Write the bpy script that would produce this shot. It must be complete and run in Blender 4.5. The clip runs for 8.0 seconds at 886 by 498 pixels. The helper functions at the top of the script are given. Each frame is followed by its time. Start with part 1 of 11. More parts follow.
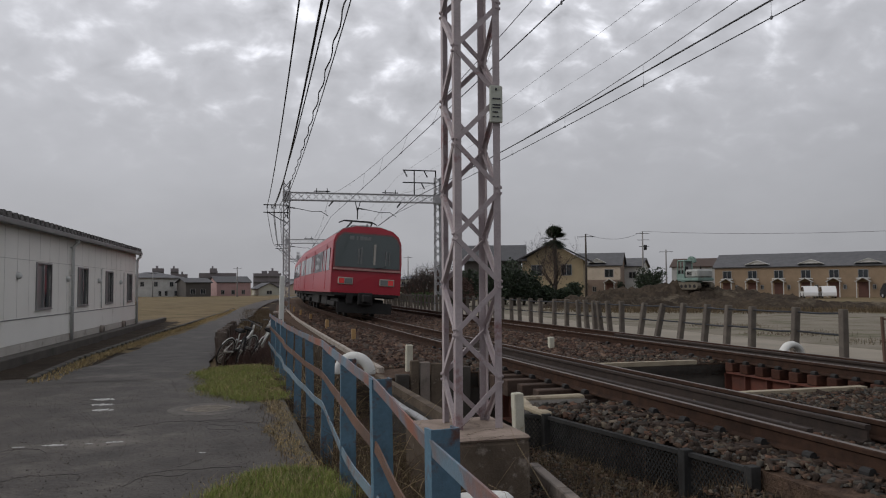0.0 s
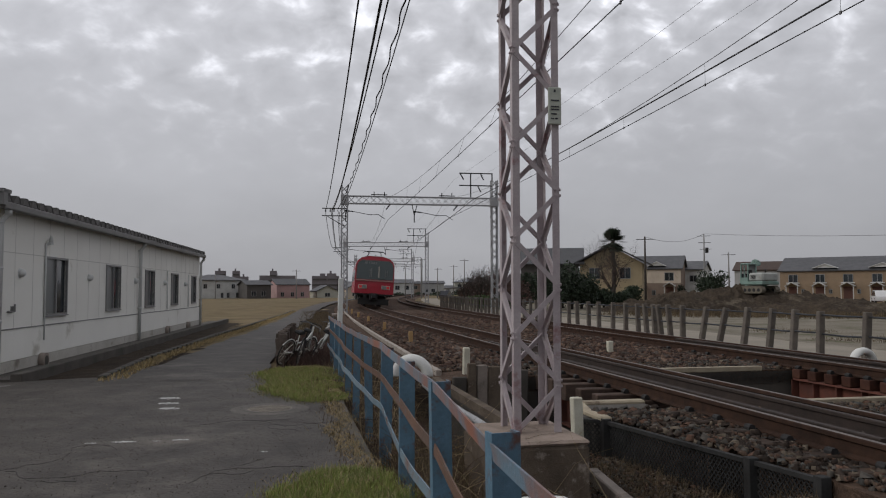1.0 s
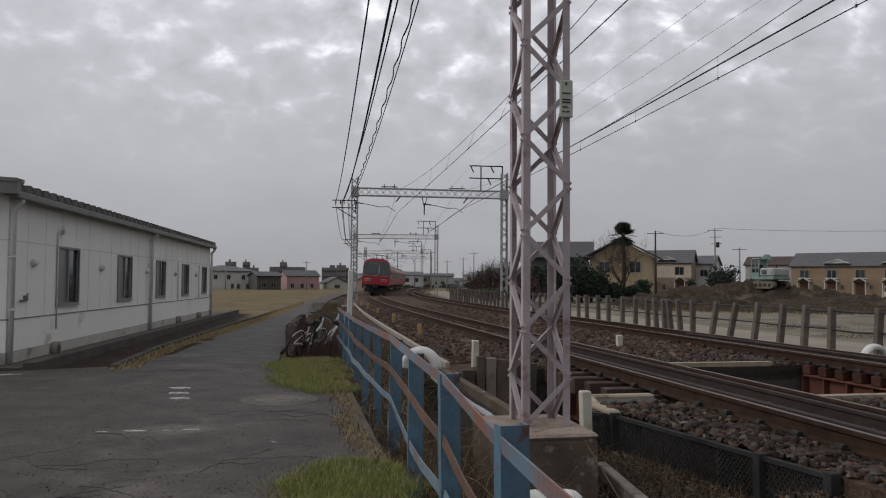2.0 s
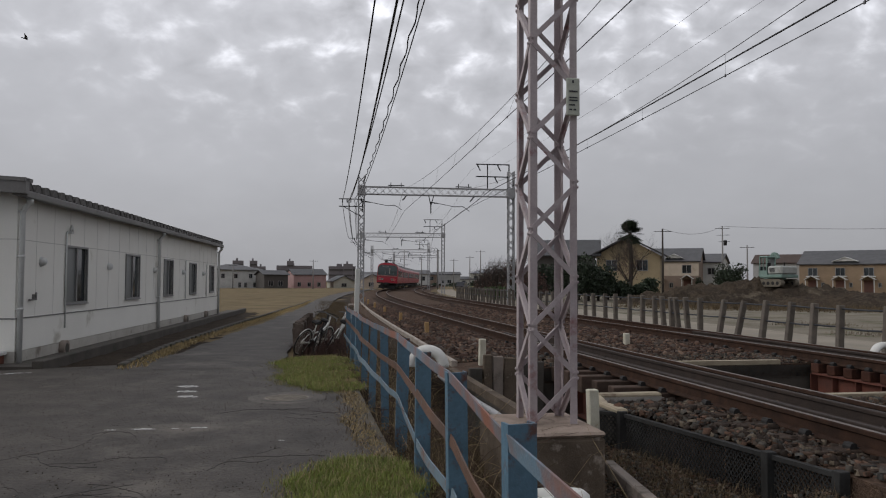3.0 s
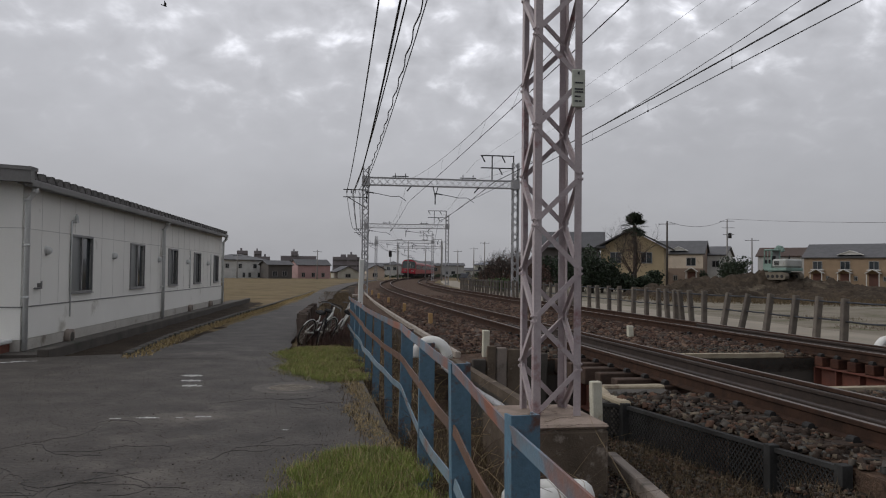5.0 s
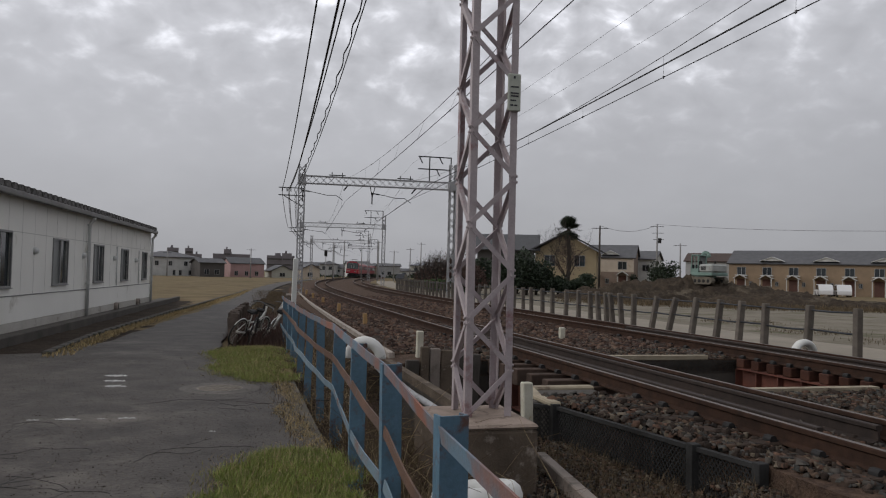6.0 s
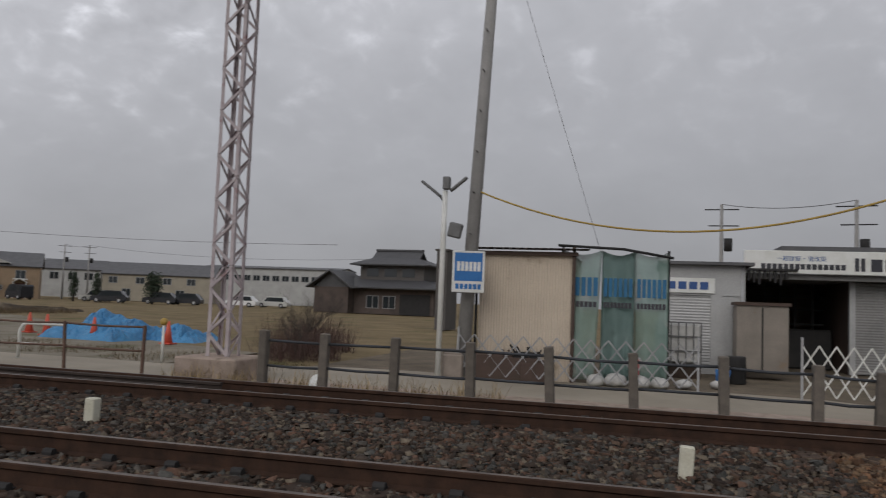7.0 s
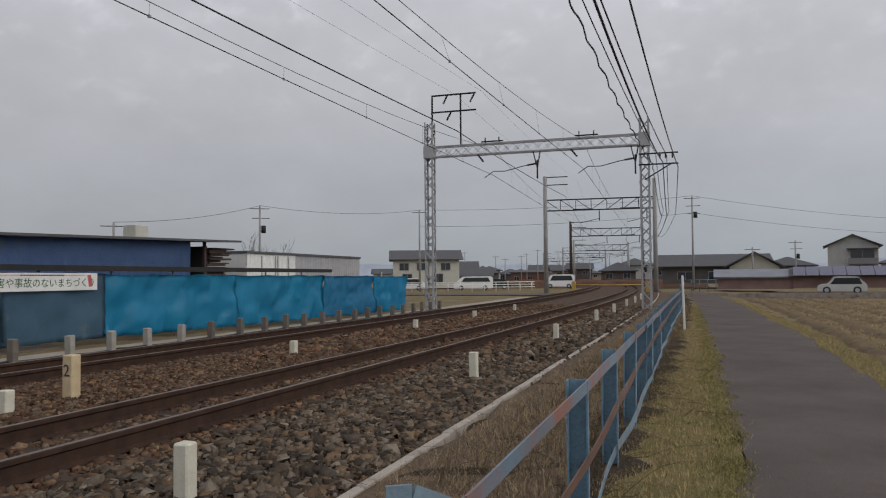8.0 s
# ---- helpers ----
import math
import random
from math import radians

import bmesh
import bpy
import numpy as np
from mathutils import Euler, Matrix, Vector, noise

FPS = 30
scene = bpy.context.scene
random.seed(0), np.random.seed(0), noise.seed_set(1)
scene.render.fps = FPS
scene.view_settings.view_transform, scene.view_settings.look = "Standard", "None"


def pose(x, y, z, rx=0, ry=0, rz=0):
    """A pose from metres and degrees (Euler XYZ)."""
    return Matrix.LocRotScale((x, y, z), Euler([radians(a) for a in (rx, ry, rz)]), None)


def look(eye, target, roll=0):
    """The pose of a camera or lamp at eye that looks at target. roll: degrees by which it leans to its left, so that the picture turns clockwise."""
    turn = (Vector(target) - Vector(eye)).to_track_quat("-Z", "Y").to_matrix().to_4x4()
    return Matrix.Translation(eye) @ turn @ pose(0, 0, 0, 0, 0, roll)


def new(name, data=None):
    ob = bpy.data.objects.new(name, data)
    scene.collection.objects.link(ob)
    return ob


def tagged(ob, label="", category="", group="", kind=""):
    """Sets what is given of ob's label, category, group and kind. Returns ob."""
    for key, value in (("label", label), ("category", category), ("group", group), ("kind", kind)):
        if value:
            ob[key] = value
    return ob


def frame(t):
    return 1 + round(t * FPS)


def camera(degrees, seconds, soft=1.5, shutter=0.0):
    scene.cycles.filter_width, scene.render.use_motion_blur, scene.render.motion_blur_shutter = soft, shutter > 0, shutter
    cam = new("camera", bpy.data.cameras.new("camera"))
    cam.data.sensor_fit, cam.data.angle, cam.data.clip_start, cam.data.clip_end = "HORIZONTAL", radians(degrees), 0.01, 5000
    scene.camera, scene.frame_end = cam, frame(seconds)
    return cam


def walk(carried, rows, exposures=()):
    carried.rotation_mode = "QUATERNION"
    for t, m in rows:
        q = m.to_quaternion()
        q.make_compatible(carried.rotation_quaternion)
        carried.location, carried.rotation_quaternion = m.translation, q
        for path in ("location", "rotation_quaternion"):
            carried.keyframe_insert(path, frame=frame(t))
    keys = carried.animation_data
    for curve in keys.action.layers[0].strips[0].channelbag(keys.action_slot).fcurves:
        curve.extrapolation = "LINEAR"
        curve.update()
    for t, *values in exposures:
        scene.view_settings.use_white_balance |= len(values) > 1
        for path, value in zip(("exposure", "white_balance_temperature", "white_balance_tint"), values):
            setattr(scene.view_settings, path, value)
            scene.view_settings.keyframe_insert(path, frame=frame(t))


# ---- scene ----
# ---- camera ----
cam = camera(60.0, 8.0, soft=1.1, shutter=0.03)
PATH = [
    (0, -0.000, -0.000, 1.6, 92.84, 0.29, 0.00),
    (0.5, -0.015, -0.000, 1.6, 92.83, 0.36, 3.44),
    (1, -0.018, -0.001, 1.6, 93.07, 0.09, 4.19),
    (1.5, -0.020, -0.001, 1.6, 92.72, -0.22, 4.58),
    (3, -0.023, -0.001, 1.6, 92.40, -0.29, 5.39),
    (3.5, -0.025, -0.001, 1.6, 92.25, -0.33, 5.71),
    (4, -0.025, -0.001, 1.6, 92.07, -0.54, 5.85),
    (5.5, -0.023, -0.001, 1.6, 91.67, -0.85, 5.31),
    (6, -0.004, -0.000, 1.6, 91.88, -1.40, 0.92),
    (6.3, 0.029, -0.002, 1.6, 92.22, -1.83, -6.66),
    (6.5, 0.069, -0.010, 1.6, 92.52, -2.32, -16.12),
    (6.6, 0.094, -0.018, 1.6, 92.61, -2.27, -22.16),
    (6.8, 0.153, -0.052, 1.6, 93.13, -2.49, -37.77),
    (7, 0.215, -0.122, 1.6, 93.98, -2.21, -59.17),
    (7.2, 0.248, -0.217, 1.6, 93.96, -1.84, -82.35),
    (7.4, 0.244, -0.306, 1.6, 93.27, -1.41, -102.65),
    (7.5, 0.231, -0.345, 1.6, 92.79, -1.24, -112.36),
    (7.6, 0.214, -0.379, 1.6, 92.49, -1.60, -121.01),
    (7.8, 0.177, -0.426, 1.6, 92.47, -0.46, -134.86),
    (8, 0.147, -0.452, 1.6, 92.16, 0.49, -143.93),
]
walk(cam, [(t, pose(*p)) for t, *p in PATH], exposures=[(0.0, -0.03), (6.3, -0.03), (7.0, -0.02), (7.5, 0.02), (8.0, 0.24)])

# ---- daylight: overcast sky with broken cloud ----
world = bpy.data.worlds.new("world")
scene.world = world
world.use_nodes = True
wt = world.node_tree
wt.nodes.clear()
w_out = wt.nodes.new("ShaderNodeOutputWorld")
w_bg = wt.nodes.new("ShaderNodeBackground")
w_sky = wt.nodes.new("ShaderNodeTexSky")
w_sky.sky_type, w_sky.sun_disc = "NISHITA", False
w_sky.sun_elevation, w_sky.sun_rotation = radians(33), radians(-100)
w_sky.air_density, w_sky.dust_density = 1.0, 3.0
w_tc = wt.nodes.new("ShaderNodeTexCoord")


def wnode(kind, **values):
    n = wt.nodes.new(kind)
    for k, v in values.items():
        n.inputs[k].default_value = v
    return n


def wmath(op, a, b=None, clamp=False):
    n = wt.nodes.new("ShaderNodeMath")
    n.operation, n.use_clamp = op, clamp
    for i, v in enumerate((a, b)):
        if v is None:
            continue
        if isinstance(v, (int, float)):
            n.inputs[i].default_value = v
        else:
            wt.links.new(v, n.inputs[i])
    return n.outputs[0]


# the cloud layer lies on a plane: direction.xy / (direction.z + a little)
w_sep = wt.nodes.new("ShaderNodeSeparateXYZ")
wt.links.new(w_tc.outputs["Generated"], w_sep.inputs[0])
w_h = wmath("MAXIMUM", w_sep.outputs[2], 0.0)
w_den = wmath("ADD", w_h, 0.5)
w_com = wt.nodes.new("ShaderNodeCombineXYZ")
wt.links.new(wmath("DIVIDE", w_sep.outputs[0], w_den), w_com.inputs[0])
wt.links.new(wmath("DIVIDE", w_sep.outputs[1], w_den), w_com.inputs[1])
w_n1 = wnode("ShaderNodeTexNoise", Scale=2.6, Detail=5.0, Roughness=0.55)
w_n2 = wnode("ShaderNodeTexNoise", Scale=15.0, Detail=4.0, Roughness=0.5, Distortion=0.25)
w_n3 = wnode("ShaderNodeTexNoise", Scale=5.0, Detail=2.0, Roughness=0.5)  # clusters of bright cells
for n in (w_n1, w_n2, w_n3):
    wt.links.new(w_com.outputs[0], n.inputs["Vector"])
# thinner, brighter cloud high in the north
w_dot = wt.nodes.new("ShaderNodeVectorMath")
w_dot.operation = "DOT_PRODUCT"
wt.links.new(w_tc.outputs["Generated"], w_dot.inputs[0])
w_dot.inputs[1].default_value = Vector((0.02, 0.80, 0.60)).normalized()
w_near = wmath("POWER", wmath("MAXIMUM", w_dot.outputs["Value"], 0.0), 7.0)
w_gap = wt.nodes.new("ShaderNodeMapRange")
w_gap.inputs["From Min"].default_value, w_gap.inputs["From Max"].default_value = 0.5, 0.74
wt.links.new(w_n2.outputs["Fac"], w_gap.inputs["Value"])
w_high = wt.nodes.new("ShaderNodeMapRange")  # the broken cells show overhead, a smooth grey deck lies low
w_high.inputs["From Min"].default_value, w_high.inputs["From Max"].default_value = 0.13, 0.34
wt.links.new(w_h, w_high.inputs["Value"])
w_bright = wmath("ADD", wmath("MULTIPLY", w_n1.outputs["Fac"], 0.16), 0.38)
w_cell = wmath("MULTIPLY", w_high.outputs[0], wmath("MULTIPLY", wmath("ADD", w_near, 0.10), wmath("ADD", wmath("MULTIPLY", w_n3.outputs["Fac"], 1.6), 0.25)))
w_bright = wmath("ADD", w_bright, wmath("MULTIPLY", wmath("SUBTRACT", w_n2.outputs["Fac"], 0.45), wmath("MULTIPLY", w_cell, 0.82)))
w_bright = wmath("ADD", w_bright, wmath("MULTIPLY", wmath("POWER", w_gap.outputs[0], 2.0), wmath("MULTIPLY", w_cell, 0.85)))
w_bright = wmath("ADD", w_bright, wmath("MULTIPLY", w_near, 0.09))
w_low = wt.nodes.new("ShaderNodeMapRange")
w_low.inputs["From Min"].default_value, w_low.inputs["From Max"].default_value = 0.0, 0.35
w_low.inputs["To Min"].default_value, w_low.inputs["To Max"].default_value = 0.78, 1.2
wt.links.new(w_h, w_low.inputs["Value"])
w_bright = wmath("MULTIPLY", w_bright, w_low.outputs[0])
# the deck is a little thinner towards the north
w_bright = wmath("MULTIPLY", w_bright, wmath("ADD", wmath("SUBTRACT", wmath("MULTIPLY", w_sep.outputs[1], 0.05), wmath("MULTIPLY", w_sep.outputs[0], 0.13)), 0.97))
w_tint = wt.nodes.new("ShaderNodeMix")
w_tint.data_type = "RGBA"
w_tint.inputs[0].default_value = 0.99
wt.links.new(w_sky.outputs[0], w_tint.inputs[6])
w_haze = wmath("MULTIPLY", wmath("MAXIMUM", wmath("MULTIPLY", w_sep.outputs[1], -1.0), 0.0), wmath("MAXIMUM", wmath("SUBTRACT", 1.0, wmath("MULTIPLY", w_h, 4.5)), 0.0))
w_cool = wt.nodes.new("ShaderNodeMix")  # thinner cloud low in the south lets some blue through
w_cool.data_type = "RGBA"
w_cool.inputs[6].default_value, w_cool.inputs[7].default_value = (0.935, 0.942, 1.003, 1), (0.88, 0.97, 1.06, 1)
wt.links.new(w_haze, w_cool.inputs[0])
wt.links.new(w_cool.outputs[2], w_tint.inputs[7])
w_mul = wt.nodes.new("ShaderNodeVectorMath")
w_mul.operation = "SCALE"
wt.links.new(w_tint.outputs[2], w_mul.inputs[0])
wt.links.new(w_bright, w_mul.inputs["Scale"])
wt.links.new(w_mul.outputs[0], w_bg.inputs["Color"])
w_bg.inputs["Strength"].default_value = 1.0
wt.links.new(w_bg.outputs[0], w_out.inputs["Surface"])
sun_data = bpy.data.lights.new("sun", "SUN")
sun_data.energy, sun_data.angle, sun_data.color = 0.95, radians(40), (1.0, 0.97, 0.93)
sun = new("sun", sun_data)
sun.matrix_world = look((0, 0, 60), (0 + 0.83 * 50, 0 + 0.14 * 50, 60 - 0.54 * 50))

# ---- materials ----
MATS = {}


def mat(name, col, col2=None, rough=0.8, metal=0.0, scale=6.0, fine=60.0, bump=0.2, stain=None, stain_amt=0.0, stain_scale=1.5, var=0.12, random_var=0.0, spec=0.5, bump_dist=0.01, island=False, palette=()):
    """Two scales of colour variation, an optional stain colour and a fine relief."""
    if name in MATS:
        return MATS[name]
    m = bpy.data.materials.new(name)
    m.use_nodes = True
    nt = m.node_tree
    b = nt.nodes["Principled BSDF"]
    b.inputs["Roughness"].default_value, b.inputs["Metallic"].default_value = rough, metal
    b.inputs["Specular IOR Level"].default_value = spec
    tc = nt.nodes.new("ShaderNodeTexCoord")
    geo = nt.nodes.new("ShaderNodeNewGeometry")
    vec = tc.outputs["Object"]

    def noise_tex(sc, det=4.0, rgh=0.6):
        n = nt.nodes.new("ShaderNodeTexNoise")
        n.inputs["Scale"].default_value, n.inputs["Detail"].default_value, n.inputs["Roughness"].default_value = sc, det, rgh
        nt.links.new(vec, n.inputs["Vector"])
        return n.outputs["Fac"]

    def ramp(fac, lo, hi):
        r = nt.nodes.new("ShaderNodeMapRange")
        r.inputs["From Min"].default_value, r.inputs["From Max"].default_value = lo, hi
        nt.links.new(fac, r.inputs["Value"])
        return r.outputs[0]

    def mix(fac, a, c, mode="MIX"):
        x = nt.nodes.new("ShaderNodeMix")
        x.data_type, x.blend_type = "RGBA", mode
        for i, v in ((0, fac), (6, a), (7, c)):
            if isinstance(v, (int, float)):
                x.inputs[i].default_value = v
            elif isinstance(v, tuple):
                x.inputs[i].default_value = (*v, 1)
            else:
                nt.links.new(v, x.inputs[i])
        return x.outputs[2]

    col2 = col2 or tuple(c * (1 - 2 * var) for c in col)
    out = mix(ramp(noise_tex(scale), 0.35, 0.68), col, col2)
    f = noise_tex(fine, 3.0, 0.7)
    out = mix(ramp(f, 0.3, 0.75), out, mix(1.0, out, (1 - var * 1.6,) * 3, "MULTIPLY"))
    if palette:  # each loose piece takes one of a few base colours
        wp = nt.nodes.new("ShaderNodeTexWhiteNoise")
        wp.noise_dimensions = "1D"
        nt.links.new(geo.outputs["Random Per Island"], wp.inputs["W"])
        cr = nt.nodes.new("ShaderNodeValToRGB")
        cr.color_ramp.interpolation = "CONSTANT"
        while len(cr.color_ramp.elements) < len(palette):
            cr.color_ramp.elements.new(0.5)
        for k, c in enumerate(palette):
            cr.color_ramp.elements[k].position = k / len(palette)
        for k, c in enumerate(palette):
            cr.color_ramp.elements[k].color = (*c, 1)
        nt.links.new(wp.outputs["Value"], cr.inputs["Fac"])
        out = mix(ramp(f, 0.3, 0.75), cr.outputs["Color"], mix(1.0, cr.outputs["Color"], (1 - var * 1.6,) * 3, "MULTIPLY"))
    if stain:
        out = mix(ramp(noise_tex(stain_scale, 6.0, 0.65), 0.62 - stain_amt * 0.4, 0.72 - stain_amt * 0.2), out, stain)
    if random_var or island:
        if island:
            rnd = geo.outputs["Random Per Island"]
        else:
            oi = nt.nodes.new("ShaderNodeObjectInfo")
            rnd = oi.outputs["Random"]
        r = nt.nodes.new("ShaderNodeMapRange")
        k = random_var or 0.3
        r.inputs["To Min"].default_value, r.inputs["To Max"].default_value = 1 - k, 1 + k
        nt.links.new(rnd, r.inputs["Value"])
        c = nt.nodes.new("ShaderNodeCombineColor")
        for i in range(3):
            nt.links.new(r.outputs[0], c.inputs[i])
        out = mix(1.0, out, c.outputs[0], "MULTIPLY")
    nt.links.new(out, b.inputs["Base Color"])
    if bump:
        bp = nt.nodes.new("ShaderNodeBump")
        bp.inputs["Strength"].default_value, bp.inputs["Distance"].default_value = bump, bump_dist
        nt.links.new(f, bp.inputs["Height"])
        nt.links.new(bp.outputs[0], b.inputs["Normal"])
    MATS[name] = m
    return m


PATCHASPHALT = mat("patched_asphalt", (0.138, 0.12, 0.106), (0.085, 0.074, 0.065), 0.7, scale=3.0, fine=24, bump=0.6, var=0.28, stain=(0.19, 0.167, 0.148), stain_amt=0.1, stain_scale=0.7, bump_dist=0.008, spec=0.35)
ASPHALT = mat("asphalt", (0.1, 0.087, 0.076), (0.047, 0.04, 0.035), 0.7, scale=1.7, fine=26, bump=0.9, var=0.36, stain=(0.145, 0.127, 0.11), stain_amt=0.16, stain_scale=0.45, bump_dist=0.008, spec=0.32)
PATHWAY = mat("path_asphalt", (0.13, 0.107, 0.1), (0.094, 0.078, 0.072), 0.95, scale=0.7, fine=55, var=0.22, stain=(0.085, 0.068, 0.062), stain_amt=0.1, stain_scale=0.55, bump=0.6, bump_dist=0.006, spec=0.15)
EASTROAD = mat("pale_road", (0.32, 0.28, 0.22), (0.25, 0.218, 0.17), 0.9, scale=0.6, fine=60, bump=0.3, stain=(0.24, 0.22, 0.19), stain_amt=0.1)
FIELD = mat("dry_field", (0.245, 0.185, 0.105), (0.14, 0.11, 0.062), 0.95, scale=0.35, fine=14, bump=0.6, stain=(0.075, 0.085, 0.03), stain_amt=0.12, stain_scale=0.25, var=0.2, bump_dist=0.05, spec=0.12)
DIRT = mat("dirt", (0.062, 0.047, 0.034), (0.038, 0.029, 0.022), 0.95, scale=1.2, fine=25, bump=0.7, var=0.2, bump_dist=0.04, spec=0.12)
GRASSBASE = mat("grass_soil", (0.19, 0.155, 0.068), (0.135, 0.118, 0.048), 0.95, scale=1.5, fine=30, bump=0.6, var=0.2, bump_dist=0.03, spec=0.12)
BALLASTBED = mat("ballast_bed", (0.15, 0.1, 0.072), (0.075, 0.051, 0.04), 0.95, scale=9, fine=28, bump=0.8, var=0.3, bump_dist=0.04, spec=0.1)
STONE = mat("ballast_stone", (0.155, 0.106, 0.072), (0.052, 0.036, 0.026), 0.9, scale=3.0, fine=40, bump=0.4, var=0.25, random_var=0.4, island=True, spec=0.12, palette=((0.16, 0.118, 0.082), (0.06, 0.045, 0.034), (0.195, 0.16, 0.123), (0.115, 0.089, 0.066), (0.165, 0.11, 0.068), (0.075, 0.06, 0.048)))
BROWNSTONE = mat("brown_ballast_stone", (0.175, 0.094, 0.054), (0.06, 0.034, 0.022), 0.9, scale=3.0, fine=40, bump=0.4, var=0.25, random_var=0.4, island=True, spec=0.12, palette=((0.17, 0.094, 0.055), (0.068, 0.04, 0.027), (0.14, 0.1, 0.07), (0.2, 0.13, 0.08), (0.1, 0.058, 0.037), (0.125, 0.085, 0.058)))
RUSTSTONE = mat("rust_stained_stone", (0.108, 0.066, 0.044), (0.034, 0.022, 0.016), 0.9, scale=3.0, fine=40, bump=0.4, var=0.25, random_var=0.4, island=True, spec=0.12, palette=((0.112, 0.076, 0.056), (0.044, 0.033, 0.027), (0.106, 0.095, 0.083), (0.152, 0.124, 0.094), (0.072, 0.055, 0.045), (0.128, 0.077, 0.056), (0.076, 0.074, 0.068), (0.054, 0.041, 0.034)))
REDSTONE = mat("reddish_ballast_stone", (0.12, 0.075, 0.055), (0.05, 0.034, 0.027), 0.9, scale=3.0, fine=40, bump=0.4, var=0.25, random_var=0.35, island=True, spec=0.12, palette=((0.13, 0.08, 0.06), (0.06, 0.041, 0.034), (0.112, 0.09, 0.077), (0.165, 0.112, 0.083), (0.088, 0.056, 0.045)))
GUARDSTEEL = mat("blackened_guard_rail", (0.056, 0.041, 0.035), (0.034, 0.027, 0.024), 0.75, 0.1, scale=5, fine=50, bump=0.3, spec=0.25)
RAILSIDE = mat("rusty_rail", (0.066, 0.037, 0.026), (0.036, 0.023, 0.018), 0.85, 0.05, scale=6, fine=60, bump=0.3, spec=0.12)
RAILTOP = mat("polished_rail_head", (0.16, 0.128, 0.108), (0.1, 0.078, 0.066), 0.5, 0.25, scale=4, fine=60, bump=0.05, spec=0.3)
SLEEPER = mat("weathered_sleeper", (0.085, 0.06, 0.046), (0.05, 0.038, 0.032), 0.9, scale=4, fine=40, bump=0.6, random_var=0.25, spec=0.12)
CONCRETE = mat("concrete", (0.30, 0.255, 0.22), (0.20, 0.165, 0.14), 0.9, scale=2.0, fine=50, bump=0.35, stain=(0.09, 0.08, 0.068), stain_amt=0.15, stain_scale=2.5)
DARKCONC = mat("stained_concrete", (0.088, 0.077, 0.066), (0.055, 0.049, 0.043), 0.92, scale=1.5, fine=40, bump=0.4, stain=(0.04, 0.045, 0.03), stain_amt=0.15)
GALV = mat("galvanised_paint", (0.5, 0.44, 0.45), (0.39, 0.33, 0.34), 0.65, 0.1, scale=3, fine=50, bump=0.2, stain=(0.24, 0.11, 0.11), stain_amt=0.07, stain_scale=3.0)
FOOTING = mat("footing_concrete", (0.165, 0.13, 0.1), (0.095, 0.075, 0.058), 0.92, scale=3.0, fine=45, bump=0.6, stain=(0.33, 0.28, 0.24), stain_amt=0.06, stain_scale=4.0, spec=0.12)
FOOTCAP = mat("worn_mortar", (0.40, 0.32, 0.27), (0.27, 0.215, 0.175), 0.92, scale=3.5, fine=45, bump=0.7, stain=(0.13, 0.1, 0.075), stain_amt=0.1, stain_scale=5.0, spec=0.12)
KERBSTONE = mat("kerb_concrete", (0.42, 0.37, 0.32), (0.32, 0.28, 0.24), 0.9, scale=3.0, fine=50, bump=0.35, stain=(0.16, 0.13, 0.10), stain_amt=0.08, stain_scale=5)
GALVFAR = mat("grey_steel", (0.40, 0.40, 0.41), (0.32, 0.32, 0.33), 0.65, 0.1, scale=2, fine=30, bump=0.1)
BLUEPAINT = mat("blue_paint", (0.105, 0.2, 0.28), (0.075, 0.145, 0.205), 0.6, scale=5, fine=45, bump=0.3, stain=(0.1, 0.05, 0.04), stain_amt=0.2, stain_scale=9.0)
RUSTBLUE = mat("rusting_blue_bar", (0.14, 0.22, 0.29), (0.16, 0.15, 0.16), 0.65, scale=2.2, fine=45, bump=0.4, stain=(0.25, 0.105, 0.07), stain_amt=0.45, stain_scale=1.9)
RUSTBAR = mat("rusted_bar", (0.15, 0.078, 0.052), (0.1, 0.06, 0.045), 0.75, scale=3, fine=45, bump=0.4, stain=(0.13, 0.17, 0.2), stain_amt=0.12, stain_scale=2.5)
BLUEBAR = mat("faded_blue_bar", (0.17, 0.24, 0.29), (0.135, 0.19, 0.235), 0.65, scale=4, fine=45, bump=0.3, stain=(0.17, 0.09, 0.065), stain_amt=0.16, stain_scale=3.0)
RUST = mat("rust", (0.17, 0.055, 0.035), (0.10, 0.04, 0.03), 0.85, scale=3, fine=40, bump=0.4)
WHITEWALL = mat("white_siding", (0.82, 0.81, 0.765), (0.76, 0.75, 0.705), 0.7, scale=0.5, fine=40, bump=0.1, stain=(0.46, 0.44, 0.38), stain_amt=0.02, stain_scale=0.8, var=0.04)
CREAM = mat("cream_plaster", (0.50, 0.49, 0.42), (0.43, 0.42, 0.36), 0.85, scale=1.2, fine=50, bump=0.2, stain=(0.3, 0.28, 0.22), stain_amt=0.06)
ROOFGREY = mat("grey_roof", (0.1, 0.1, 0.105), (0.07, 0.07, 0.075), 0.6, scale=1.5, fine=25, bump=0.2)
WHITEPAINT = mat("white_paint", (0.72, 0.72, 0.70), (0.62, 0.62, 0.58), 0.6, scale=3, fine=50, bump=0.1, var=0.05)
STAKEW = mat("cream_stake", (0.62, 0.60, 0.50), (0.50, 0.47, 0.37), 0.8, scale=5, fine=50, bump=0.2, stain=(0.32, 0.25, 0.17), stain_amt=0.1, stain_scale=8)
STAKETAN = mat("tan_stake", (0.58, 0.46, 0.29), (0.46, 0.35, 0.2), 0.8, scale=5, fine=50, bump=0.2)
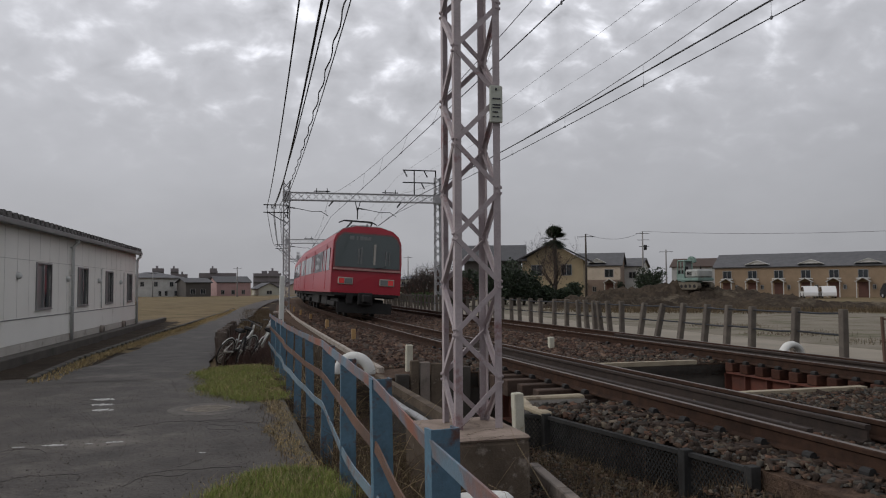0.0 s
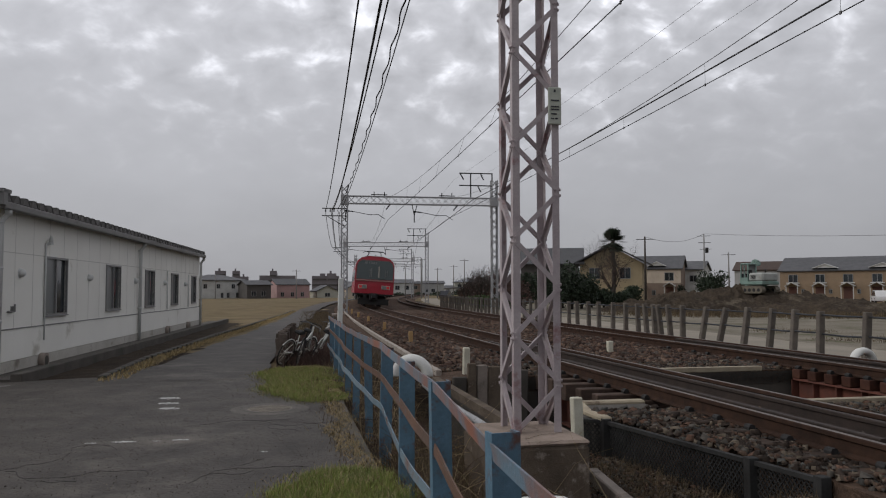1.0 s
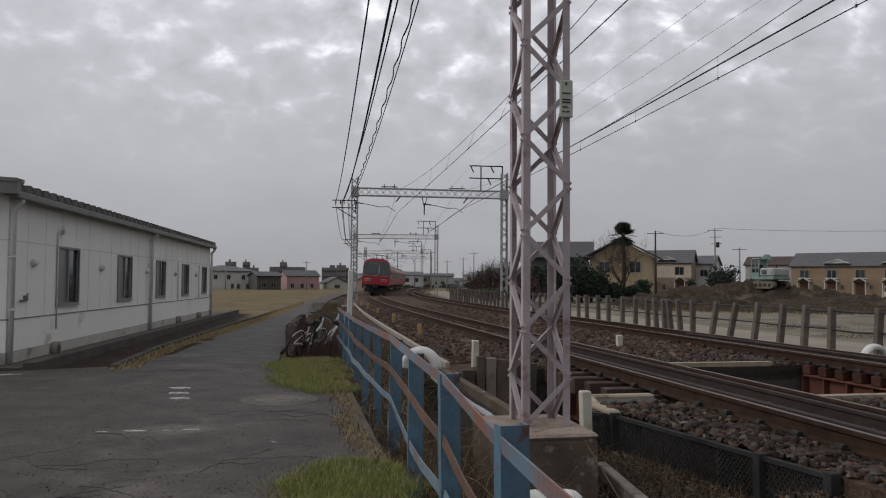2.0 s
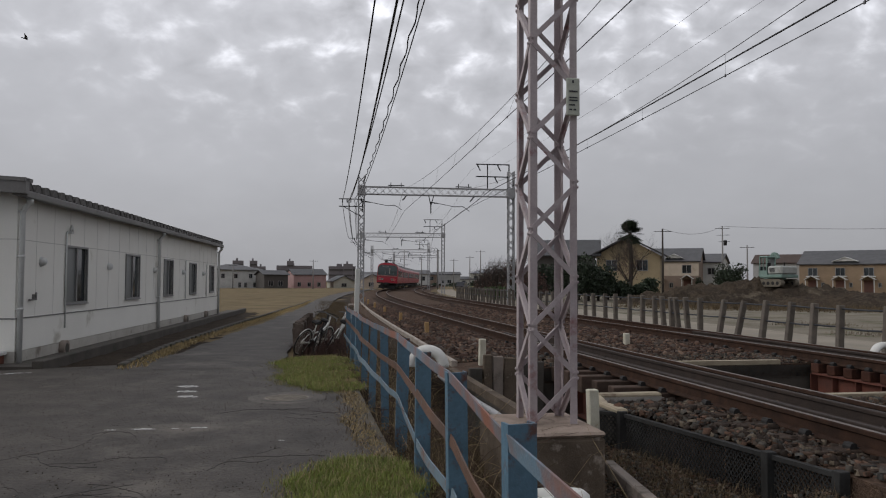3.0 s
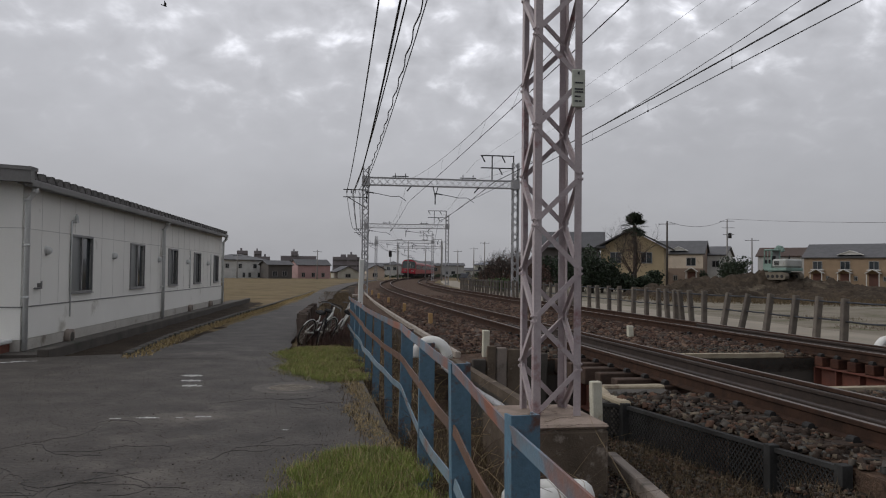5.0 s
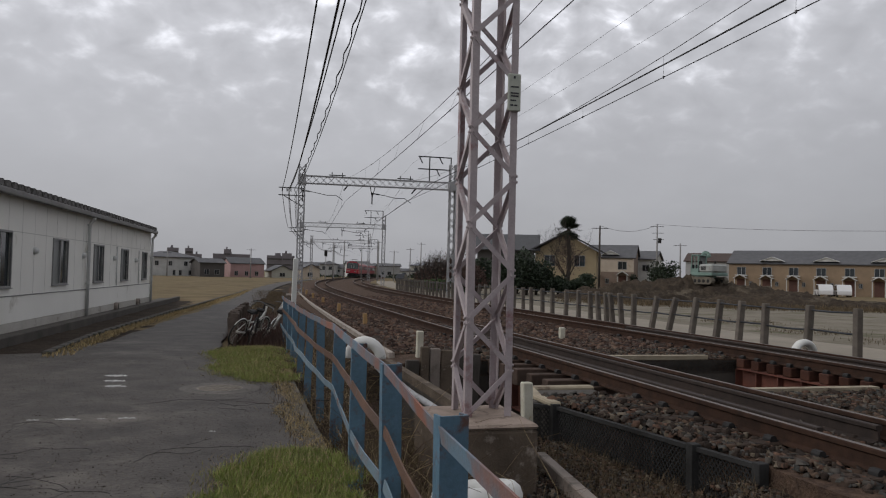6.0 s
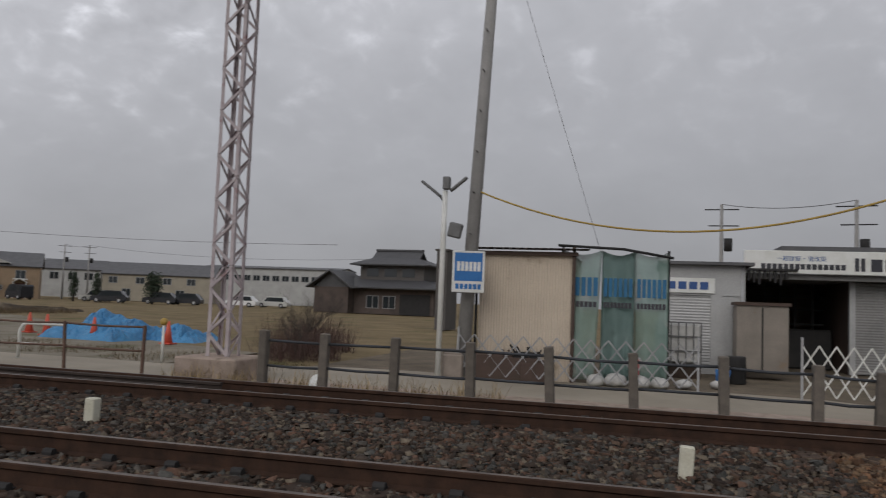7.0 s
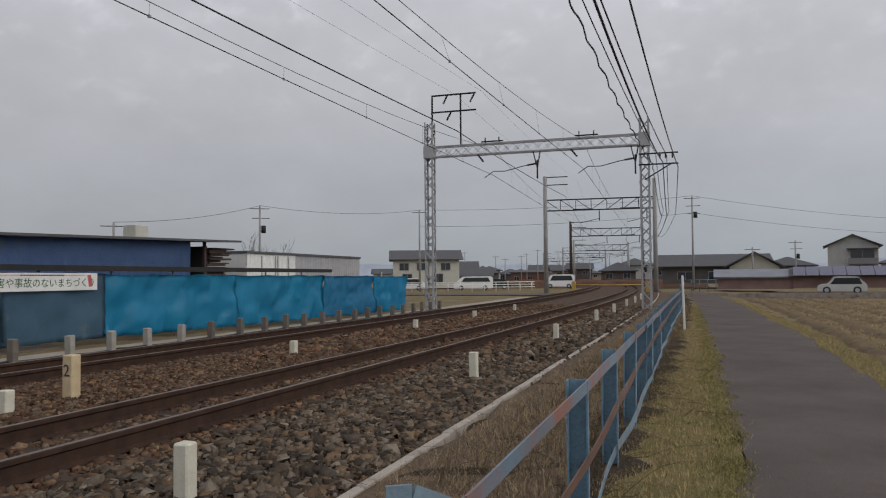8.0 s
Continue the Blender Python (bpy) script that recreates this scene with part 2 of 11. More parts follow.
STAKEY = mat("yellowed_stake", (0.42, 0.27, 0.12), (0.33, 0.2, 0.09), 0.8, scale=5, fine=50, bump=0.2)
WIRE = mat("black_wire", (0.03, 0.03, 0.032), (0.02, 0.02, 0.022), 0.6, 0.2, scale=2, fine=20, bump=0)
WIREPALE = mat("weathered_wire", (0.2, 0.2, 0.21), (0.15, 0.15, 0.16), 0.6, 0.3, scale=2, fine=20, bump=0)
DARK = mat("dark_metal", (0.03, 0.028, 0.028), (0.02, 0.02, 0.02), 0.8, 0.2, scale=3, fine=30, bump=0.2)
TRAINRED = mat("train_red", (0.37, 0.013, 0.03), (0.33, 0.011, 0.026), 0.32, scale=0.8, fine=20, bump=0.02, var=0.03)
TRAINDARK = mat("train_dark", (0.014, 0.014, 0.014), (0.02, 0.018, 0.017), 0.8, scale=3, fine=20, bump=0.2)
TRAINROOF = mat("train_roof", (0.20, 0.2, 0.2), (0.15, 0.15, 0.15), 0.7, scale=1, fine=15, bump=0.1)
BARS = mat("dark_print", (0.03, 0.03, 0.04), (0.035, 0.035, 0.045), 0.6, scale=5, fine=20, bump=0)
POSTWOOD = mat("grey_post", (0.155, 0.132, 0.11), (0.1, 0.086, 0.074), 0.9, scale=4, fine=40, bump=0.4, random_var=0.15)


def glass_mat(name, tint, rough=0.08):
    m = bpy.data.materials.new(name)
    m.use_nodes = True
    b = m.node_tree.nodes["Principled BSDF"]
    b.inputs["Base Color"].default_value = (*tint, 1)
    b.inputs["Roughness"].default_value = rough
    b.inputs["Specular IOR Level"].default_value = 0.7
    MATS[name] = m
    return m


GLASS = glass_mat("window_glass", (0.025, 0.03, 0.034))
TRAINGLASS = glass_mat("cab_glass", (0.012, 0.014, 0.016), 0.05)
GLASSPALE = glass_mat("frosted_glass", (0.16, 0.17, 0.17), 0.3)

# ---- geometry helpers ----


def part(name, bm, material, parent=None, label="", smooth=False):
    me = bpy.data.meshes.new(name)
    bm.to_mesh(me)
    bm.free()
    if isinstance(material, (list, tuple)):
        for m in material:
            me.materials.append(m)
    else:
        me.materials.append(material)
    if smooth:
        me.polygons.foreach_set("use_smooth", [True] * len(me.polygons))
    ob = new(name, me)
    if parent is not None:
        ob.parent = parent
    if label:
        ob["label"] = label
    return ob


def pieces(name, bm, material, parent, label=""):
    """Every loose piece of the bmesh becomes a part of its own."""
    left = set(bm.faces)
    while left:
        seen, todo = set(), [next(iter(left))]
        while todo:
            f = todo.pop()
            if f in seen:
                continue
            seen.add(f)
            for v in f.verts:
                todo.extend(g for g in v.link_faces if g not in seen)
        left -= seen
        sub = bmesh.new()
        vm = {}
        for f in sorted(seen, key=lambda q: q.index):
            for v in f.verts:
                if v not in vm:
                    vm[v] = sub.verts.new(v.co)
            sub.faces.new([vm[v] for v in f.verts])
        bmesh.ops.recalc_face_normals(sub, faces=sub.faces)
        part(name, sub, material, parent, label)
    bm.free()


def grow(ob, k):
    """Scale a thing's meshes about its base, keeping its own scale at 1."""
    done = set()
    for c in ob.children_recursive:
        c.location = c.location * k
        if c.data and c.data.name not in done:
            c.data.transform(Matrix.Scale(k, 4))
            done.add(c.data.name)


def raw(name, verts, faces, material, parent=None, label="", smooth=False):
    """One mesh from numpy arrays: verts (n, 3), faces (m, k)."""
    me = bpy.data.meshes.new(name)
    verts, faces = np.asarray(verts, np.float32), np.asarray(faces, np.int32)
    k = faces.shape[1]
    me.vertices.add(len(verts))
    me.vertices.foreach_set("co", verts.ravel())
    me.loops.add(faces.size)
    me.loops.foreach_set("vertex_index", faces.ravel())
    me.polygons.add(len(faces))
    me.polygons.foreach_set("loop_start", np.arange(0, faces.size, k, dtype=np.int32))
    me.polygons.foreach_set("loop_total", np.full(len(faces), k, np.int32))
    if smooth:
        me.polygons.foreach_set("use_smooth", np.ones(len(faces), bool))
    me.update(calc_edges=True)
    me.validate()
    me.materials.append(material)
    ob = new(name, me)
    if parent is not None:
        ob.parent = parent
    if label:
        ob["label"] = label
    return ob


def thing(name, m, label, category, group="", kind=""):
    ob = new(name)
    ob.matrix_world = m
    ob.empty_display_size = 0.1
    return tagged(ob, label, category, group, kind)


def box(bm, x0, y0, z0, x1, y1, z1, m=None, bevel=0.0, mi=0):
    vs = [bm.verts.new(Vector(p)) for p in ((x0, y0, z0), (x1, y0, z0), (x1, y1, z0), (x0, y1, z0), (x0, y0, z1), (x1, y0, z1), (x1, y1, z1), (x0, y1, z1))]
    fs = [bm.faces.new([vs[i] for i in f]) for f in ((3, 2, 1, 0), (4, 5, 6, 7), (0, 1, 5, 4), (1, 2, 6, 5), (2, 3, 7, 6), (3, 0, 4, 7))]
    for f in fs:
        f.material_index = mi
    if bevel:
        r = bmesh.ops.bevel(bm, geom=list({e for f in fs for e in f.edges}), offset=bevel, segments=1, affect="EDGES", profile=0.5)
        vs = list({v for f in r["faces"] for v in f.verts} | {v for v in vs if v.is_valid})
        for f in r["faces"]:
            f.material_index = mi
    if m is not None:
        bmesh.ops.transform(bm, matrix=m, verts=[v for v in vs if v.is_valid])
    return vs


def beam(bm, p0, p1, wx, wy, up=(0, 0, 1), mi=0):
    """A square bar from p0 to p1."""
    p0, p1 = Vector(p0), Vector(p1)
    d = (p1 - p0).normalized()
    side = d.cross(Vector(up))
    if side.length < 1e-4:
        side = d.cross(Vector((1, 0, 0)))
    side.normalize()
    upv = side.cross(d)
    vs = []
    for p in (p0, p1):
        for a, b in ((-1, -1), (1, -1), (1, 1), (-1, 1)):
            vs.append(bm.verts.new(p + side * a * wx / 2 + upv * b * wy / 2))
    for f in ((0, 1, 2, 3), (7, 6, 5, 4), (0, 4, 5, 1), (1, 5, 6, 2), (2, 6, 7, 3), (3, 7, 4, 0)):
        bm.faces.new([vs[i] for i in f]).material_index = mi
    return vs


def angle_bar(bm, p0, p1, size, t, dir1, dir2):
    """An L-section bar whose two flanges point along dir1 and dir2."""
    p0, p1, a, b = Vector(p0), Vector(p1), Vector(dir1).normalized(), Vector(dir2).normalized()
    prof = [(0, 0), (size, 0), (size, t), (t, t), (t, size), (0, size)]
    rows = [[bm.verts.new(p + a * u + b * v) for u, v in prof] for p in (p0, p1)]
    n = len(prof)
    for i in range(n):
        bm.faces.new((rows[0][i], rows[0][(i + 1) % n], rows[1][(i + 1) % n], rows[1][i]))
    bm.faces.new(rows[0][::-1])
    bm.faces.new(rows[1])


def tube(bm, pts, r, n=6, caps=True, radii=None, mi=0):
    """A round tube through the points."""
    pts = [Vector(p) for p in pts]
    rings = []
    ref = None
    for i, p in enumerate(pts):
        d = (pts[min(i + 1, len(pts) - 1)] - pts[max(i - 1, 0)]).normalized()
        if ref is None:
            ref = d.cross(Vector((0, 0, 1)))
            if ref.length < 1e-3:
                ref = d.cross(Vector((1, 0, 0)))
        side = (ref - d * ref.dot(d)).normalized()
        ref = side
        upv = d.cross(side)
        rr = radii[i] if radii else r
        rings.append([bm.verts.new(p + (side * math.cos(2 * math.pi * k / n) + upv * math.sin(2 * math.pi * k / n)) * rr) for k in range(n)])
    for a, b in zip(rings, rings[1:]):
        for k in range(n):
            f = bm.faces.new((a[k], a[(k + 1) % n], b[(k + 1) % n], b[k]))
            f.smooth, f.material_index = n > 5, mi
    if caps:
        bm.faces.new(rings[0][::-1]).material_index = mi
        bm.faces.new(rings[-1]).material_index = mi


def poly(bm, pts, mi=0):
    f = bm.faces.new([bm.verts.new(Vector(p)) for p in pts])
    f.material_index = mi
    return f


def prism(bm, outline, y0, y1, m=None, mi=0):
    """An outline in x, z drawn out from y0 to y1."""
    a = [bm.verts.new((x, y0, z)) for x, z in outline]
    b = [bm.verts.new((x, y1, z)) for x, z in outline]
    n = len(outline)
    fs = [bm.faces.new(a), bm.faces.new(b[::-1])]
    for i in range(n):
        fs.append(bm.faces.new((a[(i + 1) % n], a[i], b[i], b[(i + 1) % n])))
    for f in fs:
        f.material_index = mi
    if m is not None:
        bmesh.ops.transform(bm, matrix=m, verts=a + b)
    return a + b


def wall_panel(bm, w, h, t, holes, m=None, mi=0):
    """A wall in x (0..w), z (0..h), thickness t behind y=0, with true rectangular openings (x0, z0, x1, z1)."""
    xs = sorted({0, w, *[v for o in holes for v in (o[0], o[2])]})
    zs = sorted({0, h, *[v for o in holes for v in (o[1], o[3])]})
    start = len(bm.verts)
    made = []
    for xa, xb in zip(xs, xs[1:]):
        for za, zb in zip(zs, zs[1:]):
            cx, cz = (xa + xb) / 2, (za + zb) / 2
            if any(o[0] < cx < o[2] and o[1] < cz < o[3] for o in holes):
                continue
            made += box(bm, xa, 0, za, xb, t, zb, mi=mi)
    bmesh.ops.remove_doubles(bm, verts=made, dist=0.0005)
    if m is not None:
        bm.verts.ensure_lookup_table()
        bmesh.ops.transform(bm, matrix=m, verts=bm.verts[start:])


# ---- the line of the railway: arc length s (north positive), offset l (east positive) ----
TX0, TH0 = 5.7519, -0.28190
KNOT_S = [-420, -150, -40, 0, 30, 60, 100, 140, 180, 420]
KNOT_K = [0.002061, 0.001809, 0.001343, 0.000456, 0.000824, 0.001930, 0.001747, 0.000964, 0.000322, -0.000191]  # curvature, 1/m
LS = np.arange(-420.0, 420.01, 0.5)
_i0 = int(np.argmin(abs(LS)))
LH = np.cumsum(np.interp(LS, KNOT_S, KNOT_K)) * 0.5
LH = LH - LH[_i0] + TH0
LXc = np.concatenate([[0], np.cumsum((np.sin(LH[1:]) + np.sin(LH[:-1])) / 2 * 0.5)])
LYc = np.concatenate([[0], np.cumsum((np.cos(LH[1:]) + np.cos(LH[:-1])) / 2 * 0.5)])
LXc, LYc = LXc - LXc[_i0] + TX0, LYc - LYc[_i0]


def head(s):
    return float(np.interp(s, LS, LH))


def P(s, l=0.0, z=0.0):
    x, y, h = np.interp(s, LS, LXc), np.interp(s, LS, LYc), head(s)
    return Vector((x + l * math.cos(h), y - l * math.sin(h), z))


def at_line(s, l=0.0, z=0.0, turn=0.0):
    """A pose on the line: x to the east, y to the north along the track."""
    p = P(s, l, z)
    return pose(p.x, p.y, p.z, 0, 0, -math.degrees(head(s)) + turn)


def to_sl(x, y):
    """Arrays of x, y to s, l."""
    x, y = np.asarray(x, float), np.asarray(y, float)
    s = y * 1.03
    for _ in range(8):
        px, py, h = np.interp(s, LS, LXc), np.interp(s, LS, LYc), np.interp(s, LS, LH)
        s = np.clip(s + (x - px) * np.sin(h) + (y - py) * np.cos(h), -419, 419)
    px, py, h = np.interp(s, LS, LXc), np.interp(s, LS, LYc), np.interp(s, LS, LH)
    return s, (x - px) * np.cos(h) - (y - py) * np.sin(h)


def sweep(bm, profile, s0, s1, step=1.0, mi=None, closed=True):
    """A profile of (l, z) drawn along the line."""
    ss = np.arange(s0, s1 + 1e-6, step)
    rows = [[bm.verts.new(P(s, l, z)) for l, z in profile] for s in ss]
    n = len(profile)
    for a, b in zip(rows, rows[1:]):
        for i in range(n if closed else n - 1):
            f = bm.faces.new((a[i], a[(i + 1) % n], b[(i + 1) % n], b[i]))
            if mi:
                f.material_index = mi[i]
    if closed:
        bm.faces.new(rows[0][::-1])
        bm.faces.new(rows[-1])


RAILZ, BED, BOFF = 0.30, 0.085, 4.63
PIT0, PIT1 = 10.7, 14.7  # the watercourse under the line


def ground_z(x, y):
    s, l = to_sl(x, y)
    z = np.full(s.shape, -0.06)
    z = np.where(abs(s) > 415, -0.06, z)
    near = abs(s) < 410
    # strip between the fence and the ballast kerb
    ditch = np.exp(-((s - 8.5) / 6.0) ** 4)
    z = np.where(near & (l > -4.75) & (l < -2.9), np.where(s < -1, 0.04, -0.08) - 0.30 * ditch, z)
    z = np.where(near & (l > -2.9) & (l < 6.6), -0.10, z)
    z = np.where(near & (l > -2.9) & (l < np.where(s > 7.2, -0.8, -1.7)) & (s > 3) & (s < 16), -0.35, z)
    z = np.where(near & (s > PIT0 - 0.3) & (s < PIT1 + 0.3) & (l > -3.6) & (l < 6.6), -1.5, z)
    # paddy fields to the west lie a little lower
    z = np.where((l < -11.5) | ((l < -8.3) & (s < 5)), -0.22, z)
    return z


# ---- ground: one sheet to the horizon ----
gx = np.unique(np.concatenate([np.linspace(-1500, -60, 16), np.arange(-60, -14, 3.0), np.arange(-14, 22, 0.4), np.arange(22, 90, 3.0), np.linspace(90, 1500, 16)]))
gy = np.unique(np.concatenate([np.linspace(-1500, -70, 16), np.arange(-70, -20, 2.0), np.arange(-20, 40, 0.4), np.arange(40, 160, 4.0), np.linspace(160, 1500, 16)]))
GX, GY = np.meshgrid(gx, gy)
GZ = ground_z(GX.ravel(), GY.ravel())
rng = np.random.default_rng(3)
GZ = GZ + rng.normal(0, 0.012, GZ.shape)
nx_, ny_ = len(gx), len(gy)
ii = (np.arange(ny_ - 1)[:, None] * nx_ + np.arange(nx_ - 1)[None, :]).ravel()
ground = raw("ground", np.stack([GX.ravel(), GY.ravel(), GZ], 1), np.stack([ii, ii + 1, ii + 1 + nx_, ii + nx_], 1), FIELD)
ground.data.materials.append(DIRT)
ci = np.stack([ii, ii + nx_ + 1], 1)
cs, cl = to_sl(GX.ravel()[ci].mean(1), GY.ravel()[ci].mean(1))
soil = ((cl > -4.9) & (cl < 7.2) & (abs(cs) < 120)) | ((cl > -14) & (cl < -8) & (cs > 15) & (cs < 42))
ground.data.polygons.foreach_set("material_index", soil.astype(np.int32))
tagged(ground, "flat ground of dry winter fields and bare soil", "ground", kind="structure")


# ---- roads and paths ----
bm = bmesh.new()
outer = [(-4.85, -3.0), (-4.85, 16.2), (-6.6, 16.6), (-9.0, 16.8), (-10.7, 16.2), (-60, 13.5), (-60, -3.0)]
pts = [P(s, l, 0) for l, s in outer]
top = [bm.verts.new(p) for p in pts]
low = [bm.verts.new(p - Vector((0, 0, 0.3))) for p in pts]
bm.faces.new(top)
for i in range(len(pts)):
    j = (i + 1) % len(pts)
    bm.faces.new((top[i], low[i], low[j], top[j]))
bmesh.ops.recalc_face_normals(bm, faces=bm.faces)
tagged(part("road_junction", bm, ASPHALT), "worn dark asphalt road with faded white marks", "road", kind="structure")


def strip(name, rows, z, material, label, category, thick=0.08):
    """A paved strip: rows of s, l_left, l_right."""
    bm = bmesh.new()
    ss = np.arange(rows[0][0], rows[-1][0] + 0.01, 0.5)
    rs = [r[0] for r in rows]
    grid = []
    for s in ss:
        a, b = np.interp(s, rs, [r[1] for r in rows]), np.interp(s, rs, [r[2] for r in rows])
        wob = 0.05 * math.sin(s * 1.7) + 0.04 * math.sin(s * 0.63) + 0.025 * math.sin(s * 4.3 + 1.0)
        grid.append([bm.verts.new(P(s, l, zz)) for l, zz in ((a + wob, z - thick), (a + wob, z), (b - wob, z), (b - wob, z - thick))])
    for a, b in zip(grid, grid[1:]):
        for i in range(3):
            bm.faces.new((a[i], b[i], b[i + 1], a[i + 1]))
    bmesh.ops.recalc_face_normals(bm, faces=bm.faces)
    return tagged(part(name, bm, material), label, category, kind="structure")


strip("path_north", [(16, -8.75, -6.05), (19.2, -8.15, -5.8), (24, -7.75, -5.65), (32.5, -6.95, -5.42), (40, -6.45, -5.0), (48, -5.95, -4.45), (80, -5.6, -4.0), (150, -5.6, -4.0)], 0.004, ASPHALT, "narrow grey asphalt lane beside the dry fields", "road")
strip("path_south", [(-80, -6.9, -4.7), (-54, -7.1, -4.8), (-30, -7.35, -5.0), (-20, -7.7, -5.28), (-10, -7.6, -5.53), (-3, -7.45, -5.7)], 0.004, PATHWAY, "narrow asphalt lane between grass verge and field", "road")
strip("verge_south", [(-75, -4.95, -4.0), (-30, -5.1, -4.0), (-20, -5.38, -4.1), (-10, -5.63, -4.2), (-3, -5.8, -4.3)], -0.005, GRASSBASE, "patchy grass verge beside the blue fence", "verge")
DRYSOIL = mat("dry_brown_soil", (0.17, 0.122, 0.086), (0.105, 0.077, 0.056), 0.95, scale=2.0, fine=25, bump=0.7, var=0.25, bump_dist=0.03, spec=0.12)
strip("fence_strip", [(-75, -4.1, -2.6), (-32, -4.15, -2.65), (-12, -4.2, -2.87), (-5, -4.3, -3.06), (-1.0, -4.5, -3.06)], 0.056, DRYSOIL, "dry brown soil between fence and ballast kerb", "soil", 0.03)
strip("road_east", [(-60, 7.1, 8.4), (-20, 7.2, 8.5), (-8, 7.3, 8.6), (-4, 7.3, 9.8), (-2, 7.3, 11.0), (4, 7.3, 11.6), (8, 7.4, 11.6), (12, 7.5, 9.9), (17, 7.5, 9.9), (60, 7.6, 10.4), (150, 7.6, 10.6)], 0.0, EASTROAD, "pale concrete lane on the far side of the railway", "road")
YARDSOIL = mat("dusty_yard", (0.19, 0.155, 0.115), (0.115, 0.095, 0.072), 0.95, scale=0.9, fine=18, bump=0.5, var=0.2, stain=(0.08, 0.07, 0.06), stain_amt=0.12, stain_scale=1.2, bump_dist=0.03, spec=0.12)
SITESOIL = mat("pale_site_soil", (0.27, 0.24, 0.19), (0.17, 0.15, 0.115), 0.95, scale=0.5, fine=12, bump=0.5, var=0.2, stain=(0.11, 0.11, 0.06), stain_amt=0.2, stain_scale=0.5, bump_dist=0.04, spec=0.12)
strip("building_site", [(12, 10.0, 14.5), (18, 10.0, 17), (24, 10.1, 22), (36, 10.2, 30), (60, 10.4, 34), (90, 10.6, 30)], -0.02, SITESOIL, "pale bare soil of the building site", "ground")
strip("yard_east", [(-14, 9.7, 28), (5, 10.4, 28), (9, 10.4, 20)], -0.01, YARDSOIL, "bare earth yard before the workshop", "yard")

# ---- ballast bed ----
bm = bmesh.new()
bed_w = [(-2.95, -0.2), (-2.9, 0.02), (-1.75, 0.085), (-0.9, BED), (0.9, BED), (1.8, 0.07), (2.8, 0.07), (3.7, BED), (5.55, BED), (6.5, 0.02), (6.7, -0.2)]
for s0, s1 in ((-300.0, 4.6), (PIT1, 302.7)):
    sweep(bm, bed_w, s0, s1, 2.0)
# beside the watercourse the bed is held by a screen close to the rail
sweep(bm, [(-1.2, -0.5), (-1.2, 0.06), (-0.9, BED), (0.9, BED), (1.8, 0.07), (2.8, 0.07), (3.7, BED), (5.55, BED), (6.5, 0.02), (6.7, -0.5)], 4.6, PIT0, PIT0 - 4.6)
sweep(bm, [(-1.5, -0.5), (-1.5, 0.05), (-1.2, 0.055), (-1.2, -0.5)], 8.4, PIT0, PIT0 - 8.4)
bmesh.ops.recalc_face_normals(bm, faces=bm.faces)
tagged(part("ballast_bed", bm, BALLASTBED), "packed brown ballast under the two tracks", "ballast", kind="structure")

CUBE_V = np.array([(x, y, z) for z in (-1, 1) for y in (-1, 1) for x in (-1, 1)], float) * 0.8
CUBE_F = np.array([(0, 2, 3, 1), (4, 5, 7, 6), (0, 1, 5, 4), (2, 6, 7, 3), (0, 4, 6, 2), (1, 3, 7, 5)])
ICO_V, ICO_F = CUBE_V, np.concatenate([CUBE_F[1:, [0, 1, 2]], CUBE_F[1:, [0, 2, 3]]])


def bed_height(l):
    return np.interp(l, [-3.0, -2.9, -1.75, -0.9, 0.9, 1.8, 2.8, 3.7, 5.55, 6.5, 6.7], [-0.05, 0.02, 0.085, BED, BED, 0.07, 0.07, BED, BED, 0.02, -0.05])


def stones(name, n, s0, s1, l0, l1, size, seed, label, free=False, material=STONE):
    r = np.random.default_rng(seed)
    s, l = r.uniform(s0, s1, n), r.uniform(l0, l1, n)
    if free:
        s, l = s[(s < PIT0 - 0.35) | (l < -3.0)], l[(s < PIT0 - 0.35) | (l < -3.0)]
    ok = free | ~((s > PIT0 - 0.05) & (s < PIT1 + 0.05)) & ~((l < -1.74 + (10.05 - s) * 0.194) & (s > 5.2) & (s < 10.8)) & ~((l < -1.62) & (s > 10.6) & (s < 16))
    # keep the rails' heads and feet clear
    for c in (-0.565, 0.565, BOFF - 0.565, BOFF + 0.565):
        ok &= abs(l - c) > 0.085
    s, l = s[ok], l[ok]
    n = len(s)
    x, y, h = np.interp(s, LS, LXc), np.interp(s, LS, LYc), np.interp(s, LS, LH)
    c = np.stack([x + l * np.cos(h), y - l * np.sin(h), (ground_z(x + l * np.cos(h), y - l * np.sin(h)) + 0.004 if free else bed_height(l)) + r.uniform(-0.015, 0.03, n)], 1)
    v = ICO_V[None] * r.uniform(0.25, 1.2, (n, len(ICO_V), 3))
    v *= (size * r.lognormal(0, 0.3, (n, 1, 1)) * np.stack([r.uniform(0.8, 1.35, n), r.uniform(0.75, 1.1, n), r.uniform(0.55, 0.85, n)], 1)[:, None])
    a = r.uniform(0, 6.283, n)
    t = r.normal(0, 0.6, n)
    ca, sa, ct, st = np.cos(a), np.sin(a), np.cos(t), np.sin(t)
    vx, vy, vz = v[..., 0], v[..., 1], v[..., 2]
    vy, vz = vy * ct[:, None] - vz * st[:, None], vy * st[:, None] + vz * ct[:, None]
    v = np.stack([vx * ca[:, None] - vy * sa[:, None], vx * sa[:, None] + vy * ca[:, None], vz], 2) + c[:, None]
    f = ICO_F[None] + (np.arange(n) * len(ICO_V))[:, None, None]
    return tagged(raw(name, v.reshape(-1, 3), f.reshape(-1, 3), material), label, "ballast", kind="stuff")


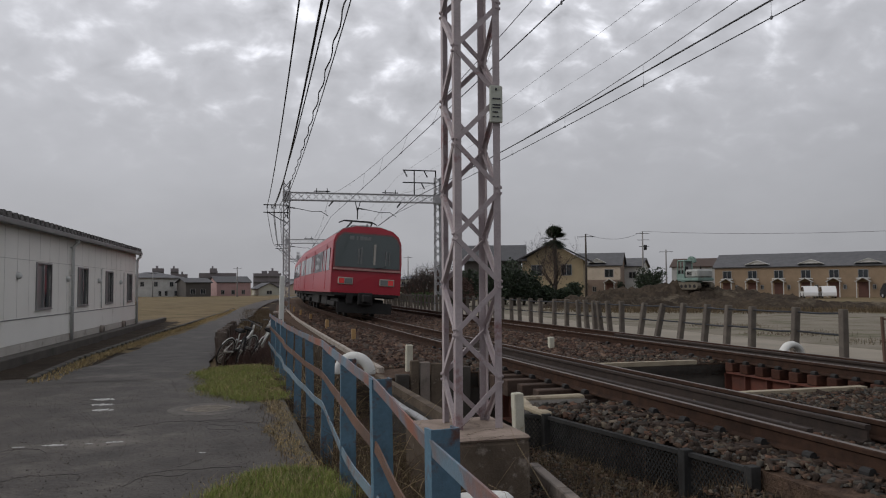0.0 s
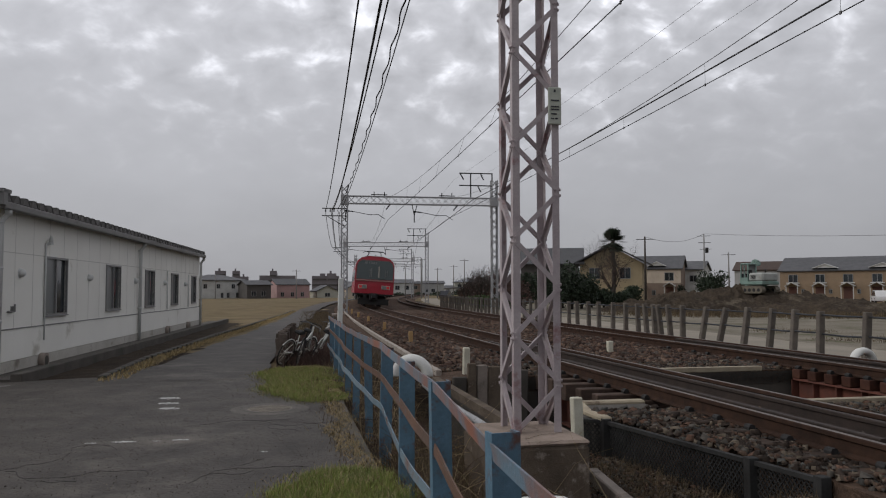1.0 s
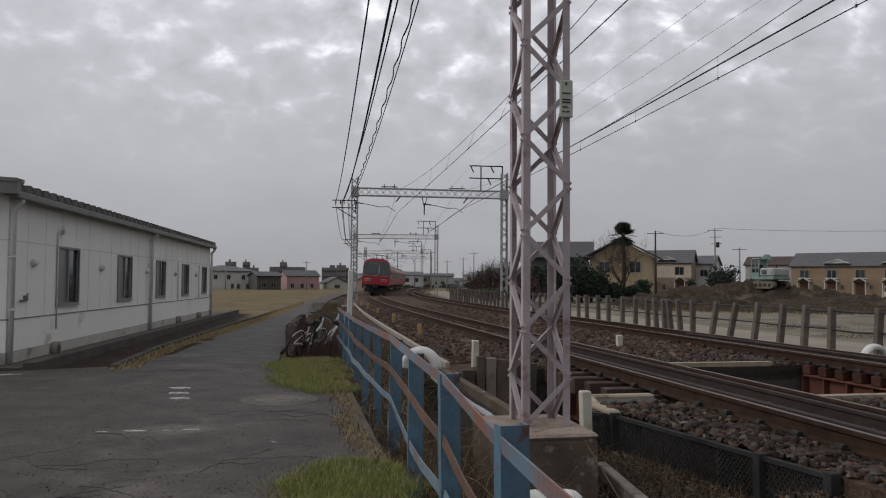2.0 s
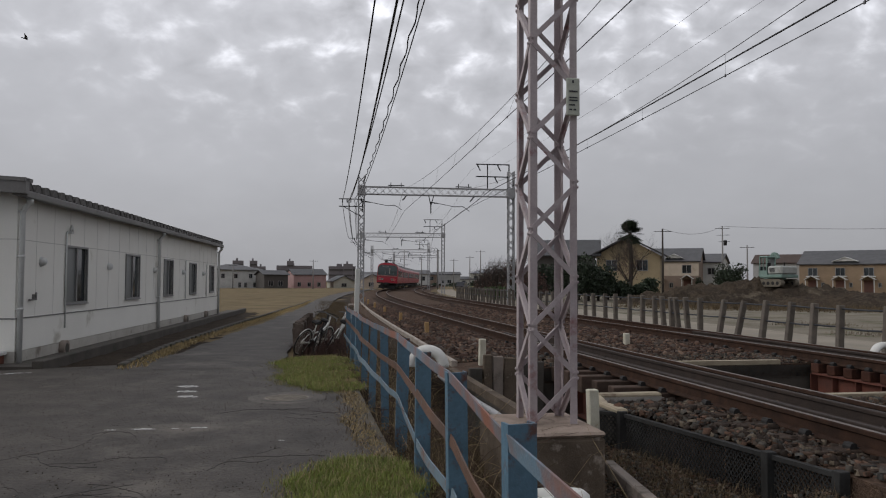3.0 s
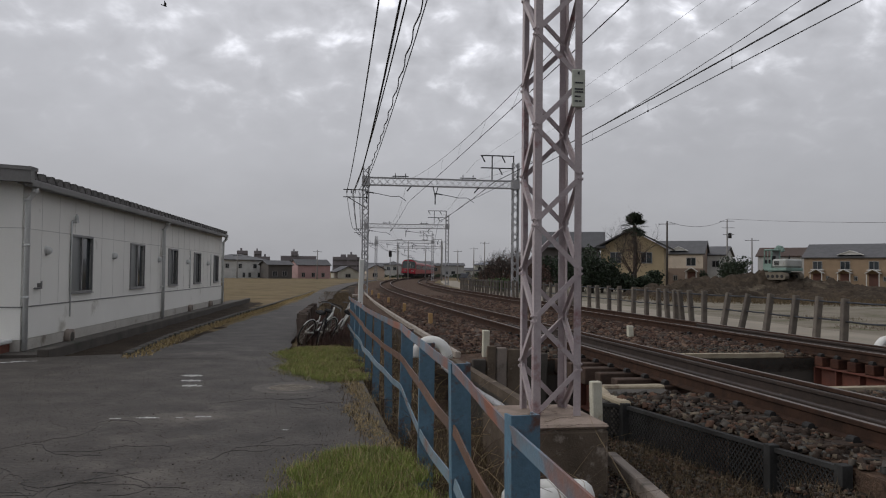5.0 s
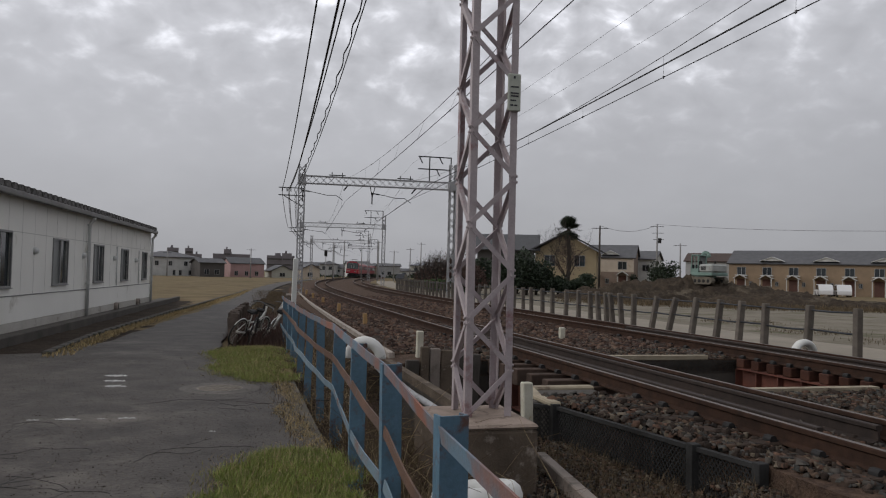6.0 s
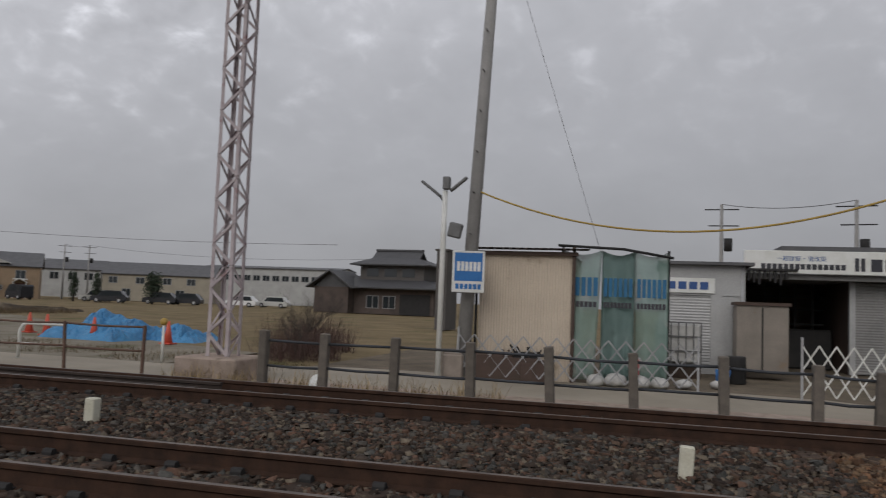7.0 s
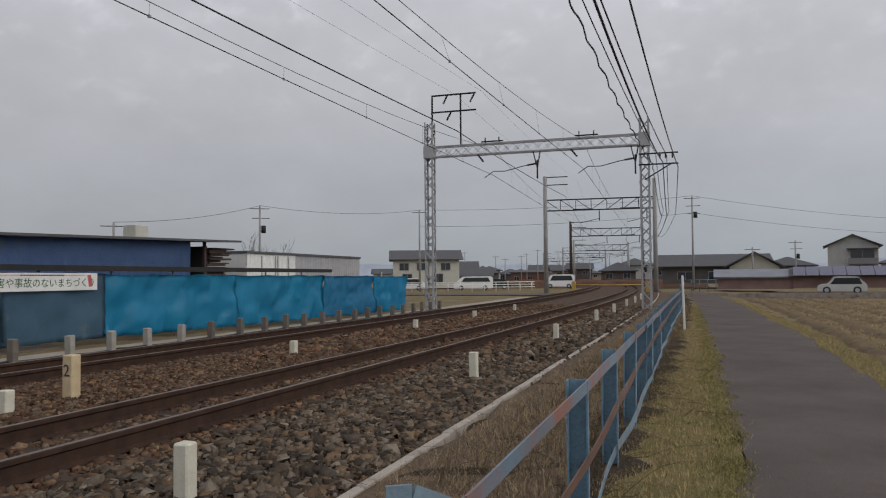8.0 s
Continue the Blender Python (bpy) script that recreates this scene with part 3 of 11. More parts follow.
stones("ballast_stones", 14000, -12, -0.5, -2.85, -1.0, 0.04, 11, "loose angular brown and grey ballast stones")
stones("ballast_stones", 61000, -12, -0.5, -1.0, 6.5, 0.033, 21, "loose angular rusty-brown ballast stones", material=BROWNSTONE)
stones("ballast_stones", 82000, -0.5, 16.5, -2.85, 6.5, 0.033, 14, "rust-stained angular ballast stones", material=RUSTSTONE)
stones("ballast_stones", 6000, -40, -12, -2.85, -1.0, 0.055, 12, "loose angular brown and grey ballast stones")
stones("ballast_stones", 24000, -40, -12, -1.0, 6.5, 0.055, 22, "loose angular rusty-brown ballast stones", material=BROWNSTONE)
stones("ballast_stones", 36000, 16.5, 50, -2.45, 6.5, 0.05, 13, "rust-stained reddish ballast stones", material=REDSTONE)

stones("ditch_gravel", 26000, 4.0, 10.3, -4.3, -1.3, 0.017, 15, "small dark gravel and clods in the ditch", True, RUSTSTONE)
stones("ditch_gravel", 6000, 10.3, 19, -4.4, -3.05, 0.018, 16, "small dark gravel and clods in the ditch", True, RUSTSTONE)

# ---- tracks ----
RAILP = [(-0.0625, 0.0), (0.0625, 0.0), (0.0625, 0.012), (0.012, 0.03), (0.009, 0.105), (0.033, 0.118), (0.033, 0.145), (0.026, 0.153), (-0.026, 0.153), (-0.033, 0.145), (-0.033, 0.118), (-0.009, 0.105), (-0.012, 0.03), (-0.0625, 0.012)]
RAILP = [(a * 1.12, b * 1.24) for a, b in RAILP]
RAILH = 0.153 * 1.24
RAILM = [0] * 14
RAILM[7] = 1


CLIP = [(-0.15, 0.0), (0.15, 0.0), (0.15, 0.03), (0.135, 0.055), (0.1, 0.06), (0.078, 0.045), (0.076, 0.018), (-0.076, 0.018), (-0.078, 0.045), (-0.1, 0.06), (-0.135, 0.055), (-0.15, 0.03)]


def track(name, off, label, s0=-330.0, s1=400.0):
    tr = thing(name, Matrix(), label, "railway track", "railway tracks")
    for side in (-1, 1):
        bm = bmesh.new()
        c = off + side * 0.565
        prof = [(c + a, RAILZ - RAILH + b) for a, b in RAILP]
        sweep(bm, prof, s0, s1, 2.0, mi=RAILM)
        bmesh.ops.recalc_face_normals(bm, faces=bm.faces)
        part("rail", bm, [RAILSIDE, RAILTOP], tr)
    bm = bmesh.new()
    box(bm, -1.05, -0.11, -0.14, 1.05, 0.11, 0.012, bevel=0.012)
    sl = part("sleeper", bm, SLEEPER, tr)
    me = sl.data
    bpy.data.objects.remove(sl)
    bm = bmesh.new()
    prism(bm, CLIP, -0.05, 0.05)
    bmesh.ops.recalc_face_normals(bm, faces=bm.faces)
    fast = part("fastening", bm, DARK, tr)
    fme = fast.data
    bpy.data.objects.remove(fast)
    s = -40.0
    while s < 70:
        if not (PIT0 + 0.1 < s < PIT1 - 0.1):
            ob = new("sleeper", me)
            ob.parent = tr
            ob.matrix_world = at_line(s, off, RAILZ - RAILH)
            if 2 < s < 20:
                for side in (-1, 1):
                    fo = new("fastening", fme)
                    fo.parent = ob
                    fo.matrix_basis = pose(side * 0.565, 0, 0.008)
        s += 0.62
    return tr


track("railway_track", 0.0, "rusty narrow-gauge track with polished rail heads")
track("railway_track", BOFF, "rusty narrow-gauge track with polished rail heads")

# ---- open bridge over the watercourse ----
PALEBEAM = mat("pale_edge_concrete", (0.42, 0.36, 0.26), (0.3, 0.25, 0.18), 0.9, scale=3, fine=45, bump=0.4, stain=(0.14, 0.1, 0.07), stain_amt=0.12, stain_scale=4)
BRIDGETIMBER = mat("tarred_timber", (0.1, 0.07, 0.056), (0.055, 0.04, 0.033), 0.9, scale=4, fine=40, bump=0.6, random_var=0.3, spec=0.12)
RUSTTIMBER = mat("rust_streaked_timber", (0.1, 0.043, 0.03), (0.055, 0.03, 0.023), 0.9, scale=4, fine=40, bump=0.6, random_var=0.25, spec=0.12)
bridge = thing("railway_bridge", Matrix(), "short open railway bridge with rusty girders and timber sleepers", "bridge")
for off in (0.0, BOFF):
    for side in (-1, 1):
        bm = bmesh.new()
        c = off + side * 0.6
        sweep(bm, [(c - 0.14, -0.75), (c + 0.14, -0.75), (c + 0.14, -0.72), (c + 0.012, -0.72), (c + 0.012, -0.10), (c + 0.14, -0.10), (c + 0.14, -0.07), (c - 0.14, -0.07), (c - 0.14, -0.10), (c - 0.012, -0.10), (c - 0.012, -0.72), (c - 0.14, -0.72)], PIT0 - 0.15, PIT1 + 0.15, 0.5)
        bmesh.ops.recalc_face_normals(bm, faces=bm.faces)
        gd = part("girder", bm, RUST, bridge, "rust-red plate girder")
        for k in range(7):
            bm = bmesh.new()
            box(bm, -0.13, -0.01, -0.31, 0.13, 0.01, 0.31)
            so = part("stiffener", bm, RUST, gd)
            so.matrix_world = at_line(PIT0 + 0.3 + k * 0.6, c, -0.41)
    bm = bmesh.new()
    hw = 1.15 if off == 0 else 0.74
    box(bm, -hw, -0.11, -0.16 if off == 0 else -0.07, hw, 0.11, 0.10, bevel=0.012)
    tmp = part("bridge_sleeper", bm, BRIDGETIMBER if off == 0 else RUSTTIMBER, bridge)
    me = tmp.data
    bpy.data.objects.remove(tmp)
    bm = bmesh.new()
    prism(bm, CLIP, -0.05, 0.05)
    bmesh.ops.recalc_face_normals(bm, faces=bm.faces)
    tmp = part("fastening", bm, DARK, bridge)
    fme = tmp.data
    bpy.data.objects.remove(tmp)
    s, pitch = (PIT0 + 0.68, 0.64) if off == 0 else (PIT0 + 0.25, 0.44)
    while s < PIT1 - 0.1:
        ob = new("bridge_sleeper", me)
        ob.parent = bridge
        ob.matrix_world = at_line(s, off, 0.005)
        for side in (-1, 1):
            fo = new("fastening", fme)
            fo.parent = ob
            fo.matrix_basis = pose(side * 0.565, 0, max(0.101, RAILZ - RAILH - 0.005))
        s += pitch
    for side in (-1, 1):  # guard rails inside the running rails
        bm = bmesh.new()
        c = off + side * 0.33
        sweep(bm, [(c + a, RAILZ - RAILH + b * 0.92) for a, b in RAILP], PIT0 - 3.2, PIT1 + 6.5, 0.5)
        bmesh.ops.recalc_face_normals(bm, faces=bm.faces)
        part("guard_rail", bm, GUARDSTEEL, bridge, "dark guard rail")
for s0, s1 in ((PIT0 - 0.3, PIT0), (PIT1, PIT1 + 0.3)):
    bm = bmesh.new()
    sweep(bm, [(-2.0, -1.6), (6.9, -1.6), (6.9, 0.06), (-2.0, 0.06)], s0, s1, 0.3)
    bmesh.ops.recalc_face_normals(bm, faces=bm.faces)
    part("abutment", bm, DARKCONC, bridge, "dark stained concrete abutment")
    for l0, l1 in ((1.15, 3.35),):
        bm = bmesh.new()
        sweep(bm, [(l0, 0.055), (l1, 0.055), (l1, 0.15), (l0, 0.15)], (s0 + 0.16) if s0 < PIT0 else s0, s1 + 0.005 if s0 < PIT0 else s1 - 0.16, (s1 - s0 - 0.155) if s0 < PIT0 else s1 - s0 - 0.16)
        bmesh.ops.recalc_face_normals(bm, faces=bm.faces)
        part("edge_beam", bm, PALEBEAM, bridge, "pale concrete edge beam")
# channel walls towards the tower and the dark water
bm = bmesh.new()
sweep(bm, [(-3.0, -1.6), (-2.82, -1.6), (-2.82, -0.03), (-3.0, -0.03)], 9.1, 15.2, 0.7)
bmesh.ops.recalc_face_normals(bm, faces=bm.faces)
part("channel_wall", bm, DARKCONC, bridge, "dark weathered concrete channel wall")
bm = bmesh.new()
sweep(bm, [(-3.02, -0.02), (-2.9, -0.02), (-2.9, 0.10), (-3.02, 0.10)], 9.1, 15.2, 0.7)
bmesh.ops.recalc_face_normals(bm, faces=bm.faces)
part("coping", bm, FOOTING, bridge, "worn concrete coping")
bm = bmesh.new()
tube(bm, [P(s, -3.12, -0.06 + 0.01 * math.sin(s * 3)) for s in np.arange(9.4, 15.3, 0.5)], 0.045, 8)
tagged(part("duct_pipe", bm, GALVFAR), "grey steel duct along the channel coping", "pipe")
WATER = mat("still_water", (0.02, 0.022, 0.018), (0.03, 0.03, 0.022), 0.12, scale=1, fine=6, bump=0.05)
bm = bmesh.new()
sweep(bm, [(-2.79, -1.45), (7.0, -1.45), (7.0, -1.40), (-2.79, -1.40)], PIT0, PIT1, 1.0)
bmesh.ops.recalc_face_normals(bm, faces=bm.faces)
tagged(part("water", bm, WATER), "dark still water in the narrow channel", "water", kind="structure")

# ---- kerbs along the ballast ----
for l0, z1, s0, s1 in ((-3.0, 0.085, -70.0, -1.5), (-2.74, 0.14, 15.5, 60.0), (-2.37, -0.2, 1.0, 9.3)):
    kerb = thing("kerb", Matrix(), "long pale concrete kerb at the foot of the ballast", "kerb")
    s = s0
    while s < s1 - 0.9:
        bm = bmesh.new()
        ll = l0 + (0.25 * (s - 15) / 20 if s0 > 10 else -0.127 * (9.1 - s) if s0 > 0 else float(np.interp(s, [-60, -32, -12.7, -8, -4.6], [0.5, 0.42, 0.2, 0.09, 0.0])))
        kw = 0.042 if s0 < 0 else 0.055
        box(bm, -kw, -0.497, 0, kw, 0.497, 0.2, bevel=0.012)
        ob = part("kerb_stone", bm, KERBSTONE if z1 > 0 else CONCRETE, kerb)
        ob.matrix_world = at_line(s + 0.5, ll, z1 - 0.2 + random.uniform(-0.004, 0.004), (0.7 if s0 < 0 else -7.24 if 0 < s0 < 10 else -0.7 if s0 > 10 else 0) + random.uniform(-0.15, 0.15))
        s += 1.0


# ---- lattice masts and gantries ----
def lattice(bm, w0, w1, z0, z1, step, leg=0.07, brace=0.05, t=0.008):
    """Four angle legs and zigzag bracing on all four faces; width w0 below, w1 above."""
    def corner(i, z):
        w = (w0 + (w1 - w0) * (z - z0) / (z1 - z0)) / 2
        sx, sy = ((-1, -1), (1, -1), (1, 1), (-1, 1))[i]
        return Vector((sx * w, sy * w, z))
    for i in range(4):
        sx, sy = ((-1, -1), (1, -1), (1, 1), (-1, 1))[i]
        angle_bar(bm, corner(i, z0), corner(i, z1), leg, t, (-sx, 0, 0), (0, -sy, 0))
    n = max(1, round((z1 - z0) / step))
    for f in range(4):
        a, b = f, (f + 1) % 4
        out = [Vector((0, -1, 0)), Vector((1, 0, 0)), Vector((0, 1, 0)), Vector((-1, 0, 0))][f]
        for k in range(n):
            za, zb = z0 + (z1 - z0) * k / n, z0 + (z1 - z0) * (k + 1) / n
            if (k + (f % 2)) % 2 == 0:
                p, q = corner(a, za), corner(b, zb)
            else:
                p, q = corner(b, za), corner(a, zb)
            d = (q - p).normalized()
            off = out * (t * 0.5)
            beam(bm, p + off + d * leg * 0.3, q + off - d * leg * 0.3, brace, t, up=out)
            side = d.cross(out).normalized()
            beam(bm, p + off + d * leg * 0.3 - out * brace * 0.4 + side * brace * 0.45, q + off - d * leg * 0.3 - out * brace * 0.4 + side * brace * 0.45, t, brace * 0.8, up=out)
            for e in (p, q):
                tube(bm, [e + d * (leg * 0.55 if e is p else -leg * 0.55) + out * 0.004, e + d * (leg * 0.55 if e is p else -leg * 0.55) + out * 0.022], 0.014, 6)


def box_truss(bm, x0, x1, z0, z1, wy, step, chord=0.06, br=0.035):
    for y in (-wy / 2, wy / 2):
        for z in (z0, z1):
            beam(bm, (x0, y, z), (x1, y, z), chord, chord)
    n = round((x1 - x0) / step)
    for k in range(n):
        a, b = x0 + (x1 - x0) * k / n, x0 + (x1 - x0) * (k + 1) / n
        for y in (-wy / 2, wy / 2):
            beam(bm, (a, y, z0), (b, y, z1), br, br * 0.5)
            beam(bm, (a, y, z1), (b, y, z0), br, br * 0.5)
        for z in (z0, z1):
            beam(bm, (a, -wy / 2 if k % 2 else wy / 2, z), (b, wy / 2 if k % 2 else -wy / 2, z), br, br * 0.5)


def insulator(bm, p0, p1, r=0.06):
    p0, p1 = Vector(p0), Vector(p1)
    n = 5
    pts, rad = [], []
    for k in range(n * 2 + 1):
        pts.append(p0.lerp(p1, k / (n * 2)))
        rad.append(r if k % 2 else r * 0.45)
    tube(bm, pts, r, 7, radii=rad)




def gantry(s, la, lb, zbase_a, zbase_b, near=False, lift=0.0):
    """A double-track gantry: two lattice masts, a box girder, arms for the feeders and wire hangers."""
    g = thing("catenary_gantry", at_line(s, 0, 0), "pale grey lattice-steel catenary gantry across both tracks" if not near else "pale pinkish-grey lattice-steel mast pair of a catenary gantry", "catenary gantry", "catenary gantries")
    m = GALV if near else GALVFAR
    for l, zb, top in ((la, zbase_a, 8.65 + lift), (lb, zbase_b, 9.2 + lift)):
        bm = bmesh.new()
        if near:
            lattice(bm, 0.46, 0.46, zb, top, 0.46 if l < 0 else 0.42, leg=0.07, brace=0.047)
        else:
            lattice(bm, 0.45, 0.45, zb, top, 0.5, leg=0.075, brace=0.055)
        dy = 0.52 if near and l > 0 else 0.0
        bmesh.ops.translate(bm, verts=bm.verts, vec=(l, dy, 0))
        part("mast", bm, m, g)
        bm = bmesh.new()
        if near and l < 0:
            box(bm, l - 0.56, -0.63, zb - 1.0, l + 0.35, 0.42, zb - 0.045, bevel=0.03)
        else:
            fw = 0.64 if near else 0.8
            box(bm, l - fw, dy - fw, zb - 0.9, l + fw, dy + fw, zb, bevel=0.03)
        ft = part("footing", bm, (FOOTING if l < 0 else FOOTCAP) if near else CONCRETE, g, "worn concrete footing")
        if near and l < 0:
            bm = bmesh.new()
            box(bm, l - 0.565, -0.635, zb - 0.045, l + 0.355, 0.425, zb, bevel=0.022)
            part("cap", bm, FOOTCAP, ft, "pale worn mortar cap")
    bm = bmesh.new()
    box_truss(bm, la + 0.2, lb - 0.2, 7.42 + lift, 7.92 + lift, 0.4, 0.5)
    part("cross_beam", bm, m, g)
    bm = bmesh.new()
    for l in (la, lb):
        box(bm, l - 0.26, -0.26, 7.35 + lift, l + 0.26, 0.26, 7.98 + lift)
    pieces("joint_plate", bm, m, g)
    # feeder arms over the east mast
    bm = bmesh.new()
    x0 = lb - 2.45
    rise = 0.9 if s < 0 else 0.0
    for z in (8.8 + lift + rise, 9.65 + lift + rise):
        beam(bm, (x0, 0, z), (lb - 0.1, 0, z), 0.07, 0.07)
    for x in (x0 + 0.8, lb - 0.14):
        beam(bm, (x, 0, 7.92 + lift), (x, 0, 9.65 + lift + rise), 0.07, 0.07)
    part("feeder_arm", bm, DARK if not near else m, g, "dark steel feeder arms")
    bm = bmesh.new()
    for x, z in ((x0 + 0.08, 9.62), (x0 + 1.5, 9.62), (x0 + 1.3, 8.78)):
        insulator(bm, (x, 0, z + lift + rise), (x + 0.22, 0, z + lift + rise - 0.42))
    pieces("insulator", bm, DARK, g)
    # brackets of the signal cables west of the mast
    bm = bmesh.new()
    for z in (7.1 + lift * 0.5, 6.6 + lift * 0.5):
        beam(bm, (la - 1.5, 0.25, z), (la + 0.25, 0.25, z), 0.06, 0.06)
    beam(bm, (la - 1.2, 0.25, 6.6 + lift * 0.5), (la, 0.25, 5.9 + lift * 0.5), 0.05, 0.05)
    part("cable_bracket", bm, DARK if not near else m, g, "dark cross-arms for cables")
    bm = bmesh.new()
    for x in (la - 1.25, la - 0.95, la - 0.7):
        insulator(bm, (x, 0.25, 7.1 + lift * 0.5), (x, 0.25, 6.85 + lift * 0.5), 0.05)
    pieces("insulator", bm, DARK, g)
    # hangers and pull-off arms over each track
    for c in (0.0, BOFF):
        bm = bmesh.new()
        zc = 6.4 + lift * 0.5
        beam(bm, (c - 2.65 + 0.2, 0, 7.42 + lift), (c - 2.3, 0, 6.7 + lift * 0.6), 0.05, 0.05)
        beam(bm, (c - 2.1, 0, 7.42 + lift), (c - 2.3, 0, 6.7 + lift * 0.6), 0.05, 0.05)
        beam(bm, (c - 2.3, 0, 7.0 + lift), (c - 2.3, 0, 6.2 + lift * 0.6), 0.07, 0.07)
        tube(bm, [(c - 2.3, 0, 6.95 + lift * 0.6), (c - 1.6, 0, 6.85 + lift * 0.6), (c - 0.7, 0, zc + 0.28), (c - 0.1, 0, zc + 0.3), (c + 0.35, 0, zc)], 0.022, 5)
        part("pull_off_arm", bm, DARK, g, "dark pull-off arm")
        bm = bmesh.new()
        insulator(bm, (c - 2.25, 0, 6.94 + lift * 0.6), (c - 1.8, 0, 6.88 + lift * 0.6), 0.06)
        insulator(bm, (c + 0.7, 0, 7.42 + lift), (c + 0.4, 0, 7.05 + lift), 0.06)
        beam(bm, (c - 0.6, 0, 8.05 + lift), (c + 0.5, 0, 8.05 + lift), 0.06, 0.06)
        for q in (-0.4, 0.3):
            beam(bm, (c + q, 0, 7.9 + lift), (c + q, 0, 8.25 + lift), 0.05, 0.05)
        pieces("insulator", bm, DARK, g)
    return g


GANTRIES = [(-35.4, -2.72, 7.85, -0.06, -0.06, False, 0.3), (8.7, -3.2, 7.85, 0.27, 0.42, True, 0.2), (53.0, -2.37, 7.9, 0.05, 0.0, False, 0.0), (97.0, -2.6, 7.5, 0.0, 0.0, False, -0.38), (141.0, -4.3, 6.0, 0.0, 0.0, False, -0.6), (185.0, -3.9, 6.6, 0.0, 0.0, False, -0.2)]
for row in GANTRIES:
    gantry(*row)

# concrete-pole portals further south
POLECONC = mat("pole_concrete", (0.30, 0.29, 0.28), (0.24, 0.235, 0.23), 0.85, scale=1.5, fine=30, bump=0.15)


def portal(s, la, lb, top, beam_z, material=POLECONC):
    g = thing("catenary_portal", at_line(s, 0, 0), "concrete-pole catenary portal with a light steel truss", "catenary gantry", "catenary portals")
    for l, t in ((la, top - 0.6), (lb, top)):
        bm = bmesh.new()
        tube(bm, [(l, 0, -0.3), (l, 0, t)], 0.2, 10, radii=[0.24, 0.19])
        part("pole", bm, material, g)
    bm = bmesh.new()
    for z in (beam_z, beam_z + 1.1):
        beam(bm, (la, 0, z), (lb, 0, z), 0.12, 0.12)
    n = 7
    for k in range(n):
        a, b = la + (lb - la) * k / n, la + (lb - la) * (k + 1) / n
        beam(bm, (a, 0, beam_z), (a, 0, beam_z + 1.1), 0.06, 0.06)
        beam(bm, (a, 0, beam_z + (1.1 if k < n / 2 else 0)), (b, 0, beam_z + (0 if k < n / 2 else 1.1)), 0.06, 0.06)
    part("truss", bm, DARK, g)
    bm = bmesh.new()
    for z in (top - 0.1, top - 0.9):
        beam(bm, (lb - 2.3, 0, z), (lb, 0, z), 0.09, 0.09)
    for c in (0, BOFF):
        beam(bm, (c - 1.6, 0, beam_z), (c - 1.6, 0, beam_z - 1.1), 0.09, 0.09)
        beam(bm, (c - 1.6, 0, beam_z - 0.9), (c + 0.3, 0, beam_z - 1.3), 0.05, 0.05)
        beam(bm, (c - 1.0, 0, beam_z + 0.1), (c + 1.0, 0, beam_z + 0.1), 0.1, 0.06)
    pieces("feeder_arm", bm, DARK, g)
    return g


portal(-77, -2.35, 8.45, 11.9, 8.35)
portal(-114, -2.0, 8.3, 9.8, 7.6, SLEEPER)
portal(-150, -2.4, 7.9, 8.8, 6.6)
portal(-190, -2.4, 7.9, 8.8, 6.2)
portal(-235, -2.4, 7.9, 8.8, 6.2)

# ---- overhead wires ----
GS = [(-235, 0.0), (-190, 0.0), (-150, 0.0), (-114, 0.2), (-77, 0.9), (-35.4, 0.3), (9.0, 0.2), (53.0, 0.0), (97.0, -0.1), (141.0, -0.2), (185.0, -0.2), (230.0, -0.2)]


SUP = [k[0] for k in GS]


def run(l, heights, sag, n=14):
    """Points of one wire over all supports: l and height at each support, sagging between."""
    lat = [l] * len(SUP) if isinstance(l, float) else l
    pts = []
    for k in range(len(SUP) - 1):
        p, q = P(SUP[k], lat[k], heights[k]), P(SUP[k + 1], lat[k + 1], heights[k + 1])
        for i in range(n + (k == len(SUP) - 2)):
            u = i / n
            pts.append(p.lerp(q, u) - Vector((0, 0, sag * 4 * u * (1 - u))))
    return pts


def wire(name, l, heights, r, sag, material, label):
    bm = bmesh.new()
    tube(bm, run(l, heights, sag), r, 5, caps=False)
    return tagged(part(name, bm, material), label, "overhead wire", "overhead wires")


#          -235 -190 -150 -114  -77  -35    9   53   97  141  185  230
CONTACT = [5.6, 5.6, 5.6, 5.9, 6.4, 6.65, 6.85, 6.42, 6.4, 6.3, 6.3, 6.3]
MESSENGER = [6.9, 6.9, 6.9, 7.2, 7.8, 8.0, 8.0, 7.85, 7.7, 7.6, 7.6, 7.6]
FEEDER = [8.2, 8.2, 8.2, 8.7, 9.8, 8.98, 8.3, 7.82, 7.9, 7.8, 7.8, 7.8]
UPPER = [8.6, 8.6, 8.6, 9.4, 11.2, 10.9, 9.5, 9.2, 9.1, 9.0, 9.0, 9.0]
MSAG, CSAG = 1.05, 0.08
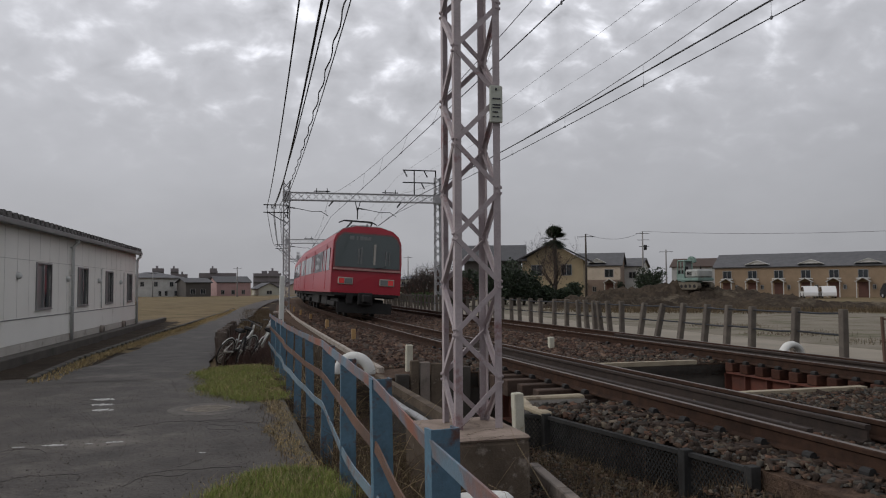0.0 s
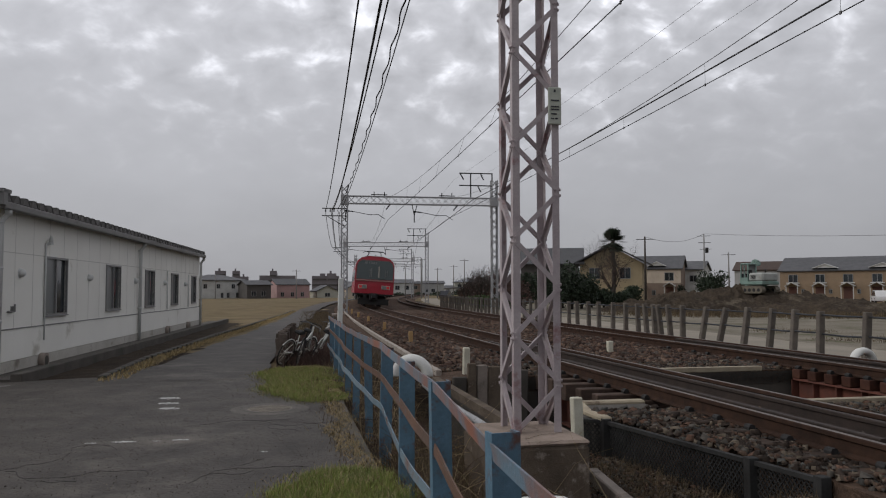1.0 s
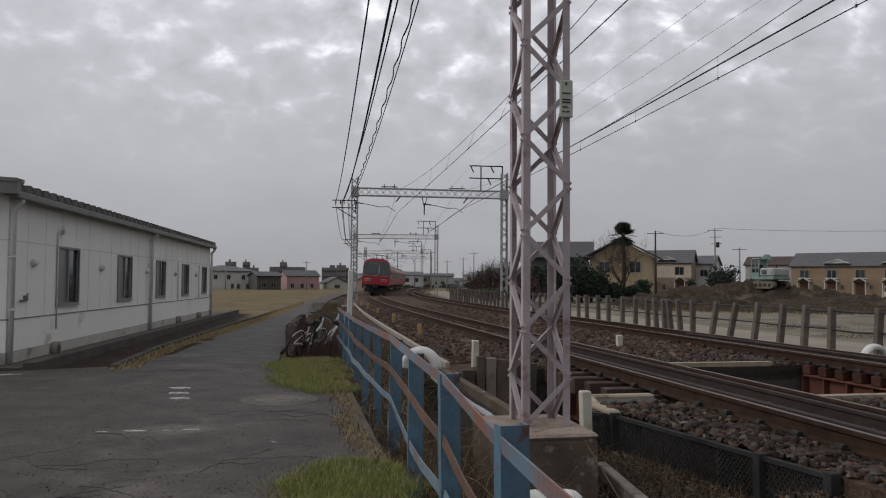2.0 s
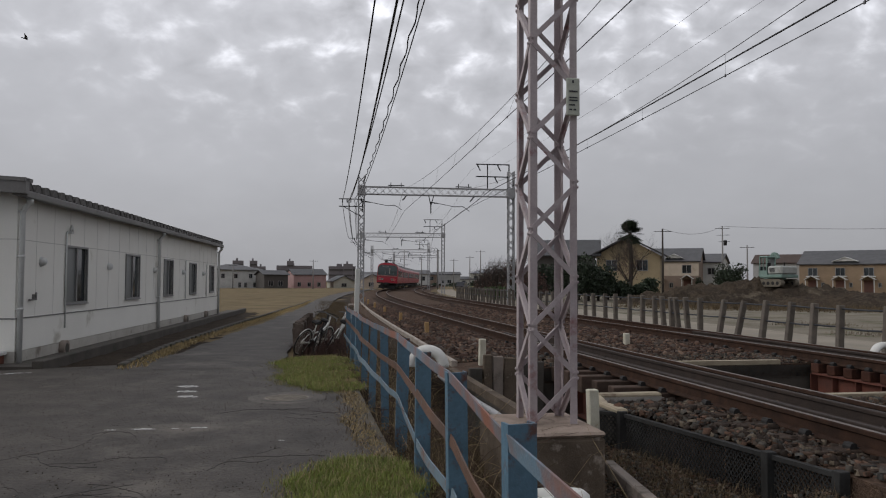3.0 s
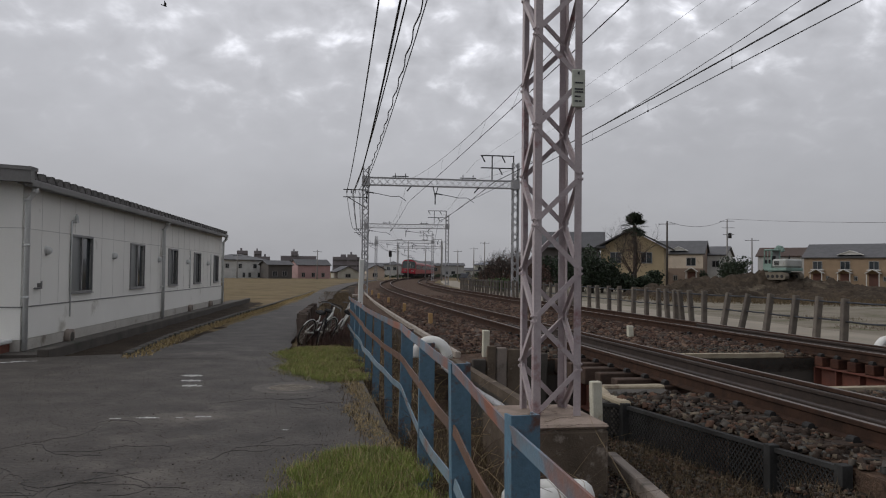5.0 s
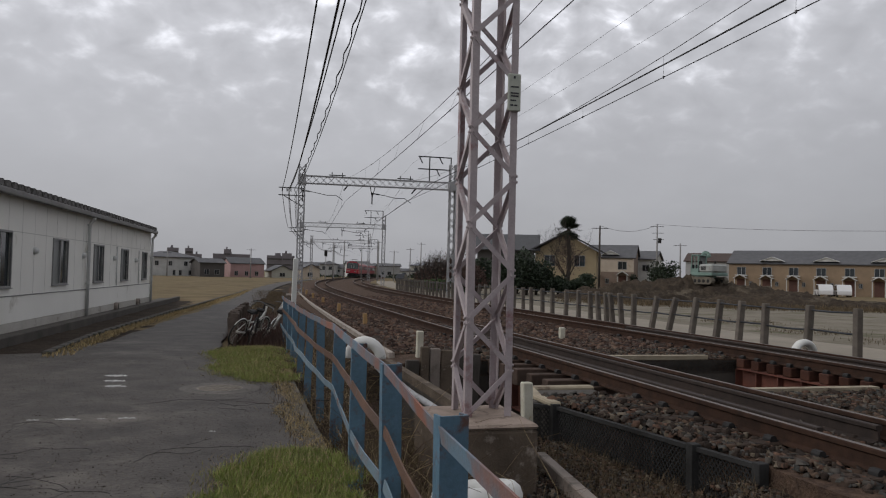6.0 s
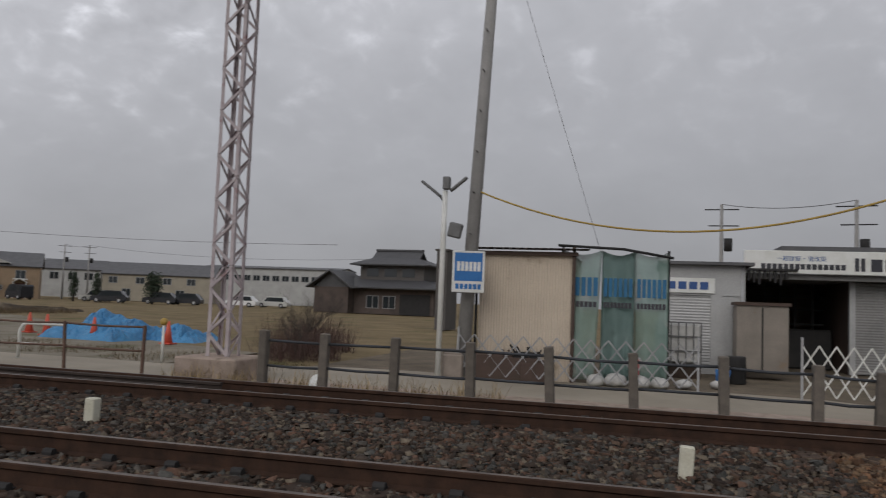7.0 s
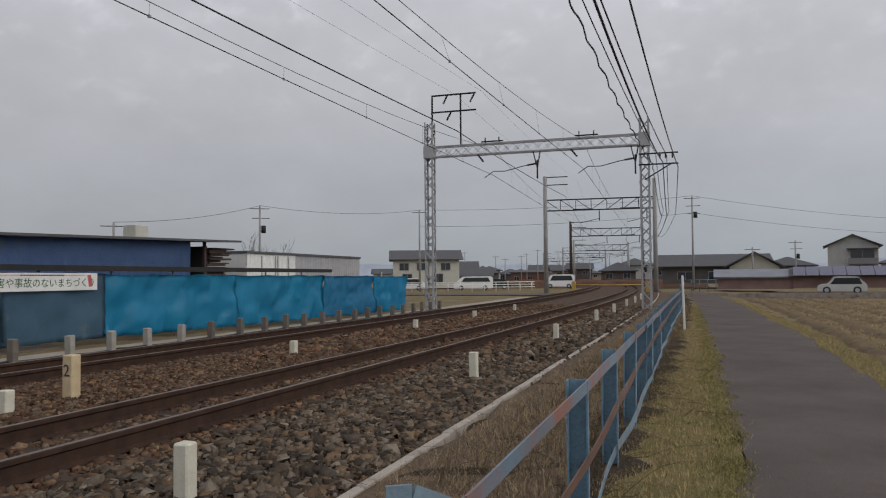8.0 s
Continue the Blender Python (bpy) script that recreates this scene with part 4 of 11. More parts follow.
for cc in (0.3, BOFF - 0.1):
    near_ = cc < 1.0
    zig = [cc] * 5 + [0.13, 0.07, 0.54] + [cc] * 4 if near_ else cc
    zig_m = [cc] * 5 + [0.12, 0.55, 0.46] + [cc] * 4 if near_ else cc
    con_ = CONTACT[:5] + [6.77, 6.71, 6.36] + CONTACT[8:] if near_ else CONTACT
    mes_ = MESSENGER[:5] + [8.13, 8.14, 7.82] + MESSENGER[8:] if near_ else MESSENGER
    msag = 0.85 if near_ else MSAG
    wire("contact_wire", zig, con_, 0.012, CSAG, WIRE, "dark copper contact wire over the track")
    wire("messenger_wire", zig_m, mes_, 0.010, msag, WIREPALE, "thin messenger wire above the contact wire")
    top_, low_ = run(zig_m, mes_, msag, 9), run(zig, con_, CSAG, 9)
    bm = bmesh.new()
    for k, (p, q) in enumerate(zip(top_, low_)):
        if k % 9 == 0 or not -80 < to_sl(p.x, p.y)[0] < 100:
            continue
        beam(bm, q, p, 0.006, 0.006)
        box(bm, q.x - 0.015, q.y - 0.03, q.z - 0.03, q.x + 0.015, q.y + 0.03, q.z + 0.03)
    tagged(part("dropper_wires", bm, WIREPALE), "thin droppers between messenger and contact wire", "overhead wire", "overhead wires", "stuff")
wire("feeder_cable", 6.38, FEEDER, 0.024, 0.15, WIRE, "thick black feeder cable on insulators")
for l in (5.1, 6.55):
    wire("upper_wire", l, UPPER, 0.005, 0.2, WIREPALE, "thin pale wire on the feeder arms")


def cable_line(south, near, north):
    """l and height over all supports from the three that hang closest."""
    keys = [-235, -114, -77, -35.4, 9, 53, 97, 141, 230]
    lat = list(np.interp(SUP, keys, [south[0], south[0], south[0], south[0], near[0], north[0], north[0] - 0.4, north[0] - 0.7, north[0] - 0.7]))
    hts = list(np.interp(SUP, keys, [7.0, 7.4, south[1] + 0.9, south[1], near[1], north[1], north[1] - 0.1, north[1] - 0.2, north[1] - 0.2]))
    return lat, hts


for south, near, north, sag, r in (((-4.2, 6.6), (-4.38, 8.06), (-3.65, 6.92), 0.76, 0.02), ((-3.71, 7.17), (-3.83, 7.71), (-3.26, 6.91), 0.78, 0.018), ((-3.54, 6.83), (-4.06, 7.48), (-3.19, 6.96), 0.94, 0.027), ((-3.22, 7.3), (-3.07, 9.05), (-2.71, 6.8), 0.74, 0.016)):
    lat_, hts_ = cable_line(south, near, north)
    wire("signal_cable", lat_, hts_, r, sag, WIRE, "black cable along the masts")
lat_, hts_ = cable_line((-3.07, 6.79), (-3.42, 8.12), (-2.82, 7.09))
bm = bmesh.new()
tube(bm, [p + Vector((0.03 * math.sin(k * 1.3), 0, 0.03 * math.cos(k * 1.3))) for k, p in enumerate(run(lat_, hts_, 0.84, 110))][330:880], 0.02, 4, caps=False)
tagged(part("spiral_cable", bm, WIRE), "black cable with a spiral wrap along the masts", "overhead wire", "overhead wires")

# ---- blue fence along the lane ----


# lighter version of BLUEPAINT for the posts of the southern fence
PALEBLUE = mat("pale_blue_paint", (0.17, 0.285, 0.37), (0.125, 0.215, 0.285), 0.7, scale=4, fine=45, bump=0.3, var=0.2, stain=(0.12, 0.065, 0.05), stain_amt=0.2, stain_scale=8.0)


def blue_fence(name, posts, s0, s1, bars, label, paint=BLUEPAINT):
    """posts: s, l; bars: for each one rows of s, height."""
    f = thing(name, Matrix(), label, "fence")
    r = random.Random(5)
    ps, pl = [p[0] for p in posts], [p[1] for p in posts]
    for s, l in posts:
        bm = bmesh.new()
        hgt, zb = 0.985 + r.uniform(-0.02, 0.02), -0.55
        hw = 0.066 if s < 11 else 0.05  # channel-section post
        box(bm, -hw, -0.006, zb, hw, 0.006, hgt)
        box(bm, -hw, 0.006, zb, -hw + 0.012, 0.075, hgt)
        box(bm, hw - 0.012, 0.006, zb, hw, 0.075, hgt)
        ob = part("post", bm, paint, f)
        ob.matrix_world = at_line(s, l, 0, r.uniform(-7, 7)) @ pose(0, 0, 0, r.uniform(-1.2, 1.2), r.uniform(-1.5, 1.5), 0)
    for k, rows_b in enumerate(bars):
        bm = bmesh.new()
        knots = sorted(set([s0, s1] + [s for s in ps if s0 < s < s1] + [(a + b) / 2 + r.uniform(-0.3, 0.3) for a, b in zip(ps, ps[1:])]))
        bend = [(r.uniform(-0.006, 0.006) * (1 + k), r.uniform(-0.008, 0.008) * (1 + k)) for _ in knots]
        rows = []
        for q in np.arange(s0, s1 + 0.01, 0.2):
            dz = np.interp(q, knots, [v[0] for v in bend]) + np.interp(q, [v[0] for v in rows_b], [v[1] for v in rows_b])
            o = np.interp(q, ps, pl) - 0.07 + np.interp(q, knots, [v[1] for v in bend])
            tip = 0.12 * math.sin(q * 0.9 + k)  # the flat bar is twisted here and there
            rows.append([bm.verts.new(P(q, o + a + b * tip, dz + b)) for a, b in ((-0.005, -0.036), (0.005, -0.036), (0.005, 0.036), (-0.005, 0.036))])
        for a, b in zip(rows, rows[1:]):
            for i in range(4):
                bm.faces.new((a[i], a[(i + 1) % 4], b[(i + 1) % 4], b[i]))
        bm.faces.new(rows[0])
        bm.faces.new(rows[-1])
        bmesh.ops.recalc_face_normals(bm, faces=bm.faces)
        part("bar", bm, (RUSTBLUE, RUSTBAR, BLUEBAR)[k], f, ("bent blue flat bar flaking to rust", "bent flat bar, mostly rust", "bent pale blue flat bar")[k])
        if s1 < 0 and k == 0:  # the torn end of the top bar curls up
            bm = bmesh.new()
            e = [P(-1.22, -4.73, 0.868), P(-1.12, -4.73, 0.875), P(-1.02, -4.74, 0.92), P(-0.9, -4.73, 0.97), P(-0.84, -4.7, 1.0), P(-0.8, -4.64, 1.0)]
            for u, v in zip(e, e[1:]):
                beam(bm, u, v, 0.012, 0.072)
            part("bent_end", bm, BLUEBAR, f, "torn bar end curled upwards")
    return f


blue_fence("lane_fence", [(2.9, -4.64), (4.75, -4.6), (6.56, -4.5), (8.19, -4.48), (10.05, -4.42), (11.39, -4.46), (12.74, -4.5), (14.2, -4.5), (15.7, -4.5), (17.2, -4.5), (18.7, -4.5)], 1.2, 19.0, [[(1.2, 0.86), (3.87, 0.905), (4.83, 0.915), (5.77, 0.955), (6.4, 0.975), (7.6, 0.99), (19, 1.0)], [(1.2, 0.4), (5.34, 0.51), (6.45, 0.575), (8.13, 0.62), (9.5, 0.66), (12.4, 0.66), (19, 0.74)], [(1.2, 0.08), (6.44, 0.2), (8.11, 0.215), (9.0, 0.28), (9.7, 0.33), (12.8, 0.33), (14.75, 0.36), (19, 0.4)]], "old blue steel fence, bars bent and rusting")
SOUTH_POSTS = [(-3.66, -4.66), (-5.4, -4.62), (-7.3, -4.58), (-8.95, -4.54), (-10.6, -4.5), (-12.3, -4.46), (-14.0, -4.42), (-15.8, -4.38), (-17.6, -4.34), (-19.4, -4.31), (-21.2, -4.28), (-23.2, -4.26)] + [(-25.6 - 2.2 * k, -4.24 + 0.004 * k) for k in range(16)]
blue_fence("lane_fence", SOUTH_POSTS[::-1], -58.8, -1.2, [[(-60, 0.97), (-16, 0.96), (-5, 0.95), (-3.4, 0.93), (-2.2, 0.9), (-1.25, 0.87)], [(-60, 0.7), (-12.8, 0.68), (-7.3, 0.6), (-4.7, 0.52), (-2.7, 0.47), (-1.25, 0.42)], [(-60, 0.34), (-10, 0.22), (-7, 0.19), (-1.25, 0.12)]], "pale blue steel fence, flaking to rust", PALEBLUE)

# ---- stakes beside the track ----


def stake(s, l, z, h, w, material, label, tilt=0.0):
    bm = bmesh.new()
    box(bm, -w / 2, -w / 2, -0.3, w / 2, w / 2, h, bevel=0.012)
    ob = part("marker_stake", bm, material)
    ob.matrix_world = at_line(s, l, z) @ pose(0, 0, 0, tilt, tilt * 0.6, 0)
    return tagged(ob, label, "marker post", "marker posts")


for s in (-50.5, -44, -37.5, -31.0, -25.2, -17.1, -9.95, -3.3, 10.1):
    stake(s, float(np.interp(s, [-40, -25, -17, -10], [-1.6, -1.7, -1.85, -2.0])) if s < 0 else -1.95 if s != 10.1 else -2.17, 0.06 if s < 9 else -0.07, 0.42 if s != -3.42 else 0.3, 0.12, STAKEW, "cream-painted concrete marker stake in the ballast", random.uniform(-2, 2))
stake(15.43, -2.24, -0.02, 0.56, 0.12, STAKEW, "cream-painted concrete marker stake in the ballast", 1.0)
for s in (23.8, 30.5, 37.2, 44, 51, 58):
    stake(s, -1.95, 0.06, 0.34, 0.12, STAKEY, "yellowed concrete marker stake in the ballast", random.uniform(-3, 3))
for s in (-33, -26.5, -20.3, -12.5, -5.48, 1.03, 7.5, 19.1):
    stake(s, float(np.interp(s, [-20, -12.5, -5.5], [3.0, 2.6, 2.2])), 0.08, 0.28, 0.13, STAKEW, "short cream marker stake between the tracks", random.uniform(-4, 4))
num = stake(-6.62, 2.4, 0.05, 0.6, 0.16, STAKETAN, "yellowish concrete post marked with a black 2")

DULLRUST = mat("dull_rust", (0.15, 0.085, 0.06), (0.1, 0.065, 0.05), 0.85, scale=3, fine=40, bump=0.4)
# ---- far fence with posts and two bars ----


def post_fence(name, spots, lat, bars, label, leans=(), mat_=POSTWOOD, pale=()):
    """spots: s, height of each post; bars: share of the height at which each pipe runs; leans: degrees outwards."""
    f = thing(name, Matrix(), label, "fence")
    pw = 0.078 if mat_ is POSTWOOD else 0.028
    r = random.Random(7)
    for k, (s, h) in enumerate(spots):
        bm = bmesh.new()
        box(bm, -pw, -pw * 0.9, -0.4, pw, pw * 0.9, h + r.uniform(-0.02, 0.02), bevel=pw * 0.18)
        ob = part("post", bm, PALEPOST if k in pale else mat_, f, "pale concrete post" if k in pale else "")
        ob.matrix_world = at_line(s, lat + r.uniform(-0.03, 0.03), 0, r.uniform(-5, 5)) @ pose(0, 0, 0, r.uniform(-3, 3), leans[k] if k < len(leans) else r.uniform(-2, 2), 0)
    for share in bars:
        for a, b in zip(spots, spots[1:]):  # each length sags and tilts a little on its own
            bm = bmesh.new()
            za, zb = a[1] * share + r.uniform(-0.015, 0.015), b[1] * share + r.uniform(-0.015, 0.015)
            ka = spots.index(a)
            la, lb = (math.sin(radians(leans[q])) if q < len(leans) else 0.0 for q in (ka, ka + 1))
            pa, pb = P(a[0], lat + la * za, za), P(b[0], lat + lb * zb, zb)
            mid = (pa + pb) / 2 - Vector((0, 0, r.uniform(0, 0.02)))
            tube(bm, [pa, mid, pb], 0.024, 6)
            part("bar", bm, BARSTEEL if mat_ is POSTWOOD else mat_, f, "dark blue-grey pipe bar")
    return f


PALEPOST = mat("pale_concrete_post", (0.36, 0.34, 0.3), (0.27, 0.25, 0.22), 0.9, scale=4, fine=40, bump=0.3)
BARSTEEL = mat("blue_grey_pipe", (0.055, 0.06, 0.07), (0.04, 0.042, 0.047), 0.7, 0.2, scale=3, fine=30, bump=0.2)
post_fence("post_fence", [(-3.6, 0.74), (-2.47, 0.82), (-1.76, 0.88), (-0.97, 0.93), (0.28, 0.96), (1.55, 0.97), (2.8, 0.98), (4.07, 1.0), (5.35, 1.0), (6.6, 1.0), (7.7, 1.0)], 6.6, (0.84, 0.42), "grey post-and-pipe fence along the far lane")
NORTH = [14.9, 16.4, 17.9, 18.95, 19.95, 21.05, 22.3, 23.35, 24.45, 25.3, 25.95, 26.45, 27.05, 27.8, 28.9, 30.1, 31.5, 32.7] + [33.9 + 1.22 * k for k in range(34)]
post_fence("post_fence", [(s, 1.1) for s in NORTH], 7.05, (0.9, 0.5), "grey leaning post-and-pipe fence along the far lane", leans=(3, 4, 4, 6, 8, 10, 12, 11, 1, -5, -7, -4, -3))
BOLL = [-4.72, -5.83, -6.95, -8.2, -9.6, -10.97, -12.1, -13.25, -14.4, -15.6, -16.86] + [-18.1 - 1.2 * k for k in range(14)]
post_fence("bollard_row", [(s, 0.58 if s > -9 else 0.52) for s in BOLL], 6.85, (0.22,), "row of short grey concrete posts along the far lane", pale=(5, 6, 7, 8))
post_fence("channel_railing", [(14.4, 0.95), (12.6, 0.95), (10.8, 0.95)], 7.6, (0.95, 0.47), "rusty pipe railing over the watercourse", mat_=DULLRUST)

# ---- the train ----
LIGHTRED = mat("tail_lens", (0.5, 0.05, 0.05), (0.4, 0.04, 0.04), 0.2, scale=3, fine=20, bump=0)
CHROME = mat("bright_trim", (0.55, 0.52, 0.46), (0.45, 0.42, 0.38), 0.35, 0.5, scale=3, fine=20, bump=0)
CABGREEN = glass_mat("cab_glass", (0.035, 0.052, 0.052), 0.06)
SURROUND = mat("dull_red_surround", (0.2, 0.07, 0.07), (0.16, 0.055, 0.055), 0.5, scale=3, fine=20, bump=0)
TRIMPINK = mat("pink_metal_trim", (0.5, 0.27, 0.25), (0.42, 0.22, 0.2), 0.4, 0.2, scale=3, fine=20, bump=0)
for q_ in LIGHTRED.node_tree.nodes:  # the tail lamps are lit
    if q_.type == "BSDF_PRINCIPLED":
        q_.inputs["Emission Color"].default_value, q_.inputs["Emission Strength"].default_value = (1.0, 0.06, 0.05, 1), 0.1
CAR_L, CAR_W = 18.6, 2.84


def rail_car(cab, n):
    """One car, 18.6 m; its rear (south) end at y=0, rail level at z=0; a cab there if asked."""
    car = thing("train_car", Matrix(), "red commuter train car with a broad dark cab window" if cab else "red commuter train car with dark windows", "train car", "train cars")
    hw, z0, z1 = CAR_W / 2, 0.95, 3.28
    prof = [(-hw, z0), (hw, z0), (hw, 2.2), (hw - 0.03, 3.05), (hw - 0.14, 3.32), (hw - 0.4, 3.54), (0.5, 3.68), (-0.5, 3.68), (-hw + 0.4, 3.54), (-hw + 0.14, 3.32), (-hw + 0.03, 3.05), (-hw, 2.2)]
    bm = bmesh.new()
    inset = 0.12 if cab else 0.02
    rings = []
    for y, k in ((0.0, 0.985), (0.10, 0.997), (0.3, 1.0), (CAR_L - 0.1, 1.0), (CAR_L, 0.98)):
        zc = 2.1
        rings.append([bm.verts.new((x * k, y + (0.22 * max(0, (z - 2.0)) / 1.6 if (cab and y < 0.25) else 0), zc + (z - zc) * k)) for x, z in prof])
    np_ = len(prof)
    for a, b in zip(rings, rings[1:]):
        for i in range(np_):
            f = bm.faces.new((a[i], a[(i + 1) % np_], b[(i + 1) % np_], b[i]))
            f.material_index = 1 if 4 <= i <= 8 else 0
    bm.faces.new(rings[0][::-1])
    bm.faces.new(rings[-1])
    bmesh.ops.recalc_face_normals(bm, faces=bm.faces)
    part("body", bm, [TRAINRED, TRAINROOF], car)
    for side in (-1, 1):
        for k in range(3):
            y = 2.9 + k * 6.1
            bm = bmesh.new()
            box(bm, side * (hw - 0.005), y - 0.65, 1.05, side * (hw + 0.012), y + 0.65, 2.95)
            bmesh.ops.recalc_face_normals(bm, faces=bm.faces)
            d = part("door", bm, TRAINRED, car)
            bm = bmesh.new()
            for q in (-0.33, 0.33):
                box(bm, side * (hw + 0.011), y + q - 0.22, 1.85, side * (hw + 0.02), y + q + 0.22, 2.75)
            bmesh.ops.recalc_face_normals(bm, faces=bm.faces)
            part("pane", bm, GLASS, d)
        for y0, y1 in ((0.75, 2.0), (3.9, 5.9), (6.0, 8.0), (10.0, 12.0), (12.1, 14.1), (16.0, 18.0)):
            bm = bmesh.new()
            box(bm, side * (hw - 0.005), y0, 1.85, side * (hw + 0.014), y1, 2.75)
            bmesh.ops.recalc_face_normals(bm, faces=bm.faces)
            part("window", bm, TRAINGLASS, car)
    for yb in (2.7, CAR_L - 2.7):
        bm = bmesh.new()
        box(bm, -0.95, yb - 1.5, 0.32, 0.95, yb + 1.5, 0.75, bevel=0.05)
        for side in (-1, 1):
            for dy in (-1.05, 1.05):
                tube(bm, [(side * 0.50, yb + dy, 0.43), (side * 0.63, yb + dy, 0.43)], 0.43, 16)
            box(bm, side * 1.0 - 0.1, yb - 1.4, 0.4, side * 1.0 + 0.1, yb + 1.4, 0.6, bevel=0.03)
        part("bogie", bm, TRAINDARK, car)
    bm = bmesh.new()
    for y0, y1, d in ((4.8, 7.5, 0.1), (7.8, 9.8, 0), (10.2, 13.4, 0.12)):
        box(bm, -1.15 + d, y0, 0.38, 1.15 - d, y1, 0.96, bevel=0.04)
    box(bm, -1.2, 0.25, 0.8, 1.2, CAR_L - 0.2, 0.96)
    part("underframe", bm, TRAINDARK, car)
    bm = bmesh.new()
    for y0 in (3.5, 8.2, 13.0):
        box(bm, -0.75, y0, 3.52, 0.75, y0 + 2.4, 3.8, bevel=0.08)
    part("air_conditioner", bm, TRAINROOF, car, "grey roof unit")
    if cab:
        rake = lambda z: 0.22 * max(0, z - 2.0) / 1.6
        gw, za, zb = hw - 0.115, 1.98, 3.36

        def rounded(w, z0, z1, c):
            return [(-w, z0), (w, z0), (w, z1 - c * 1.3), (w - c * 0.35, z1 - c * 0.45), (w - c, z1), (-w + c, z1), (-w + c * 0.35, z1 - c * 0.45), (-w, z1 - c * 1.3)]

        bm = bmesh.new()  # the dark surround and the broad glass set into it
        for pts, ya, yb, mi in ((rounded(gw + 0.03, za - 0.03, zb + 0.03, 0.34), -0.025, 0.10, 0), (rounded(gw - 0.02, za + 0.02, zb - 0.03, 0.32), -0.036, -0.024, 1)):
            a = [bm.verts.new((x, ya + rake(z), z)) for x, z in pts]
            b = [bm.verts.new((x, yb + rake(z), z)) for x, z in pts]
            bm.faces.new(a).material_index = mi
            for i in range(len(a)):
                bm.faces.new((a[i], b[i], b[(i + 1) % len(a)], a[(i + 1) % len(a)])).material_index = mi
        bmesh.ops.recalc_face_normals(bm, faces=bm.faces)
        part("cab_window", bm, [SURROUND, CABGREEN], car, "wide dark cab window in a thin bright surround")
        bm = bmesh.new()
        box(bm, -gw - 0.05, -0.055, 1.86, gw + 0.05, 0.03, 1.94, bevel=0.01)
        part("trim_strip", bm, TRIMPINK, car, "pinkish metal trim strip under the cab window")
        for x0, x1, z1, m_ in ((-0.38, -0.33, 2.75, GLASSPALE), (-0.28, -0.22, 2.8, GLASSPALE), (0.24, 0.32, 2.95, CHROME), (0.72, 0.76, 2.7, GLASSPALE), (0.86, 0.9, 2.66, GLASSPALE)):
            bm = bmesh.new()
            box(bm, x0, -0.041 + rake(2.1), 2.12, x1, -0.03 + rake(z1), z1)
            part("cab_pillar", bm, m_, car)
        bm = bmesh.new()
        beam(bm, (0.28, -0.06, 1.97), (0.75, -0.05, 2.06), 0.025, 0.025)
        beam(bm, (0.75, -0.05, 2.06), (0.35, -0.06, 2.0), 0.04, 0.015)
        part("wiper", bm, DARK, car)
        for side in (-1, 1):
            bm = bmesh.new()
            x = side * 0.83
            box(bm, x - 0.3, -0.045, 1.3, x + 0.3, 0.05, 1.58, bevel=0.02)
            lf = part("lamp_frame", bm, CHROME, car)
            bm = bmesh.new()
            xi, xo = (x - 0.26, x + 0.04) if side > 0 else (x - 0.04, x + 0.26)
            box(bm, xi, -0.054, 1.34, xo, 0.02, 1.54)
            part("head_lamp", bm, GLASSPALE, lf, "unlit headlight")
            bm = bmesh.new()
            xi, xo = (x + 0.05, x + 0.26) if side > 0 else (x - 0.26, x - 0.05)
            box(bm, xi, -0.054, 1.34, xo, 0.02, 1.54)
            part("tail_lamp", bm, LIGHTRED, lf, "glowing red tail lamp")
        bm = bmesh.new()
        box(bm, -hw * 0.95, 0.02, 0.86, hw * 0.95, 0.2, 0.97)
        part("skirt_edge", bm, TRAINDARK, car)
        bm = bmesh.new()
        box(bm, -0.16, -0.45, 0.62, 0.16, 0.3, 0.92, bevel=0.04)
        box(bm, -0.3, -0.1, 0.5, 0.3, 0.2, 1.0, bevel=0.04)
        box(bm, -0.75, 0.0, 0.55, -0.5, 0.25, 0.95)
        part("coupler", bm, DARK, car, "dark coupler")
        bm = bmesh.new()
        box(bm, -1.1, 0.1, 0.18, 1.1, 0.2, 0.6)
        part("pilot_plate", bm, TRAINDARK, car)
        bm = bmesh.new()  # pantograph
        zb = 3.66
        for side in (-0.55, 0.55):
            beam(bm, (side, 4.0, zb + 0.1), (side * 0.8, 2.3, zb + 0.34), 0.05, 0.05)
            beam(bm, (side * 0.8, 2.3, zb + 0.34), (side * 0.7, 3.7, zb + 0.5), 0.04, 0.04)
        beam(bm, (-0.6, 3.6, zb + 0.5), (0.6, 3.6, zb + 0.5), 0.05, 0.06)
        tube(bm, [(-0.85, 3.6, zb + 0.4), (-0.6, 3.6, zb + 0.52), (0.6, 3.6, zb + 0.52), (0.85, 3.6, zb + 0.4)], 0.03, 6)
        box(bm, -0.6, 3.2, zb - 0.15, 0.6, 4.6, zb + 0.1)
        part("pantograph", bm, DARK, car, "dark folded pantograph")
        bm = bmesh.new()
        tube(bm, [(0.0, 0.7, 3.5), (0.0, 0.7, 3.66), (0.0, 0.7, 3.8)], 0.05, 8, radii=[0.07, 0.06, 0.03])
        part("roof_aerial", bm, TRAINROOF, car)
        bm = bmesh.new()
        tube(bm, [(0.8, 0.6, 3.35), (0.8, 0.5, 3.55)], 0.05, 8)
        part("roof_horn", bm, DARK, car)
        bm = bmesh.new()
        for x0, x1 in ((-0.74, -0.56), (-0.47, -0.4), (-0.34, -0.19), (-0.16, -0.03), (0.0, 0.12)):
            box(bm, x0, rake(3.15) - 0.05, 3.1, x1, rake(3.15) - 0.03, 3.25)
